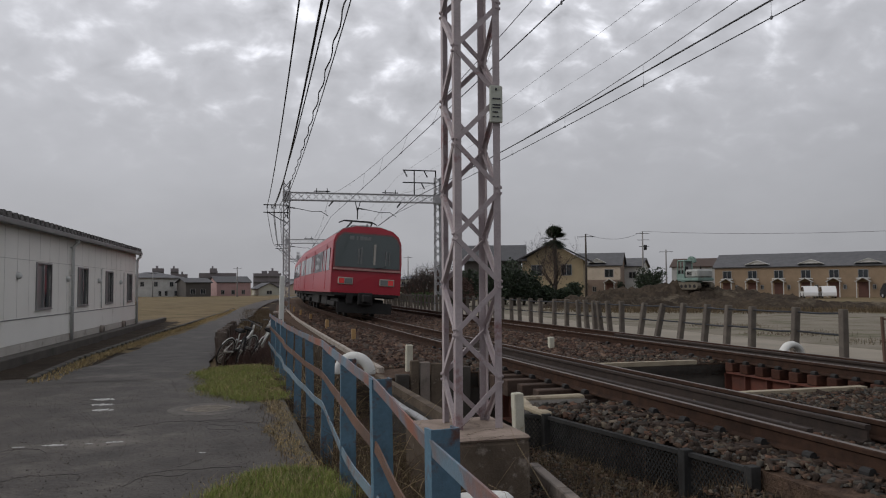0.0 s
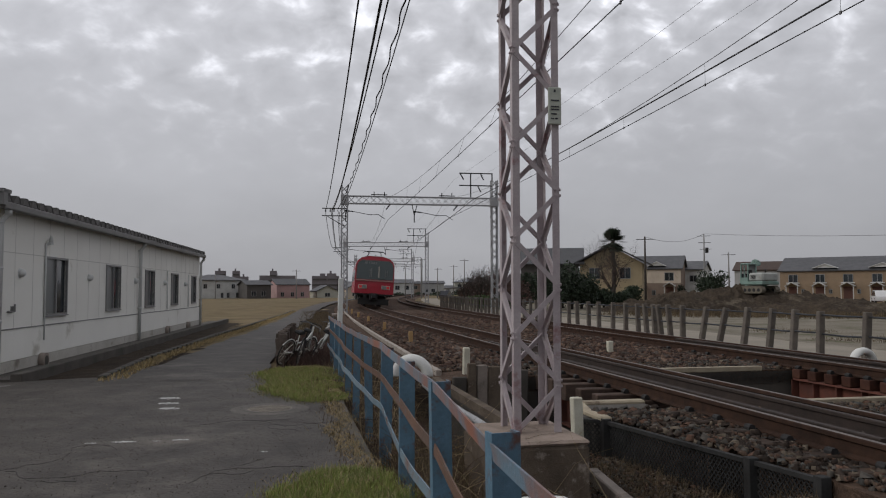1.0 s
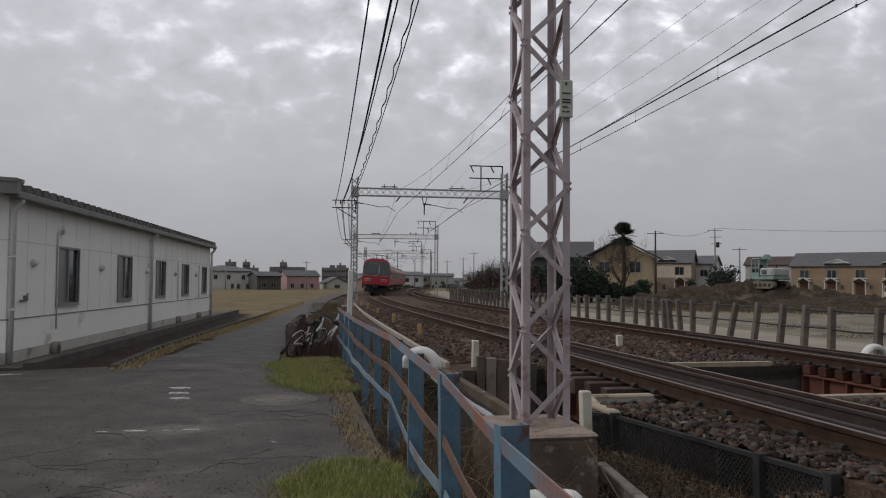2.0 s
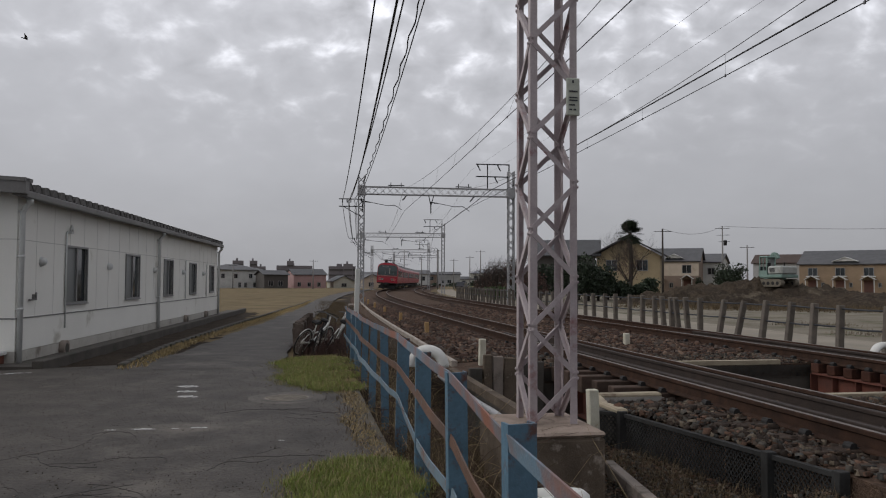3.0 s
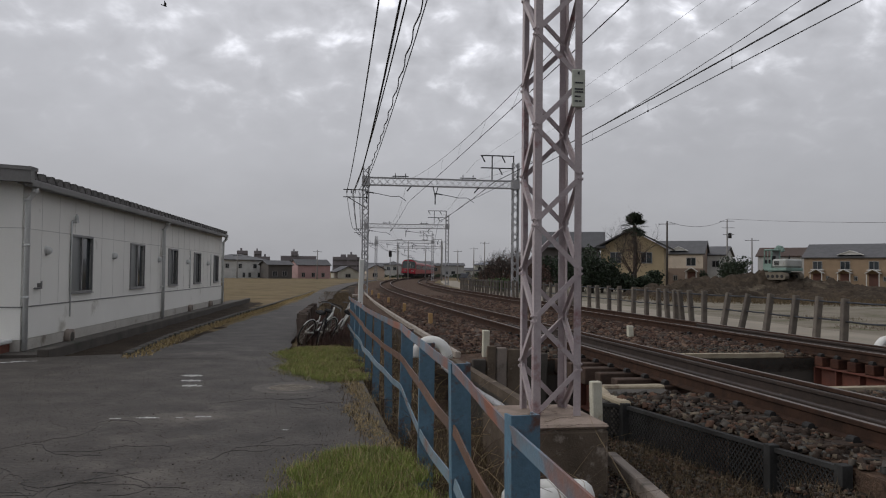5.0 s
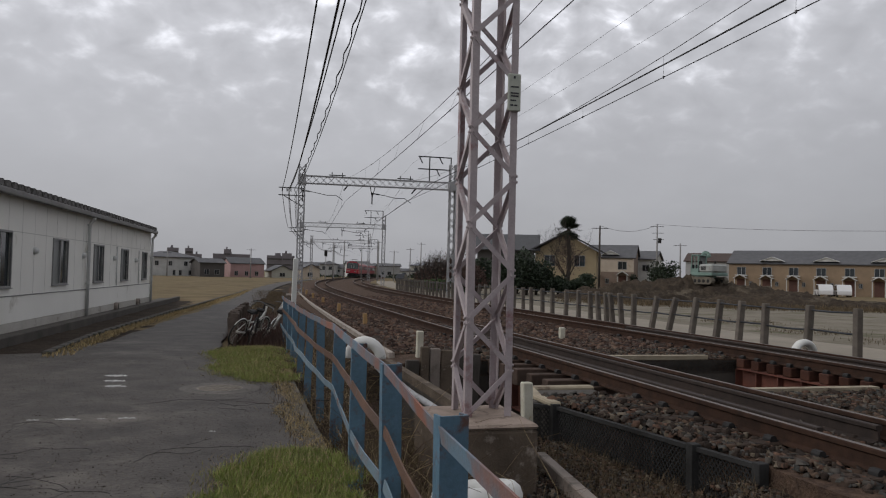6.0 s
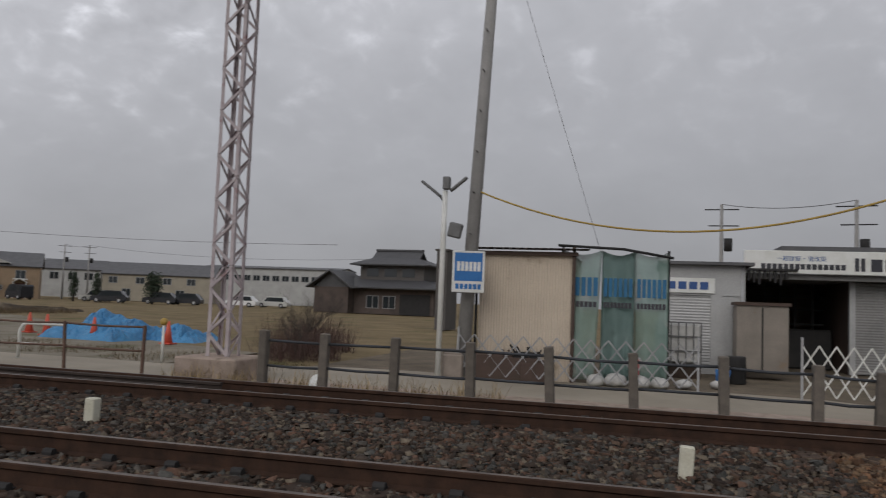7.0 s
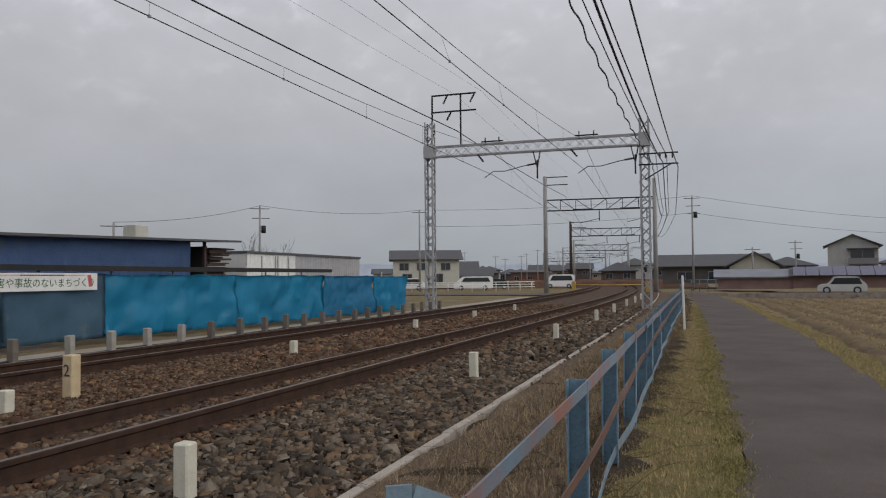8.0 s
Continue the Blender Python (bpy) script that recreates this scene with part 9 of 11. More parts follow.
# ---- trees ----
palm = thing("palm_tree", polar(8.3, 90), "tall palm above the yellow house", "tree")
bm = bmesh.new()
tube(bm, [(0, 0, 0), (0.1, 0, 4), (0, 0, 7.2)], 0.2, 8, radii=[0.25, 0.2, 0.22])
part("trunk", bm, BARK, palm)
r = random.Random(4)
bm = bmesh.new()
for k in range(85):
    a, e = r.uniform(0, 6.28), r.uniform(-1.0, 1.45)
    d = Vector((math.cos(a) * math.cos(e), math.sin(a) * math.cos(e), math.sin(e)))
    q = Vector((0, 0, 7.1)) + d * r.uniform(0.35, 0.8)
    side = d.cross(Vector((0, 0, 1))).normalized()
    for i in range(9):
        f = (i - 4) * 0.2
        tip = q + (d * math.cos(f) + side * math.sin(f)) * 1.05 - Vector((0, 0, 0.22 * abs(f)))
        vs = [bm.verts.new(q), bm.verts.new(q.lerp(tip, 0.6) + side * 0.09), bm.verts.new(tip), bm.verts.new(q.lerp(tip, 0.6) - side * 0.09)]
        bm.faces.new(vs)
part("crown", bm, LEAFDARK, palm)
for az_, d, w, h, sd in ((4.6, 70, 3.0, 3.7, 1), (6.0, 68, 3.2, 3.6, 2), (3.0, 72, 3.4, 3.6, 3), (1.6, 66, 3.0, 3.2, 5), (9.6, 80, 2.6, 2.2, 6), (5.3, 66, 3.2, 4.0, 7), (4.0, 64, 3.0, 3.8, 8), (6.7, 72, 2.4, 2.6, 9), (7.6, 70, 2.6, 1.8, 14), (8.9, 71, 2.2, 1.5, 15)):
    leafy(polar(az_, d), w, h, "dark evergreen tree by the old house", sd, n=2200, size=0.13)
leafy(polar(15.0, 95, 0.3), 4.3, 3.6, "round dark evergreen bush before the terrace", 11, n=2600, size=0.14)
leafy(polar(13.0, 98, 0), 1.2, 2.6, "small clipped evergreen beside a house", 12, n=500, size=0.12)
for az_ in (33.6, 35.0):
    leafy(polar(az_, 106), 1.4, 4.0, "slim dark conifer at the field edge", 13 + int(az_), n=700, size=0.12)
leafy(polar(38.6, 104), 3.2, 4.2, "grey-green tree before the white apartments", 21, n=1500, size=0.14)
bare_tree(polar(8.2, 74), 6.2, "bare winter tree with dense twigs before the yellow house", 31, 6, 0.85, 0.13)
bare_tree(polar(358.6, 62), 3.6, "bare brown thicket tree by the railway", 32, 5, 0.9, 0.1)
bare_tree(polar(359.8, 60), 3.6, "bare brown thicket tree by the railway", 33, 5, 0.9, 0.1)
bare_tree(polar(357.6, 66), 3.2, "bare brown thicket tree by the railway", 34, 5, 0.9, 0.1)
THICKET = mat("thicket_twig", (0.10, 0.055, 0.045), (0.065, 0.04, 0.033), 0.9, scale=4, fine=30, bump=0, random_var=0.5, island=True)
for az_, d, w_, h_, sd in ((358.9, 63, 3.4, 3.5, 71), (0.2, 60, 3.2, 3.6, 72), (1.4, 58, 2.6, 2.6, 73), (357.9, 68, 2.4, 2.6, 74)):
    leafy(polar(az_, d), w_, h_, "reddish-brown winter thicket by the railway", sd, THICKET, 2600, 0.07, True, "thicket_tree")
leafy(polar(8.3, 73.6, 1.2), 3.6, 4.6, "brown haze of fine winter twigs before the yellow house", 75, THICKET, 1500, 0.06, False, "twig_crown")
leafy(polar(358.6, 60), 2.6, 1.3, "low green bush by the lane", 35, LEAFMID, 900, 0.1, False, "green_bush")
leafy(polar(0.6, 58), 3.0, 1.6, "low green bush by the lane", 36, LEAFDARK, 1100, 0.1, False, "green_bush")
leafy(polar(357.2, 70), 2.6, 1.2, "low green bush by the lane", 37, LEAFMID, 700, 0.1, False, "green_bush")
bare_tree(polar(130.9, 80), 6.2, "bare pale tree behind the containers", 41, 4, 0.85, 0.14)
leafy(polar(99.5, 45), 2.0, 4.3, "evergreen tree behind the workshop", 42, n=900, size=0.12)
bare_tree(polar(105.0, 46), 3.4, "tangled bare shrub behind the workshop", 43, 3, 0.9, 0.08)

# ---- building site: earth heap, excavator, tarp pile, cones ----
EARTH = mat("dug_earth", (0.11, 0.085, 0.062), (0.062, 0.049, 0.038), 0.95, scale=0.8, fine=5, bump=1.0, var=0.3, bump_dist=0.2, stain=(0.17, 0.142, 0.105), stain_amt=0.12, stain_scale=0.5, spec=0.15)


def heap(m, rx, ry, h, seed, label, material=EARTH):
    bm = bmesh.new()
    n = 64
    g = [[None] * (n + 1) for _ in range(n + 1)]
    for i in range(n + 1):
        for j in range(n + 1):
            u, v = i / n * 2 - 1, j / n * 2 - 1
            q = math.sqrt(u * u + v * v)
            z = h * max(0, 1 - q ** 1.7) * (0.75 + 0.5 * noise.noise(Vector((u * 2.2, v * 2.2, seed)))) + 0.30 * h * noise.noise(Vector((u * 7, v * 7, seed))) + 0.20 * h * noise.noise(Vector((u * 24, v * 24, seed)))
            g[i][j] = bm.verts.new((u * rx, v * ry, z if q < 0.98 else -0.15))
    for i in range(n):
        for j in range(n):
            bm.faces.new((g[i][j], g[i + 1][j], g[i + 1][j + 1], g[i][j + 1]))
    ob = part("earth_mound", bm, material, smooth=True)
    ob.matrix_world = m
    return tagged(ob, label, "earth mound", "earth mounds")


heap(polar(18.2, 64), 9.0, 5.0, 2.0, 1, "flattened heap of dug brown earth")
heap(polar(17.25, 63), 5.0, 3.5, 1.75, 6, "steep heap of dug earth under the excavator")
heap(polar(13.6, 60), 7.0, 4.0, 1.4, 2, "low heap of sandy earth")
heap(polar(22.5, 58), 7.0, 3.6, 1.0, 3, "dark heap of dug earth with weeds")
heap(polar(11.6, 58), 3.6, 2.5, 1.0, 4, "low heap of sandy earth")
heap(polar(27, 60), 8.0, 3.5, 0.5, 5, "low dark bank of earth")
EARTHPALE = mat("dried_mud", (0.2, 0.175, 0.135), (0.13, 0.11, 0.085), 0.95, scale=3, fine=20, bump=0.5)
EXWHITE = mat("dusty_white_paint", (0.42, 0.43, 0.41), (0.33, 0.34, 0.32), 0.6, scale=2, fine=15, bump=0.05, stain=(0.22, 0.2, 0.16), stain_amt=0.08)
EXGREEN = mat("excavator_green", (0.21, 0.31, 0.27), (0.16, 0.24, 0.21), 0.5, scale=2, fine=15, bump=0.05, stain=(0.2, 0.18, 0.14), stain_amt=0.05)
ex = thing("excavator", polar(16.75, 62.5, 1.32, -46), "pale green excavator with a white engine housing on the earth heap", "excavator")
for y in (0.0, 1.7):
    bm = bmesh.new()
    prism(bm, [(0.0, 0.33), (0.08, 0.12), (0.3, 0.0), (2.65, 0.0), (2.87, 0.12), (2.95, 0.33), (2.87, 0.55), (2.65, 0.66), (0.3, 0.66), (0.08, 0.55)], y, y + 0.45)
    for k in range(14):  # shoe plates
        box(bm, 0.3 + k * 0.175, y - 0.02, 0.655, 0.38 + k * 0.175, y + 0.47, 0.7)
    bmesh.ops.recalc_face_normals(bm, faces=bm.faces)
    cr = part("crawler", bm, EARTHPALE, ex, "muddy crawler track")
    for k in range(5):
        bm = bmesh.new()
        tube(bm, [(0.42 + k * 0.53, y - 0.03, 0.3), (0.42 + k * 0.53, y + 0.02, 0.3)], 0.16, 10)
        part("roller", bm, DARK, cr)
bm = bmesh.new()
box(bm, 0.25, 0.05, 0.78, 2.95, 2.05, 1.08, bevel=0.05)
box(bm, 0.9, 0.5, 0.6, 2.0, 1.6, 0.8)
part("turntable", bm, EXGREEN, ex)
bm = bmesh.new()
box(bm, 1.25, 0.08, 1.08, 2.95, 2.02, 1.85, bevel=0.14)
part("engine_housing", bm, EXWHITE, ex, "dusty white engine housing")
bm = bmesh.new()
for k in range(5):
    box(bm, 1.6 + k * 0.12, 0.05, 1.3, 1.66 + k * 0.12, 0.085, 1.65)
part("louvre", bm, DARK, ex)
bm = bmesh.new()
tube(bm, [(2.2, 1.2, 1.85), (2.2, 1.2, 2.2)], 0.06, 8)
part("exhaust", bm, DARK, ex)
cabp = new("cab")
cabp.parent = ex
bm = bmesh.new()
for x in (0.32, 1.2):
    for y in (0.12, 1.1):
        beam(bm, (x, y, 1.05), (x + (0.1 if x < 1 else 0), y, 2.62), 0.09, 0.09)
beam(bm, (0.78, 0.12, 1.05), (0.8, 0.12, 2.62), 0.06, 0.06)
box(bm, 0.34, 0.05, 2.6, 1.28, 1.16, 2.74, bevel=0.06)
box(bm, 0.28, 0.08, 1.05, 1.24, 1.14, 1.45)
part("frame", bm, EXGREEN, cabp)
bm = bmesh.new()
box(bm, 0.62, 0.4, 1.45, 0.95, 0.85, 1.6, bevel=0.03)
box(bm, 0.9, 0.4, 1.6, 1.0, 0.85, 2.15, bevel=0.03)
part("seat", bm, DARK, cabp)
bm = bmesh.new()
box(bm, 0.4, 1.09, 1.45, 1.16, 1.11, 2.6)
part("rear_glass", bm, GLASSPALE, cabp)
bm = bmesh.new()
pts = [(0.55, 1.45, 1.1), (0.3, 1.45, 1.9), (0.32, 1.45, 2.5), (0.5, 1.45, 2.85), (0.8, 1.45, 2.98), (1.1, 1.45, 2.88), (1.25, 1.45, 2.55)]
for a, b in zip(pts, pts[1:]):
    beam(bm, a, b, 0.3, 0.2, up=(0, 1, 0))
part("boom", bm, EXGREEN, ex, "folded boom")
bm = bmesh.new()
tube(bm, [(0.4, 1.25, 1.1), (0.22, 1.25, 1.9), (0.3, 1.25, 2.4)], 0.06, 8)
part("ram", bm, CHROME, ex)
bm = bmesh.new()
for a, b in (((0.1, 1.45, 0.9), (0.25, 1.45, 2.3)),):
    beam(bm, a, b, 0.22, 0.16, up=(0, 1, 0))
prism(bm, [(-0.25, 0.55), (0.25, 0.5), (0.35, 0.95), (-0.05, 1.05)], 1.1, 1.8)
bmesh.ops.recalc_face_normals(bm, faces=bm.faces)
part("bucket_arm", bm, EXGREEN, ex)
grow(ex, 0.86)
grow(ex, 0.96)

TARPSKY = mat("sky_blue_sheet", (0.05, 0.24, 0.47), (0.035, 0.16, 0.34), 0.5, scale=1.2, fine=6, bump=0.7, bump_dist=0.1)


def tarp_pile(m, rx, ry, h, seed, label):
    bm = bmesh.new()
    n = 56
    g = [[None] * (n + 1) for _ in range(n + 1)]
    for i in range(n + 1):
        for j in range(n + 1):
            u, v = i / n * 2 - 1, j / n * 2 - 1
            e = 1 - max(abs(u), abs(v)) ** 3
            z = h * e * (0.65 + 0.6 * noise.noise(Vector((u * 1.6, v * 1.6, seed)))) + 0.3 * e * abs(noise.noise(Vector((u * 3 + v, v * 3.4, seed + 3)))) + 0.12 * e * abs(noise.noise(Vector((u * 9 + v * 3, v * 4, seed)))) - 0.1 * e * (abs(noise.noise(Vector((u * 5, v * 6 - u * 2, seed + 6)))) < 0.06)
            g[i][j] = bm.verts.new((u * rx * (1 + 0.08 * noise.noise(Vector((v * 4, seed, 0)))), v * ry, max(0.0, z)))
    for i in range(n):
        for j in range(n):
            bm.faces.new((g[i][j], g[i + 1][j], g[i + 1][j + 1], g[i][j + 1]))
    ob = part("tarp_mound", bm, TARPSKY)
    ob.matrix_world = m
    return tagged(ob, label, "tarpaulin", "tarpaulin mounds")


tarp_pile(at_line(19.0, 16.6, -0.08, -5), 1.3, 1.6, 0.9, 3, "crumpled bright blue tarpaulin over a heap")
tarp_pile(at_line(17.35, 18.0, -0.08, 10), 1.3, 1.35, 0.5, 8, "lower crumpled blue tarpaulin over a heap")
CONE = mat("orange_cone", (0.62, 0.10, 0.06), (0.55, 0.09, 0.05), 0.6, scale=4, fine=20, bump=0)
for s, l in ((22.5, 17.0), (21.0, 16.2), (18.6, 15.6), (15.7, 15.4)):
    g = thing("traffic_cone", at_line(s, l), "red-orange traffic cone on the site", "traffic cone", "traffic cones")
    bm = bmesh.new()
    tube(bm, [(0, 0, 0.03), (0, 0, 0.7)], 0.15, 10, radii=[0.15, 0.03])
    part("cone", bm, CONE, g)
    bm = bmesh.new()
    box(bm, -0.19, -0.19, 0, 0.19, 0.19, 0.035)
    part("base", bm, CONE, g)
hp = thing("hoop_barrier", at_line(14.6, 9.0), "white bent-pipe hoop barrier beside the lane", "barrier")
bm = bmesh.new()
tube(bm, [(0, 0.5, 0), (0, 0.5, 0.62), (0, 0.42, 0.74), (0, 0.3, 0.78), (0, -0.7, 0.78)], 0.035, 8)
tube(bm, [(0, 0.5, 0.32), (0, -0.7, 0.32)], 0.025, 8)
part("pipe", bm, WHITEPAINT, hp)
bp = thing("boundary_post", at_line(12.0, 9.9), "slim white post with an orange top by the lane", "post")
bm = bmesh.new()
tube(bm, [(0, 0, 0), (0, 0, 0.85)], 0.03, 8)
part("shaft", bm, WHITEPAINT, bp)
bm = bmesh.new()
bmesh.ops.create_uvsphere(bm, u_segments=10, v_segments=6, radius=0.09, matrix=pose(0, 0, 0.92))
part("top", bm, YELLOWCOVER, bp)


# ---- hills far beyond the town, their haze painted in as pale blue ----
FARHILL = mat("haze_painted_far_hills", (0.40, 0.44, 0.50), (0.36, 0.40, 0.46), 1.0, scale=0.01, fine=0.05, bump=0, spec=0.0)
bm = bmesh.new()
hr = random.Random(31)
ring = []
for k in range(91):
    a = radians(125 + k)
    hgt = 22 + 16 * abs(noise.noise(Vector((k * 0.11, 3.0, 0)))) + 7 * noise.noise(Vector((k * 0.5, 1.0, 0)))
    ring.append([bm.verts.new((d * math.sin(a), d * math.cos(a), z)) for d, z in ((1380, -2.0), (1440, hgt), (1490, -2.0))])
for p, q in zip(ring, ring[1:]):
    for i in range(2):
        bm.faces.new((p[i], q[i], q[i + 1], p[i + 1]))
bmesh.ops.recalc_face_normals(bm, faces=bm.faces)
tagged(part("backdrop", bm, FARHILL, smooth=True), "far horizon hills with pale blue haze put into their colour", "hills", kind="structure")



# ---- close things by the lane ----
SCREENIRON = mat("rusty_black_iron", (0.05, 0.05, 0.05), (0.032, 0.031, 0.03), 0.85, 0.1, scale=4, fine=30, bump=0.3, spec=0.15)


def screen_panel():
    """Expanded-metal screen that holds the ballast beside the watercourse."""
    g = thing("mesh_screen", Matrix(), "dark expanded-metal screen holding back the ballast", "screen")
    a, b = P(10.05, -1.82, 0), P(7.1, -1.25, 0)
    c = P(10.35, -2.1, 0)
    for p, q in ((a, b), (a, c)):
        d = (q - p).normalized()
        L = (q - p).length
        bm = bmesh.new()
        n = int(L / 0.05)
        z0, z1, rows = -0.45, 0.04, 15
        dz = (z1 - z0) / rows
        for j in range(rows + 1):
            prev = None
            for i in range(n * 2 + 1):
                zz = z0 + j * dz + (dz * 0.5 if (i + j) % 2 else -dz * 0.5) * 0.96
                cur = p + d * (L * i / (n * 2)) + Vector((0, 0, min(max(zz, z0), z1)))
                if prev is not None:
                    beam(bm, prev, cur, 0.011, 0.011)
                prev = cur
        m_ = part("mesh", bm, SCREENIRON, g)
        m_["kind"] = "stuff"
        bm = bmesh.new()
        beam(bm, p + Vector((0, 0, 0.055)), q + Vector((0, 0, 0.055)), 0.06, 0.04)
        part("top_rail", bm, SCREENIRON, g)
    for s, l in ((10.05, -1.84), (7.85, -1.41), (7.1, -1.27)):
        bm = bmesh.new()
        box(bm, -0.05, -0.05, -0.7, 0.05, 0.05, 0.10, bevel=0.006)
        o = part("post", bm, SCREENIRON, g)
        o.matrix_world = at_line(s, l)
    return g


screen_panel()
# pale concrete wing beside the abutment, and timber slabs at the far bank
wing = thing("concrete_wing", at_line(11.0, -1.55), "pale worn concrete wing wall by the bridge", "wing wall")
bm = bmesh.new()
box(bm, -0.10, 0.18, 0.03, 0.78, 0.36, 0.125, bevel=0.02)
part("coping", bm, PALEBEAM, wing)
bm = bmesh.new()
box(bm, -0.08, 0.2, -1.4, 0.76, 0.34, 0.03)
part("body", bm, DARKCONC, wing)
bm = bmesh.new()
box(bm, -0.34, -0.95, 0.05, -0.2, -0.2, 0.12, bevel=0.02)
part("coping", bm, PALEBEAM, wing)
bm = bmesh.new()
box(bm, -0.32, -0.93, -1.2, -0.22, -0.2, 0.05)
part("body", bm, DARKCONC, wing)
bm = bmesh.new()
prism(bm, [(-0.36, -0.2), (-0.18, -0.2), (-0.10, 0.18), (-0.10, 0.36), (-0.22, 0.36)], 0.04, 0.115, m=Matrix(((1, 0, 0, 0), (0, 0, 1, 0), (0, 1, 0, 0), (0, 0, 0, 1))))
bmesh.ops.recalc_face_normals(bm, faces=bm.faces)
part("coping", bm, PALEBEAM, wing)
bm = bmesh.new()
box(bm, -0.18, -0.8, -0.9, 0.75, 0.18, 0.085, bevel=0.01)
part("fill_slab", bm, DARKCONC, wing)
sl = thing("slab_revetment", Matrix(), "row of old concrete slabs holding the bank", "revetment")
for l_, top_, w_, m_ in ((-2.33, 0.33, 0.075, FOOTING), (-2.15, 0.3, 0.09, CONCRETE), (-1.92, 0.27, 0.12, FOOTING), (-1.66, 0.24, 0.11, DARKCONC), (-1.42, 0.2, 0.1, DARKCONC), (-2.55, 0.1, 0.12, DARKCONC)):
    bm = bmesh.new()
    box(bm, -w_, -0.05, -1.1, w_, 0.05, top_, bevel=0.015)
    part("slab", bm, m_, sl).matrix_world = at_line(14.61, l_, 0, random.uniform(-7, 7)) @ pose(0, 0, 0, random.uniform(-3, 1), random.uniform(-3, 3), 0)
# upright sleepers along the lane, bicycles' backdrop
OLDTIMBER = mat("grey_rotten_timber", (0.125, 0.1, 0.085), (0.07, 0.055, 0.047), 0.95, scale=5, fine=30, bump=0.7, var=0.25, random_var=0.35, spec=0.1)
sw = thing("sleeper_wall", Matrix(), "rotten upright sleepers edging the lane", "retaining wall")
for k in range(46):
    s = 18.6 + k * 0.27
    bm = bmesh.new()
    box(bm, -0.09, -0.115, -0.3, 0.09, 0.115, 0.62 - 0.006 * k + random.uniform(-0.06, 0.06), bevel=0.015)
    o = part("sleeper", bm, OLDTIMBER, sw)
    o.matrix_world = at_line(s, float(np.interp(s, [18.6, 24, 31], [-5.6, -5.5, -5.28])), 0, random.uniform(-5, 5)) @ pose(0, 0, 0, random.uniform(-3, 3), random.uniform(-5, 3), 0)
for s, l, h, w in ((17.6, -4.43, 1.85, 0.10), (-22.6, -4.62, 1.62, 0.065)):
    bm = bmesh.new()
    box(bm, -w / 2, -w / 2, -0.3, w / 2, w / 2, h, bevel=0.01)
    o = part("white_post", bm, WHITEPAINT)
    o.matrix_world = at_line(s, l) @ pose(0, 0, 0, 0, 1.2, 0)
    tagged(o, "white-painted post at the end of the fence", "post", "white posts")


def half_tyre(m, R, r, label, arc=180, a0=0):
    bm = bmesh.new()
    n, k = 22, 10
    rings = []
    for i in range(n + 1):
        a = radians(a0 + arc * i / n)
        c = Vector((R * math.cos(a), 0, R * math.sin(a)))
        d = Vector((math.cos(a), 0, math.sin(a)))
        rings.append([bm.verts.new(c + d * r * math.cos(q) * 0.75 + Vector((0, 1, 0)) * r * math.sin(q)) for q in [6.2832 * j / k for j in range(k)]])
    for a, b in zip(rings, rings[1:]):
        for j in range(k):
            bm.faces.new((a[j], a[(j + 1) % k], b[(j + 1) % k], b[j]))
    bm.faces.new(rings[0][::-1])
    bm.faces.new(rings[-1])
    bmesh.ops.recalc_face_normals(bm, faces=bm.faces)
    o = part("tyre", bm, WHITEPAINT, smooth=True)
    o.matrix_world = m
    return tagged(o, label, "tyre", "white tyres")


half_tyre(at_line(12.9, -3.66, 0.33, -22), 0.24, 0.11, "white-painted half tyre standing behind the fence")
half_tyre(at_line(6.72, -3.86, 0.05, 20) @ pose(0, 0, 0, 80, 0, 0), 0.25, 0.10, "white-painted tyre lying behind the fence", 360)
half_tyre(at_line(15.6, 6.3, 0.02, 10), 0.30, 0.10, "white-painted half tyre by the far lane")
half_tyre(at_line(7.0, 7.3, -0.12, 10), 0.30, 0.10, "white-painted half tyre by the far lane")


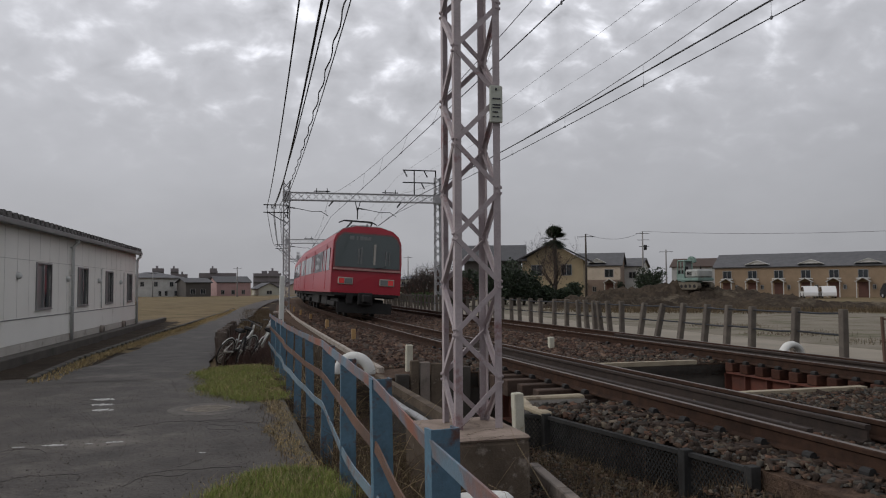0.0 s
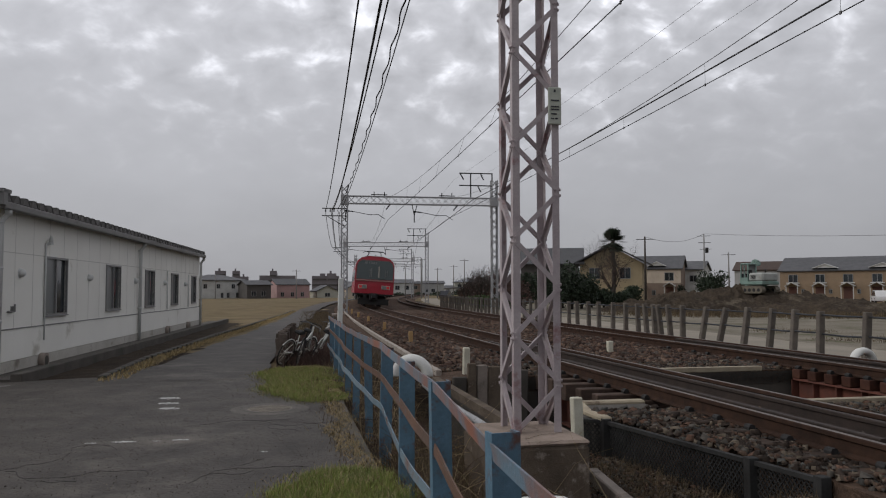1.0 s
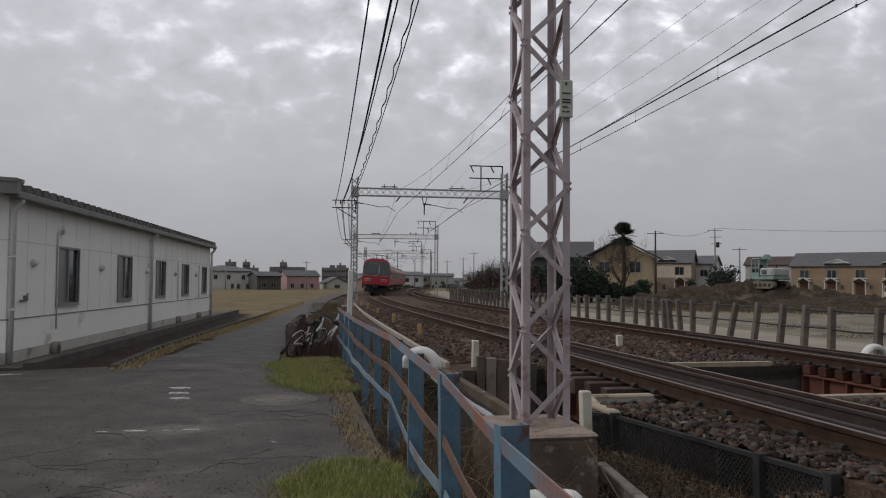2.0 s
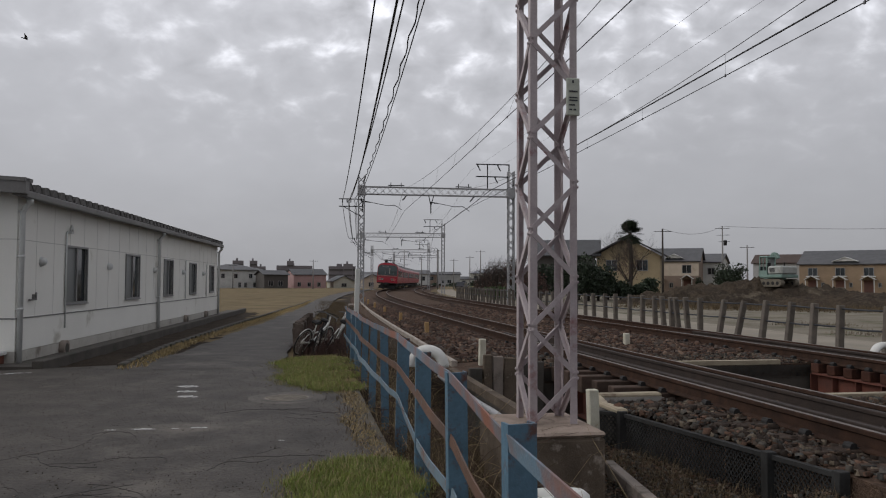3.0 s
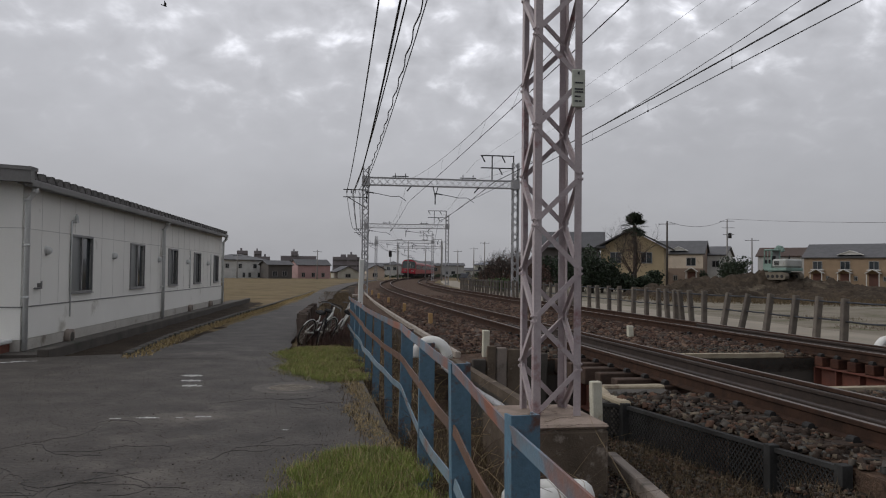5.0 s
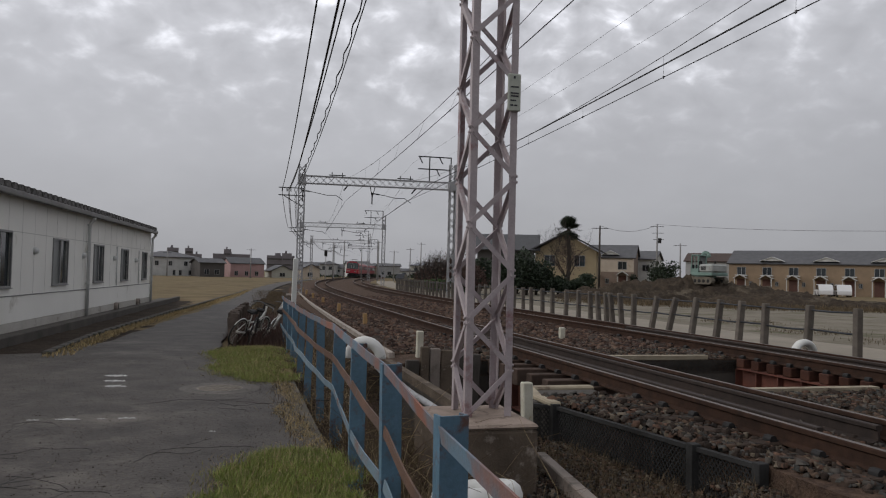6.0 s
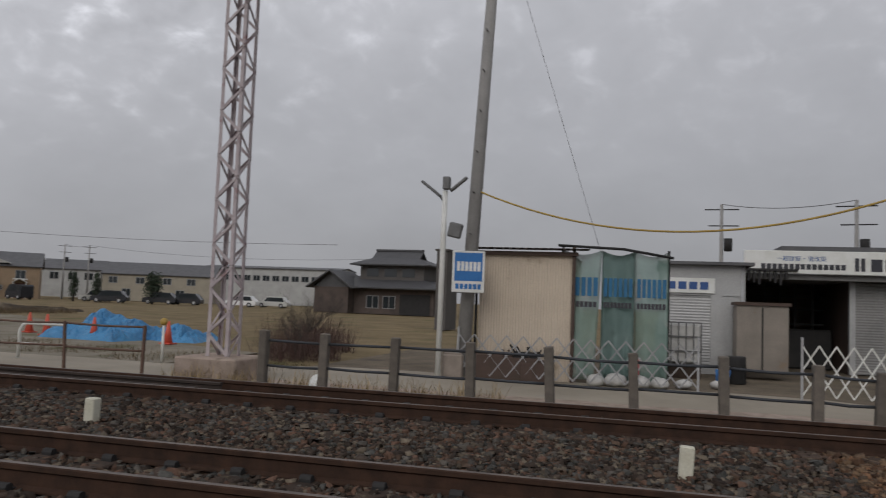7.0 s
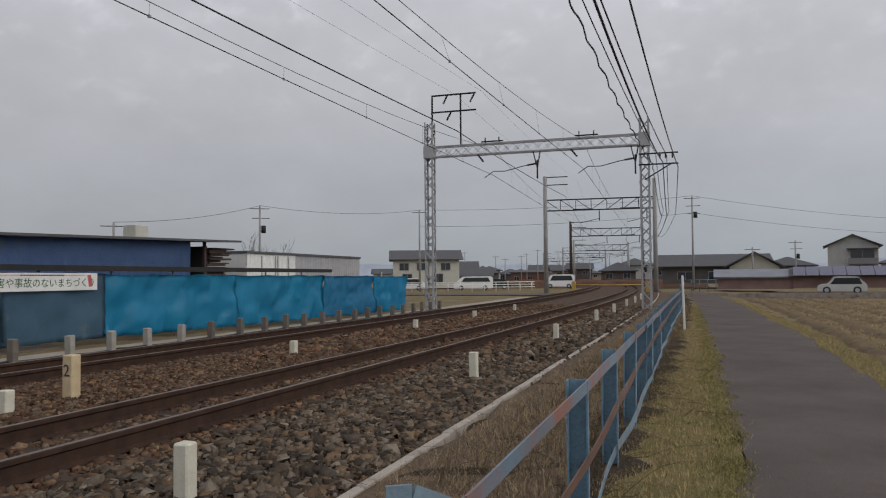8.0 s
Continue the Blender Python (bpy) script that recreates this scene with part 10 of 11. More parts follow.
# bicycles leaning on the sleepers
def bicycle(m, frame_mat, label):
    g = thing("bicycle", m, label, "bicycle", "bicycles")
    R = 0.33
    for x in (0.0, 1.05):
        bm = bmesh.new()
        n = 24
        tube(bm, [(x + R * math.cos(6.2832 * i / n), 0, R + R * math.sin(6.2832 * i / n)) for i in range(n + 1)], 0.018, 6, caps=False)
        w = part("wheel", bm, DARK, g)
        bm = bmesh.new()
        tube(bm, [(x + (R - 0.03) * math.cos(6.2832 * i / n), 0, R + (R - 0.03) * math.sin(6.2832 * i / n)) for i in range(n + 1)], 0.015, 5, caps=False)
        part("rim", bm, PALEPOST if frame_mat is WHITEPAINT else LAMPGREY, w)
        bm = bmesh.new()
        for i in range(14):
            a = 6.2832 * i / 14
            beam(bm, (x, 0.02 * (-1) ** i, R), (x + (R - 0.03) * math.cos(a), 0, R + (R - 0.03) * math.sin(a)), 0.004, 0.004)
        tube(bm, [(x, -0.05, R), (x, 0.05, R)], 0.03, 8)
        part("spokes", bm, CHROME, w)
        bm = bmesh.new()
        tube(bm, [(x + (R + 0.03) * math.cos(a), 0, R + (R + 0.03) * math.sin(a)) for a in [radians(q) for q in range(35, 150, 12)]], 0.013, 5)
        part("mudguard", bm, WHITEPAINT if frame_mat is WHITEPAINT else DARK, g)
    bm = bmesh.new()
    tube(bm, [(0.0, 0, R), (0.42, 0, 0.28), (0.85, 0, 0.72), (0.9, 0, 0.86)], 0.026, 6)
    tube(bm, [(0.42, 0, 0.28), (0.32, 0, 0.82)], 0.018, 6)
    tube(bm, [(0.0, 0.05, R), (0.36, 0.03, 0.62)], 0.012, 5)
    tube(bm, [(1.05, 0, R), (0.92, 0, 0.78), (0.86, 0, 0.98)], 0.024, 6)
    tube(bm, [(0.36, 0, 0.55), (0.86, 0, 0.62)], 0.018, 6)
    part("frame", bm, frame_mat, g)
    bm = bmesh.new()
    tube(bm, [(0.7, 0.28, 0.99), (0.86, 0.2, 1.02), (0.86, -0.2, 1.02), (0.7, -0.28, 0.99)], 0.013, 6)
    part("handlebar", bm, DARK if frame_mat is DARK else LAMPGREY, g)
    bm = bmesh.new()
    box(bm, 0.16, -0.1, 0.82, 0.44, 0.1, 0.9, bevel=0.035)
    part("saddle", bm, DARK, g)
    bm = bmesh.new()
    tube(bm, [(0.42, -0.05, 0.28), (0.42, 0.05, 0.28)], 0.09, 12)
    beam(bm, (0.42, 0.08, 0.28), (0.52, 0.08, 0.14), 0.02, 0.02)
    part("crank", bm, DARK, g)
    return g


for s, l, yaw, lean, fm, label in ((18.5, -5.6, 58, 24, WHITEPAINT, "white town bicycle leaning on another"), (18.4, -5.28, 82, 16, DARK, "black town bicycle leaning beside another"), (19.1, -5.0, 80, 30, WHITEPAINT, "white bicycle tipped towards the fence")):
    bk = bicycle(at_line(s, l, 0.0, yaw) @ pose(0, 0, 0, lean, 0, 0), fm, label)
    grow(bk, 0.88)
bm = bmesh.new()
bmesh.ops.create_icosphere(bm, subdivisions=2, radius=0.13, matrix=pose(0.3, 0, 0.92) @ Matrix.Diagonal((1.1, 0.8, 1.0, 1.0)))
rb = random.Random(5)
for v in bm.verts:
    v.co += Vector((rb.uniform(-1, 1), rb.uniform(-1, 1), rb.uniform(-1, 1))) * 0.03
part("saddle_cover", bm, SACK, bk, "crumpled white plastic bag over the saddle")

# manhole, road marks, litter
mh = thing("manhole", pose(-3.12, 10.28, 0.0), "round cast-iron manhole cover in the asphalt", "manhole cover")
IRON = mat("cast_iron", (0.28, 0.245, 0.2), (0.17, 0.15, 0.125), 0.7, 0.3, scale=6, fine=60, bump=0.5)
bm = bmesh.new()
tube(bm, [(0, 0, -0.05), (0, 0, 0.006)], 0.30, 32)
part("cover", bm, IRON, mh)
bm = bmesh.new()
for i in range(-5, 6):
    for j in range(-5, 6):
        if math.hypot(i, j) < 5.3:
            box(bm, i * 0.052 - 0.017, j * 0.052 - 0.017, 0.006, i * 0.052 + 0.017, j * 0.052 + 0.017, 0.012)
studs = part("tread_stud", bm, IRON, mh)
studs["kind"] = "stuff"
bm = bmesh.new()
n = 40
for rr0, rr1, z in ((0.302, 0.36, 0.008), (0.36, 0.52, 0.004)):
    for i in range(n):
        a, b = 6.2832 * i / n, 6.2832 * (i + 1) / n
        poly(bm, [(rr0 * math.cos(a), rr0 * math.sin(a), z), (rr1 * math.cos(a), rr1 * math.sin(a), z), (rr1 * math.cos(b), rr1 * math.sin(b), z), (rr0 * math.cos(b), rr0 * math.sin(b), z)])
part("collar", bm, PATCHASPHALT, mh, "patched asphalt collar")
WORN = mat("worn_road_paint", (0.72, 0.72, 0.70), (0.40, 0.40, 0.39), 0.85, scale=7, fine=60, bump=0.3, var=0.2, stain=(0.07, 0.06, 0.052), stain_amt=0.3, stain_scale=16.0)


def road_mark(cx, cy, w, d, yaw, seed, label):
    r = random.Random(seed)
    bm = bmesh.new()
    n = 14
    up, dn = [], []
    for i in range(n + 1):
        x = -w / 2 + w * i / n
        e = math.sin(math.pi * i / n) ** 0.4 + 0.02
        up.append((x, d / 2 * e * r.uniform(0.05, 1.4), 0.005))
        dn.append((x, -d / 2 * e * r.uniform(0.05, 1.4), 0.005))
    for i in range(n):
        poly(bm, [dn[i], dn[i + 1], up[i + 1], up[i]])
    o = part("road_mark", bm, WORN)
    o.matrix_world = pose(cx, cy, 0, 0, 0, yaw)
    return tagged(o, label, "road marking", "road markings")


for k, (x, y, w, d, yaw) in enumerate(((-4.92, 11.17, 0.36, 0.2, 0), (-4.7, 10.66, 0.34, 0.2, 0), (-4.49, 10.2, 0.3, 0.2, 0), (-3.98, 7.93, 0.26, 0.09, 4), (-4.3, 7.84, 0.14, 0.05, 4), (-3.42, 8.08, 0.2, 0.07, 4), (-3.66, 8.0, 0.08, 0.04, 4), (-8.6, 12.2, 0.9, 0.16, 38), (-2.35, 7.55, 0.07, 0.05, 0))):
    road_mark(x, y, w, d, yaw, k, "patch of worn white road paint")
bm = bmesh.new()
rc = random.Random(77)


def crack(x, y, a, n, w):
    """A wandering crack that forks now and then."""
    for _ in range(n):
        a += rc.uniform(-0.9, 0.9) - 0.25 * math.sin(a)
        x1, y1 = x + math.cos(a) * 0.11, y + math.sin(a) * 0.11
        beam(bm, (x, y, 0.0), (x1, y1, 0.0), w * rc.uniform(0.5, 1.3), 0.005)
        x, y = x1, y1
        if n > 6 and rc.random() < 0.09:
            crack(x, y, a + rc.choice((-1, 1)) * rc.uniform(0.7, 1.4), n // 3, w * 0.7)


for x, y, a, n in ((-3.6, 9.0, 0.0, 22), (-5.0, 5.7, 0.1, 26), (-4.2, 5.0, 0.4, 12), (-3.4, 5.1, 1.2, 8), (-2.9, 5.2, 0.2, 10), (-3.7, 5.5, -0.8, 8), (-5.6, 6.4, 0.1, 30), (-6.2, 7.4, 0.0, 20), (-2.6, 6.3, 1.4, 12), (-4.4, 6.6, -0.3, 16), (-3.0, 4.7, 2.6, 14), (-5.2, 5.2, 0.9, 10)):
    crack(x, y, a, n, 0.0042)
tagged(part("road_crack", bm, DARK), "dark cracks across the asphalt", "crack", kind="structure")

# loose grit and open aggregate on the worn asphalt
GRIT = mat("road_grit", (0.16, 0.138, 0.117), (0.05, 0.043, 0.037), 0.9, scale=3, fine=40, bump=0, random_var=0.7, island=True, spec=0.15)
gr = np.random.default_rng(77)
gn = 34000
gs, gl = 3.4 + 15.0 * gr.uniform(0, 1, gn) ** 1.8, gr.uniform(-9.5, -5.0, gn)
gh = np.interp(gs, LS, LH)
gc = np.stack([np.interp(gs, LS, LXc) + gl * np.cos(gh), np.interp(gs, LS, LYc) - gl * np.sin(gh), np.full(gn, 0.004)], 1)
gv = ICO_V[None] * gr.uniform(0.5, 1.2, (gn, len(ICO_V), 3)) * (0.0026 * gr.lognormal(0, 0.35, (gn, 1, 1))) + gc[:, None]
gf = ICO_F[None] + (np.arange(gn) * len(ICO_V))[:, None, None]
tagged(raw("road_grit", gv.reshape(-1, 3), gf.reshape(-1, 3), GRIT), "fine loose grit on the worn asphalt", "grit", kind="stuff")

EDGEKERB = mat("mossy_edging", (0.115, 0.096, 0.076), (0.06, 0.052, 0.04), 0.95, scale=2.5, fine=30, bump=0.6, stain=(0.09, 0.08, 0.03), stain_amt=0.2, stain_scale=3)
# kerb between road and ditch
bm = bmesh.new()
sweep(bm, [(-4.86, -0.5), (-4.68, -0.5), (-4.68, 0.004), (-4.86, 0.006)], 2.0, 16.5, 0.5)
bmesh.ops.recalc_face_normals(bm, faces=bm.faces)
tagged(part("road_edge", bm, EDGEKERB), "worn dark concrete edging of the road above the ditch", "kerb", kind="structure")


# ---- grass and weeds ----
def gz(x, y):
    return ground_z(x, y) - 0.01


def line_spots(s0, s1, l0, l1, step):
    out = []
    for s in np.arange(s0, s1, step):
        p = P(s, (l0 + l1) / 2)
        out.append((p.x, p.y, max(0.08, (l1 - l0) / 2), step * 0.75))
    return out


bm = bmesh.new()
for pts in ([(-4.8, 13.0), (-5.2, 13.3), (-5.5, 14.5), (-5.6, 16.2), (-5.5, 18.0), (-4.8, 18.4), (-4.6, 12.9)], [(-4.75, 4.0), (-5.3, 4.2), (-5.45, 6.0), (-5.3, 7.1), (-5.1, 7.7), (-4.9, 8.1), (-4.7, 7.9)]):
    poly(bm, [P(s, l, 0.012) for l, s in pts])
bmesh.ops.recalc_face_normals(bm, faces=bm.faces)
for f in bm.faces:
    if f.normal.z < 0:
        f.normal_flip()
tagged(part("grass_turf", bm, GRASSBASE), "thin turf over the asphalt edge", "turf", kind="structure")
patch1 = [(*P(s, l)[:2], 0.42, 0.45) for s, l in ((13.2, -5.0), (13.8, -5.3), (14.4, -5.5), (14.6, -4.95), (15.2, -5.4), (16.0, -5.5), (16.8, -5.1), (17.2, -5.4), (15.8, -4.9), (16.6, -5.6), (17.2, -5.0))]
patch2 = [(*P(s, l)[:2], 0.4, 0.36) for s, l in ((8.15, -5.0), (7.7, -5.25), (7.6, -4.95), (7.0, -5.35), (6.9, -5.0), (6.2, -5.4), (6.2, -5.0), (5.4, -5.3), (5.4, -4.95), (4.6, -5.1))]
blades("grass_patch", patch1, 36000, 0.042, 0.0024, GRASS, 51, "fresh green grass patch below the bicycles", z=0.01)
blades("grass_patch", patch2, 60000, 0.042, 0.0016, GRASS, 52, "fresh green grass patch at the road's edge", z=0.01)
blades("dry_grass", patch1 + patch2, 15000, 0.06, 0.0014, STRAW, 53, "straw among the green grass", 0.9, z=0.01)
blades("dry_weeds", line_spots(3.0, 19, -4.6, -4.0, 0.5), 900, 0.26, 0.0028, STRAW, 54, "dry straw-coloured weeds tangled along the fence", 0.5, z=gz)
blades("dry_weeds", line_spots(3.0, 22, -4.6, -3.3, 0.6), 4200, 0.26, 0.0024, LEAFDRY, 55, "dry brown weeds along the fence", 0.6, z=gz)
blades("dry_weeds", line_spots(4.0, 10, -2.7, -1.35, 0.5), 9000, 0.1, 0.002, LEAFDRY, 56, "low dead weeds beside the mesh screen", 0.9, z=gz)
blades("dry_stalks", line_spots(5.4, 10, -4.5, -3.5, 0.5), 3000, 0.3, 0.0026, LEAFDRY, 68, "long dry stalks tangled between fence and footing", 1.1, z=gz)
blades("dry_weeds", line_spots(-1.5, 4.0, -4.6, -2.6, 0.5), 16000, 0.12, 0.0018, LEAFDRY, 69, "brown dead weeds on the bare soil by the fence", 0.8, z=gz)
edge_l = lambda s: -4.86 + 0.07 * math.sin(s * 2.3) + 0.05 * math.sin(s * 5.1 + 1)
blades("edge_moss", [(*P(s, edge_l(s))[:2], 0.13, 0.16) for s in np.arange(8.4, 13.2, 0.2)], 4200, 0.016, 0.0022, OLIVE, 91, "mossy yellow-green grass on the broken road edge", 0.8, z=0.004)
blades("edge_straw", [(*P(s, edge_l(s) + 0.02)[:2], 0.3, 0.2) for s in np.arange(8.0, 13.4, 0.25)], 160, 0.08, 0.0018, STRAW, 92, "straw blown over the road edge", 2.2, z=0.006)
blades("edge_straw", [(*P(s, l)[:2], 0.2, 0.2) for s, l in ((8.2, -5.55), (8.3, -5.3), (8.4, -5.1), (7.6, -5.6))], 90, 0.05, 0.0016, STRAW, 93, "straw strewn beside the grass patch", 2.0, z=0.006)
fence_foot = [(*P(s, l)[:2], 0.3, 0.3) for s in np.arange(4.4, 15.0, 0.45) for l in (-4.3, -4.05, -3.8)]
stalks("dead_stalks", fence_foot, 420, 0.7, 0.0032, STRAW, 94, "long straw-coloured stalks bent over among the fence posts", 1.05, z=gz)
stalks("dead_stalks", fence_foot, 1500, 0.6, 0.003, LEAFDRY, 95, "brown dead stalks tangled along the fence foot", 0.9, z=gz)
stalks("bramble", fence_foot, 700, 0.7, 0.0035, THICKET, 96, "dark reddish-brown bramble stems along the fence foot", 0.9, z=gz)
stalks("dead_stalks", [(*P(s, l)[:2], 0.3, 0.3) for s in np.arange(-14.0, -1.5, 0.5) for l in (-4.5, -4.1, -3.6)], 1500, 0.4, 0.0026, LEAFDRY, 97, "brown dead stalks lying through the fence", 0.5, z=gz)
stalks("twigs", [(*P(s, -4.8)[:2], 0.35, 0.5) for s in np.arange(-12.0, -2.5, 1.0)], 38, 0.6, 0.004, LEAFDRY, 98, "thin dead twigs lying on the verge", 0.12, 0.3, z=0.03)
MOSS = mat("mossy_grass", (0.23, 0.2, 0.066), (0.18, 0.16, 0.05), 0.85, scale=1.5, fine=30, bump=0, random_var=0.4, island=True)
blades("turf_fringe", [(x, y, rx * 1.45, ry * 1.45) for x, y, rx, ry in patch1 + patch2], 15000, 0.026, 0.0022, MOSS, 99, "short mossy fringe round the grass patches", 0.9, z=0.004)
blades("bank_weeds", [(*P(s, l)[:2], 0.5, 0.6) for s, l in ((18.6, -5.0), (19.6, -5.2), (20.6, -4.9), (21.8, -5.0), (23, -4.8), (24.5, -5.0), (19.0, -4.4), (26, -4.9))], 6500, 0.32, 0.003, THICKET, 95, "reddish-brown dead weeds on the bank behind the bicycles", 0.6, z=gz)
verge_spots = []
for s in np.arange(-45, -1.5, 0.5):
    edge = float(np.interp(s, [-54, -30, -20, -10, -3], [-4.8, -5.03, -5.33, -5.58, -5.72]))
    p = P(s, (edge - 4.3) / 2)
    verge_spots.append((p.x, p.y, max(0.12, (-4.25 - edge) / 2 * 1.04), 0.42))
rv = random.Random(41)
moss_spots = []
for s in np.arange(-40, -1.5, 0.22):
    edge = float(np.interp(s, [-54, -30, -20, -10, -3], [-4.8, -5.03, -5.33, -5.58, -5.72]))
    q = P(s, edge + rv.uniform(0.03, 0.2))
    moss_spots.append((q.x, q.y, rv.uniform(0.08, 0.2), rv.uniform(0.1, 0.3)))
    if rv.random() < 0.5:
        q = P(s, rv.uniform(edge, -4.4))
        moss_spots.append((q.x, q.y, rv.uniform(0.1, 0.25), rv.uniform(0.1, 0.3)))
blades("verge_moss", moss_spots, 52000, 0.022, 0.0024, MOSS, 70, "low green moss and grass in patches on the verge", 0.9, z=0.004)
blades("winter_grass", verge_spots, 46000, 0.035, 0.0022, OLIVE, 57, "short olive winter grass on the verge", 0.7, z=0.0)
blades("dry_weeds", line_spots(-40, -1.5, -4.5, -3.0, 0.5), 52000, 0.085, 0.0018, STRAW, 58, "pale dry grass between fence and kerb", 0.9, z=gz)
blades("dry_weeds", line_spots(-40, -1.6, -4.7, -3.2, 0.5), 16000, 0.12, 0.0018, LEAFDRY, 59, "brown dead stalks between fence and kerb", 0.8, z=gz)
blades("dry_weeds", line_spots(20, 60, -5.2, -3.2, 1.2), 9000, 0.16, 0.004, LEAFDRY, 60, "brown dead reeds beside the lane", 0.5, z=gz)
blades("lane_grass", [(*P(s, float(np.interp(s, [17, 20.5, 24, 30, 36, 53, 62], [-8.55, -8.42, -8.15, -7.65, -7.1, -6.15, -5.95])))[:2], 0.2, 0.5) for s in np.arange(16.5, 60, 0.7)], 9000, 0.05, 0.006, OLIVE, 61, "thin grass along the lane kerb", 0.7, z=0.0)
blades("edge_grass", line_spots(3, 16, -5.05, -4.75, 0.5), 1100, 0.05, 0.003, LEAFDRY, 62, "dead grass along the broken road edge", 0.9, z=0.01)
bx, by = P(11.5, 16.5)[:2]
blades("dry_reeds", [(bx, by, 1.6, 1.2), (bx - 2.5, by - 2.0, 1.2, 0.9), (bx + 1.5, by + 1.0, 1.0, 0.8)], 2600, 0.75, 0.004, THICKET, 63, "loose reddish-brown dead stalks at the field's edge", 0.6, z=-0.06)
for dx_, dy_, h_, sd_ in ((0.0, 0.0, 1.9, 81), (-1.4, -1.0, 1.5, 82), (1.2, 0.6, 1.7, 83), (-2.6, -1.8, 1.2, 84)):
    bare_tree(pose(bx + dx_, by + dy_, -0.06), h_, "straggling bare shrub at the field's edge", sd_, 5, 1.0, 0.025)
blades("dry_reeds", [(*P(s, l)[:2], 1.6, 1.2) for s, l in ((10, 10.2), (13, 11.5), (16, 12.0), (19, 12.5), (23, 12.5), (28, 13.5))], 2600, 0.13, 0.006, LEAFDRY, 64, "brown dead grass along the far lane", 0.5, z=-0.05)
blades("dry_reeds", [(*polar(a, d).translation[:2], 4.5, 3.0) for a, d in ((12, 52), (15, 50), (18.5, 52), (22, 50), (26, 52), (30, 56))], 9000, 0.24, 0.010, LEAFDRY, 65, "brown dead weeds on the building site", 0.45, z=-0.05)
blades("dry_reeds", line_spots(4, 10, 6.9, 7.3, 0.7), 700, 0.22, 0.006, STRAW, 66, "dry grass tufts at the fence foot", 0.7, z=0.0)
# furrows and stubble rows in the southern field
FURROW = mat("furrow_soil", (0.2, 0.145, 0.086), (0.12, 0.088, 0.056), 0.95, scale=1.2, fine=16, bump=0.8, var=0.25, stain=(0.2, 0.16, 0.08), stain_amt=0.2, stain_scale=1.0, bump_dist=0.03, spec=0.12)
rf = np.random.default_rng(31)
for l_, w_, h_ in ((-8.85, 0.34, 0.16), (-10.15, 0.3, 0.09), (-11.5, 0.3, 0.08), (-12.9, 0.3, 0.08), (-14.4, 0.3, 0.08)):
    ss_ = np.arange(-62, -5.9, 0.4)
    rows_f = []
    for s in ss_:
        o_ = 0.08 * math.sin(s * 0.5 + l_) + rf.normal(0, 0.03)
        ww, hh = w_ * rf.uniform(0.75, 1.25), h_ * rf.uniform(0.6, 1.3)
        rows_f.append([P(s, l_ + o_ + q * ww, zq) for q, zq in ((-1.4, -0.24), (-0.7, -0.22 + hh * 0.6), (0.0, -0.22 + hh), (0.6, -0.22 + hh * 0.7), (1.2, -0.24))])
    vv = [tuple(p) for row_ in rows_f for p in row_]
    ff = [(a * 5 + b, a * 5 + b + 1, a * 5 + b + 6, a * 5 + b + 5) for a in range(len(ss_) - 1) for b in range(4)]
    tagged(raw("furrow_ridge", vv, [t[::-1] for t in ff], FURROW), "low earth ridge along the furrowed field", "furrow", "field furrows", "structure")
bank_sp = []
for s in np.arange(-50, -6, 0.4):
    pe = float(np.interp(s, [-54, -30, -20, -10], [-7.1, -7.35, -7.7, -7.6]))
    q = P(s, pe - 0.28 + 0.12 * math.sin(s * 1.3))
    bank_sp.append((q.x, q.y, 0.32, 0.4))
blades("bank_grass", bank_sp, 26000, 0.04, 0.003, OLIVE, 71, "yellow-green grass between the lane and the field", 0.8, z=-0.03)
blades("bank_grass", bank_sp, 12000, 0.03, 0.003, MOSS, 72, "low green grass between the lane and the field", 0.8, z=-0.03)
strip("field_bank", [(-80, -7.4, -6.8), (-54, -7.7, -7.0), (-30, -7.95, -7.25), (-20, -8.3, -7.6), (-10, -8.3, -7.5), (-3, -8.2, -7.4)], -0.02, GRASSBASE, "grassy bank between the lane and the lower field", "verge")
rows_ = []
for k in range(9):
    for s in np.arange(-58, -8, 2.2):
        p = P(s, -9.5 - k * 0.9)
        rows_.append((p.x, p.y, 0.14, 1.2))
blades("rice_stubble", rows_, 22000, 0.09, 0.01, STRAW, 67, "rows of cut rice stubble in the field", 0.4, z=-0.22)


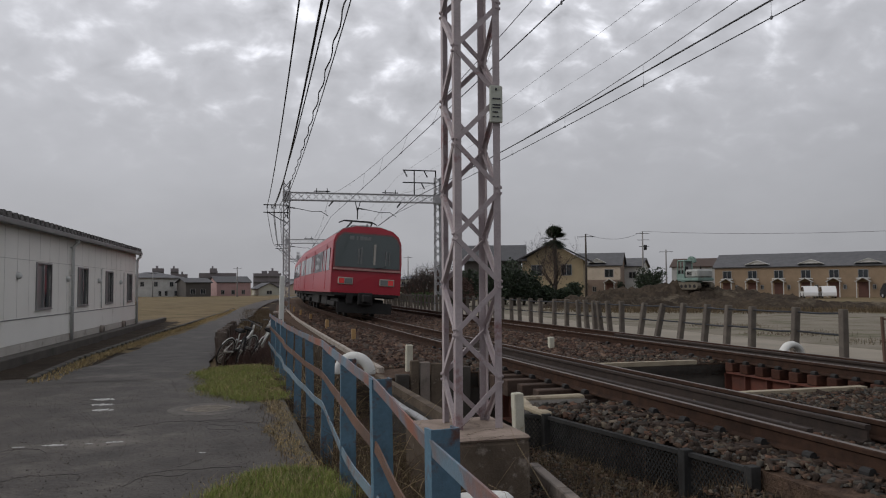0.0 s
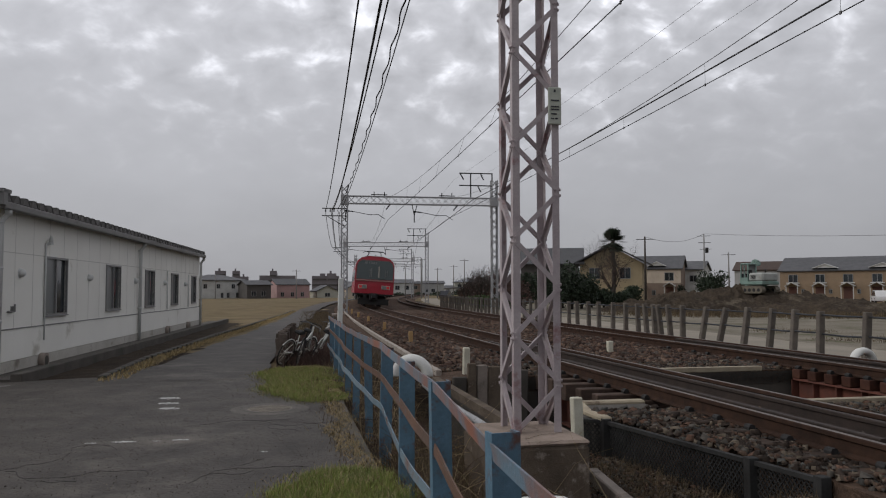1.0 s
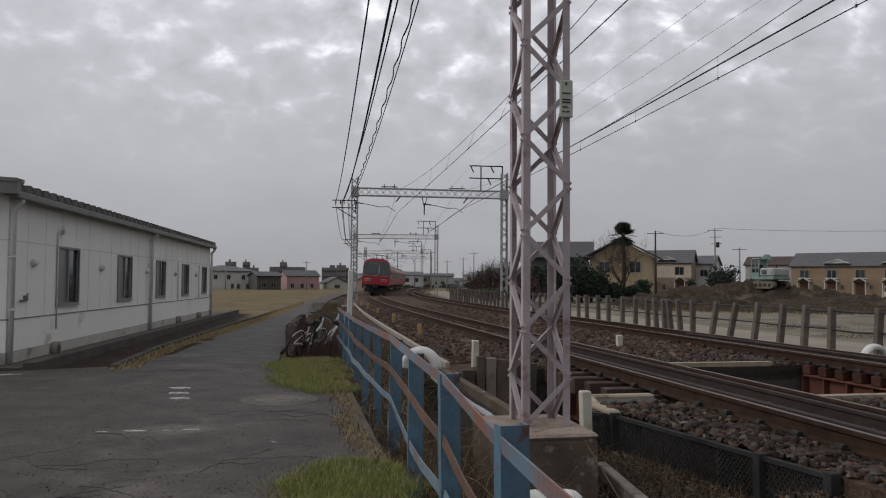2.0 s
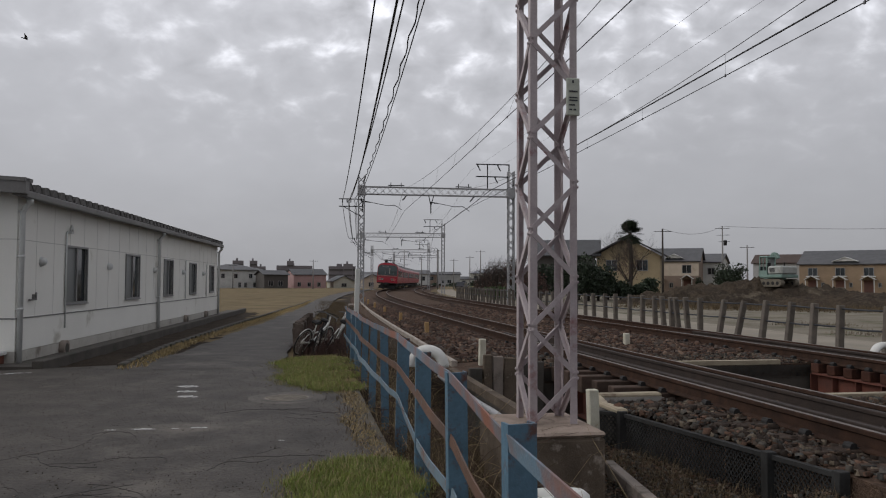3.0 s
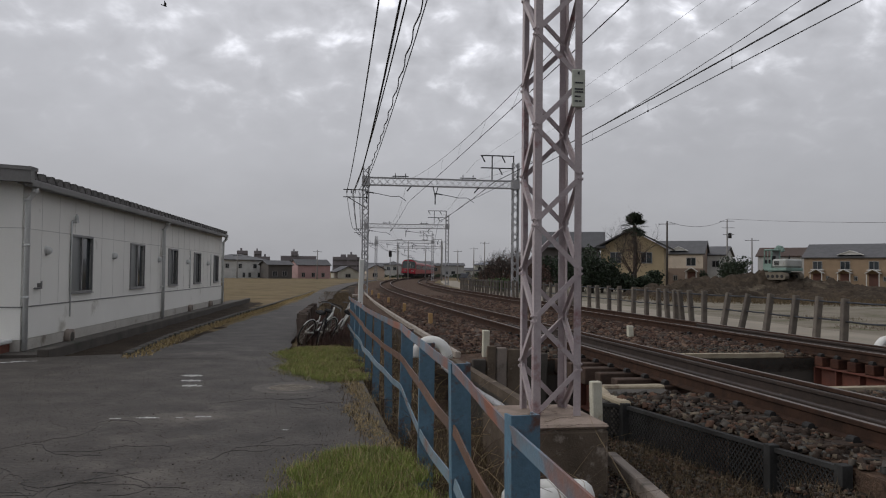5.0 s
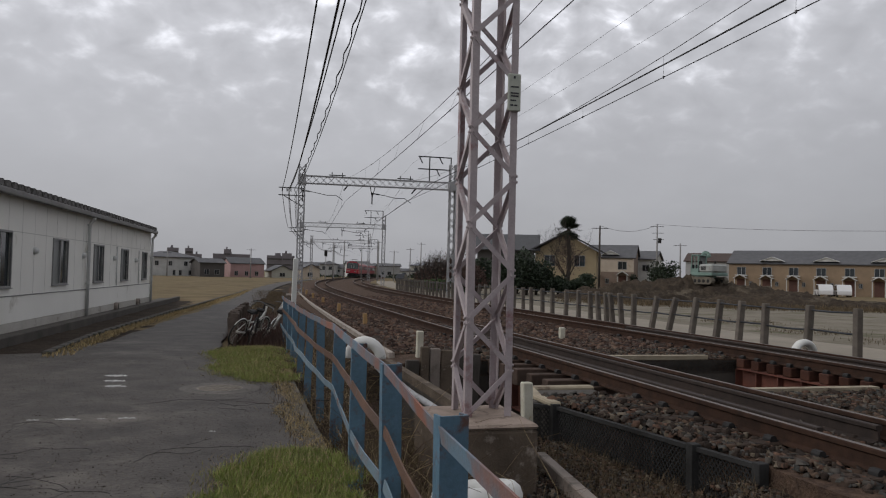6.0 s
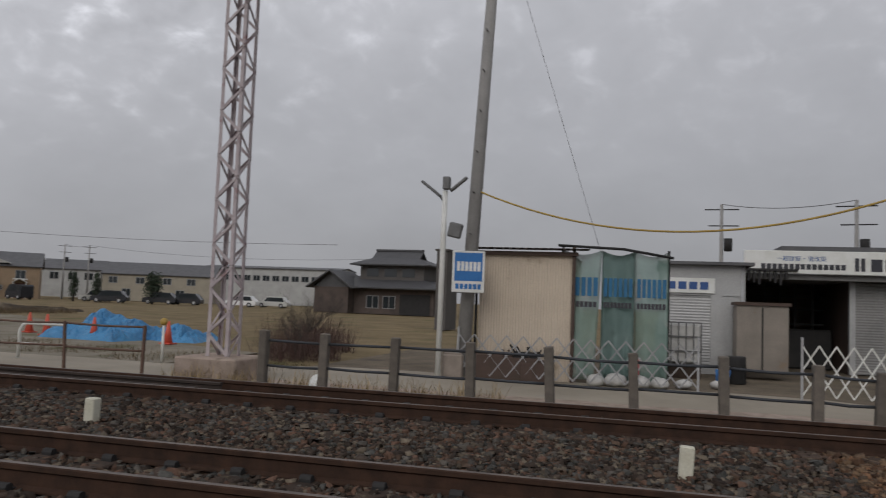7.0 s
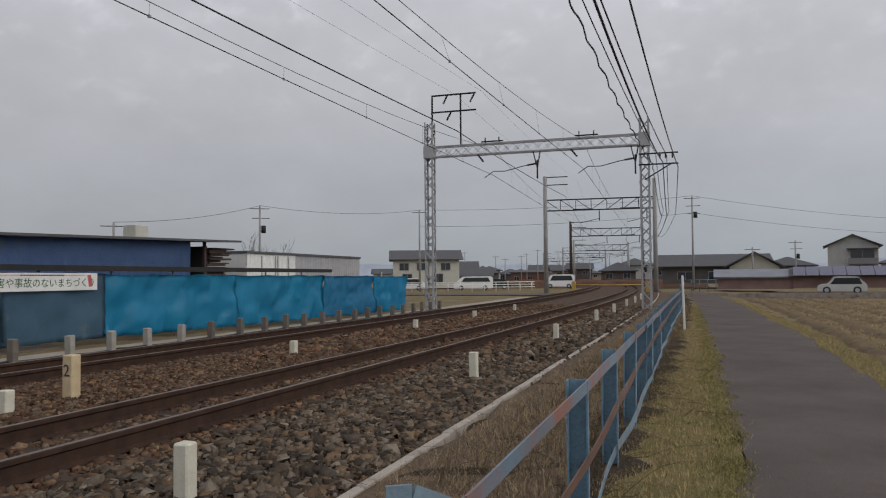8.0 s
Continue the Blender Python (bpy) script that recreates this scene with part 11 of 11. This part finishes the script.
# ---- a bird crossing the northern sky ----
BIRDM = mat("dark_plumage", (0.03, 0.03, 0.032), (0.02, 0.02, 0.022), 0.8, scale=9, fine=40, bump=0)
bird = thing("bird", pose(-34.4, 49.2, 17.8), "small dark bird flying under the clouds", "bird")
bm = bmesh.new()
tube(bm, [(-0.16, 0, 0), (-0.05, 0, 0.01), (0.06, 0, 0.01), (0.14, 0, 0.0), (0.28, 0, 0)], 0.05, 8, radii=[0.012, 0.045, 0.05, 0.03, 0.035])
part("body", bm, BIRDM, bird)
WINGS = []
for sd in (-1, 1):
    bm = bmesh.new()
    prism(bm, [(-0.08, 0.0), (0.08, 0.0), (0.10, 0.012), (-0.06, 0.014)], 0.0, sd * 0.22)
    a = [(-0.06, sd * 0.22), (0.09, sd * 0.22), (0.14, sd * 0.46)]
    vs = [bm.verts.new((x, y, z)) for z in (0.0, 0.01) for x, y in a]
    bm.faces.new(vs[:3]), bm.faces.new(vs[3:])
    bmesh.ops.recalc_face_normals(bm, faces=bm.faces)
    WINGS.append((sd, part("wing", bm, BIRDM, bird)))



# ---- what moves ----
def motions():
    times = [k * 0.5 for k in range(17)]
    for k, car in enumerate(CARS):
        rows = []
        for t in times:
            s = TRAIN_S0 + TRAIN_V * t + k * 20.25
            a, b = P(s, 0, RAILZ), P(s + CAR_L * 1.07, 0, RAILZ)
            yaw = -math.degrees(math.atan2(b.x - a.x, b.y - a.y))
            rows.append((t, pose(a.x, a.y, RAILZ, 0, 3.6, yaw)))  # leaning into the canted curve
        walk(car, rows)
    # the bird: glides up to the right, beating its wings
    way = [(0.0, -41.5, 43.5, 13.5), (2.8, -34.4, 49.18, 17.84), (3.4, -32.63, 50.37, 18.97), (4.2, -29.78, 52.1, 20.09), (5.3, -24.67, 54.7, 21.38), (5.6, -22.8, 55.5, 21.58), (8.0, -10.0, 62.0, 23.5)]
    walk(bird, [(t, pose(x, y, z, 0, -15, -155)) for t, x, y, z in way])
    for sd, wing in WINGS:
        walk(wing, [(k * 0.2, pose(0, 0, 0.03, sd * (34 if k % 2 else -14), 0, 0)) for k in range(41)])


motions()
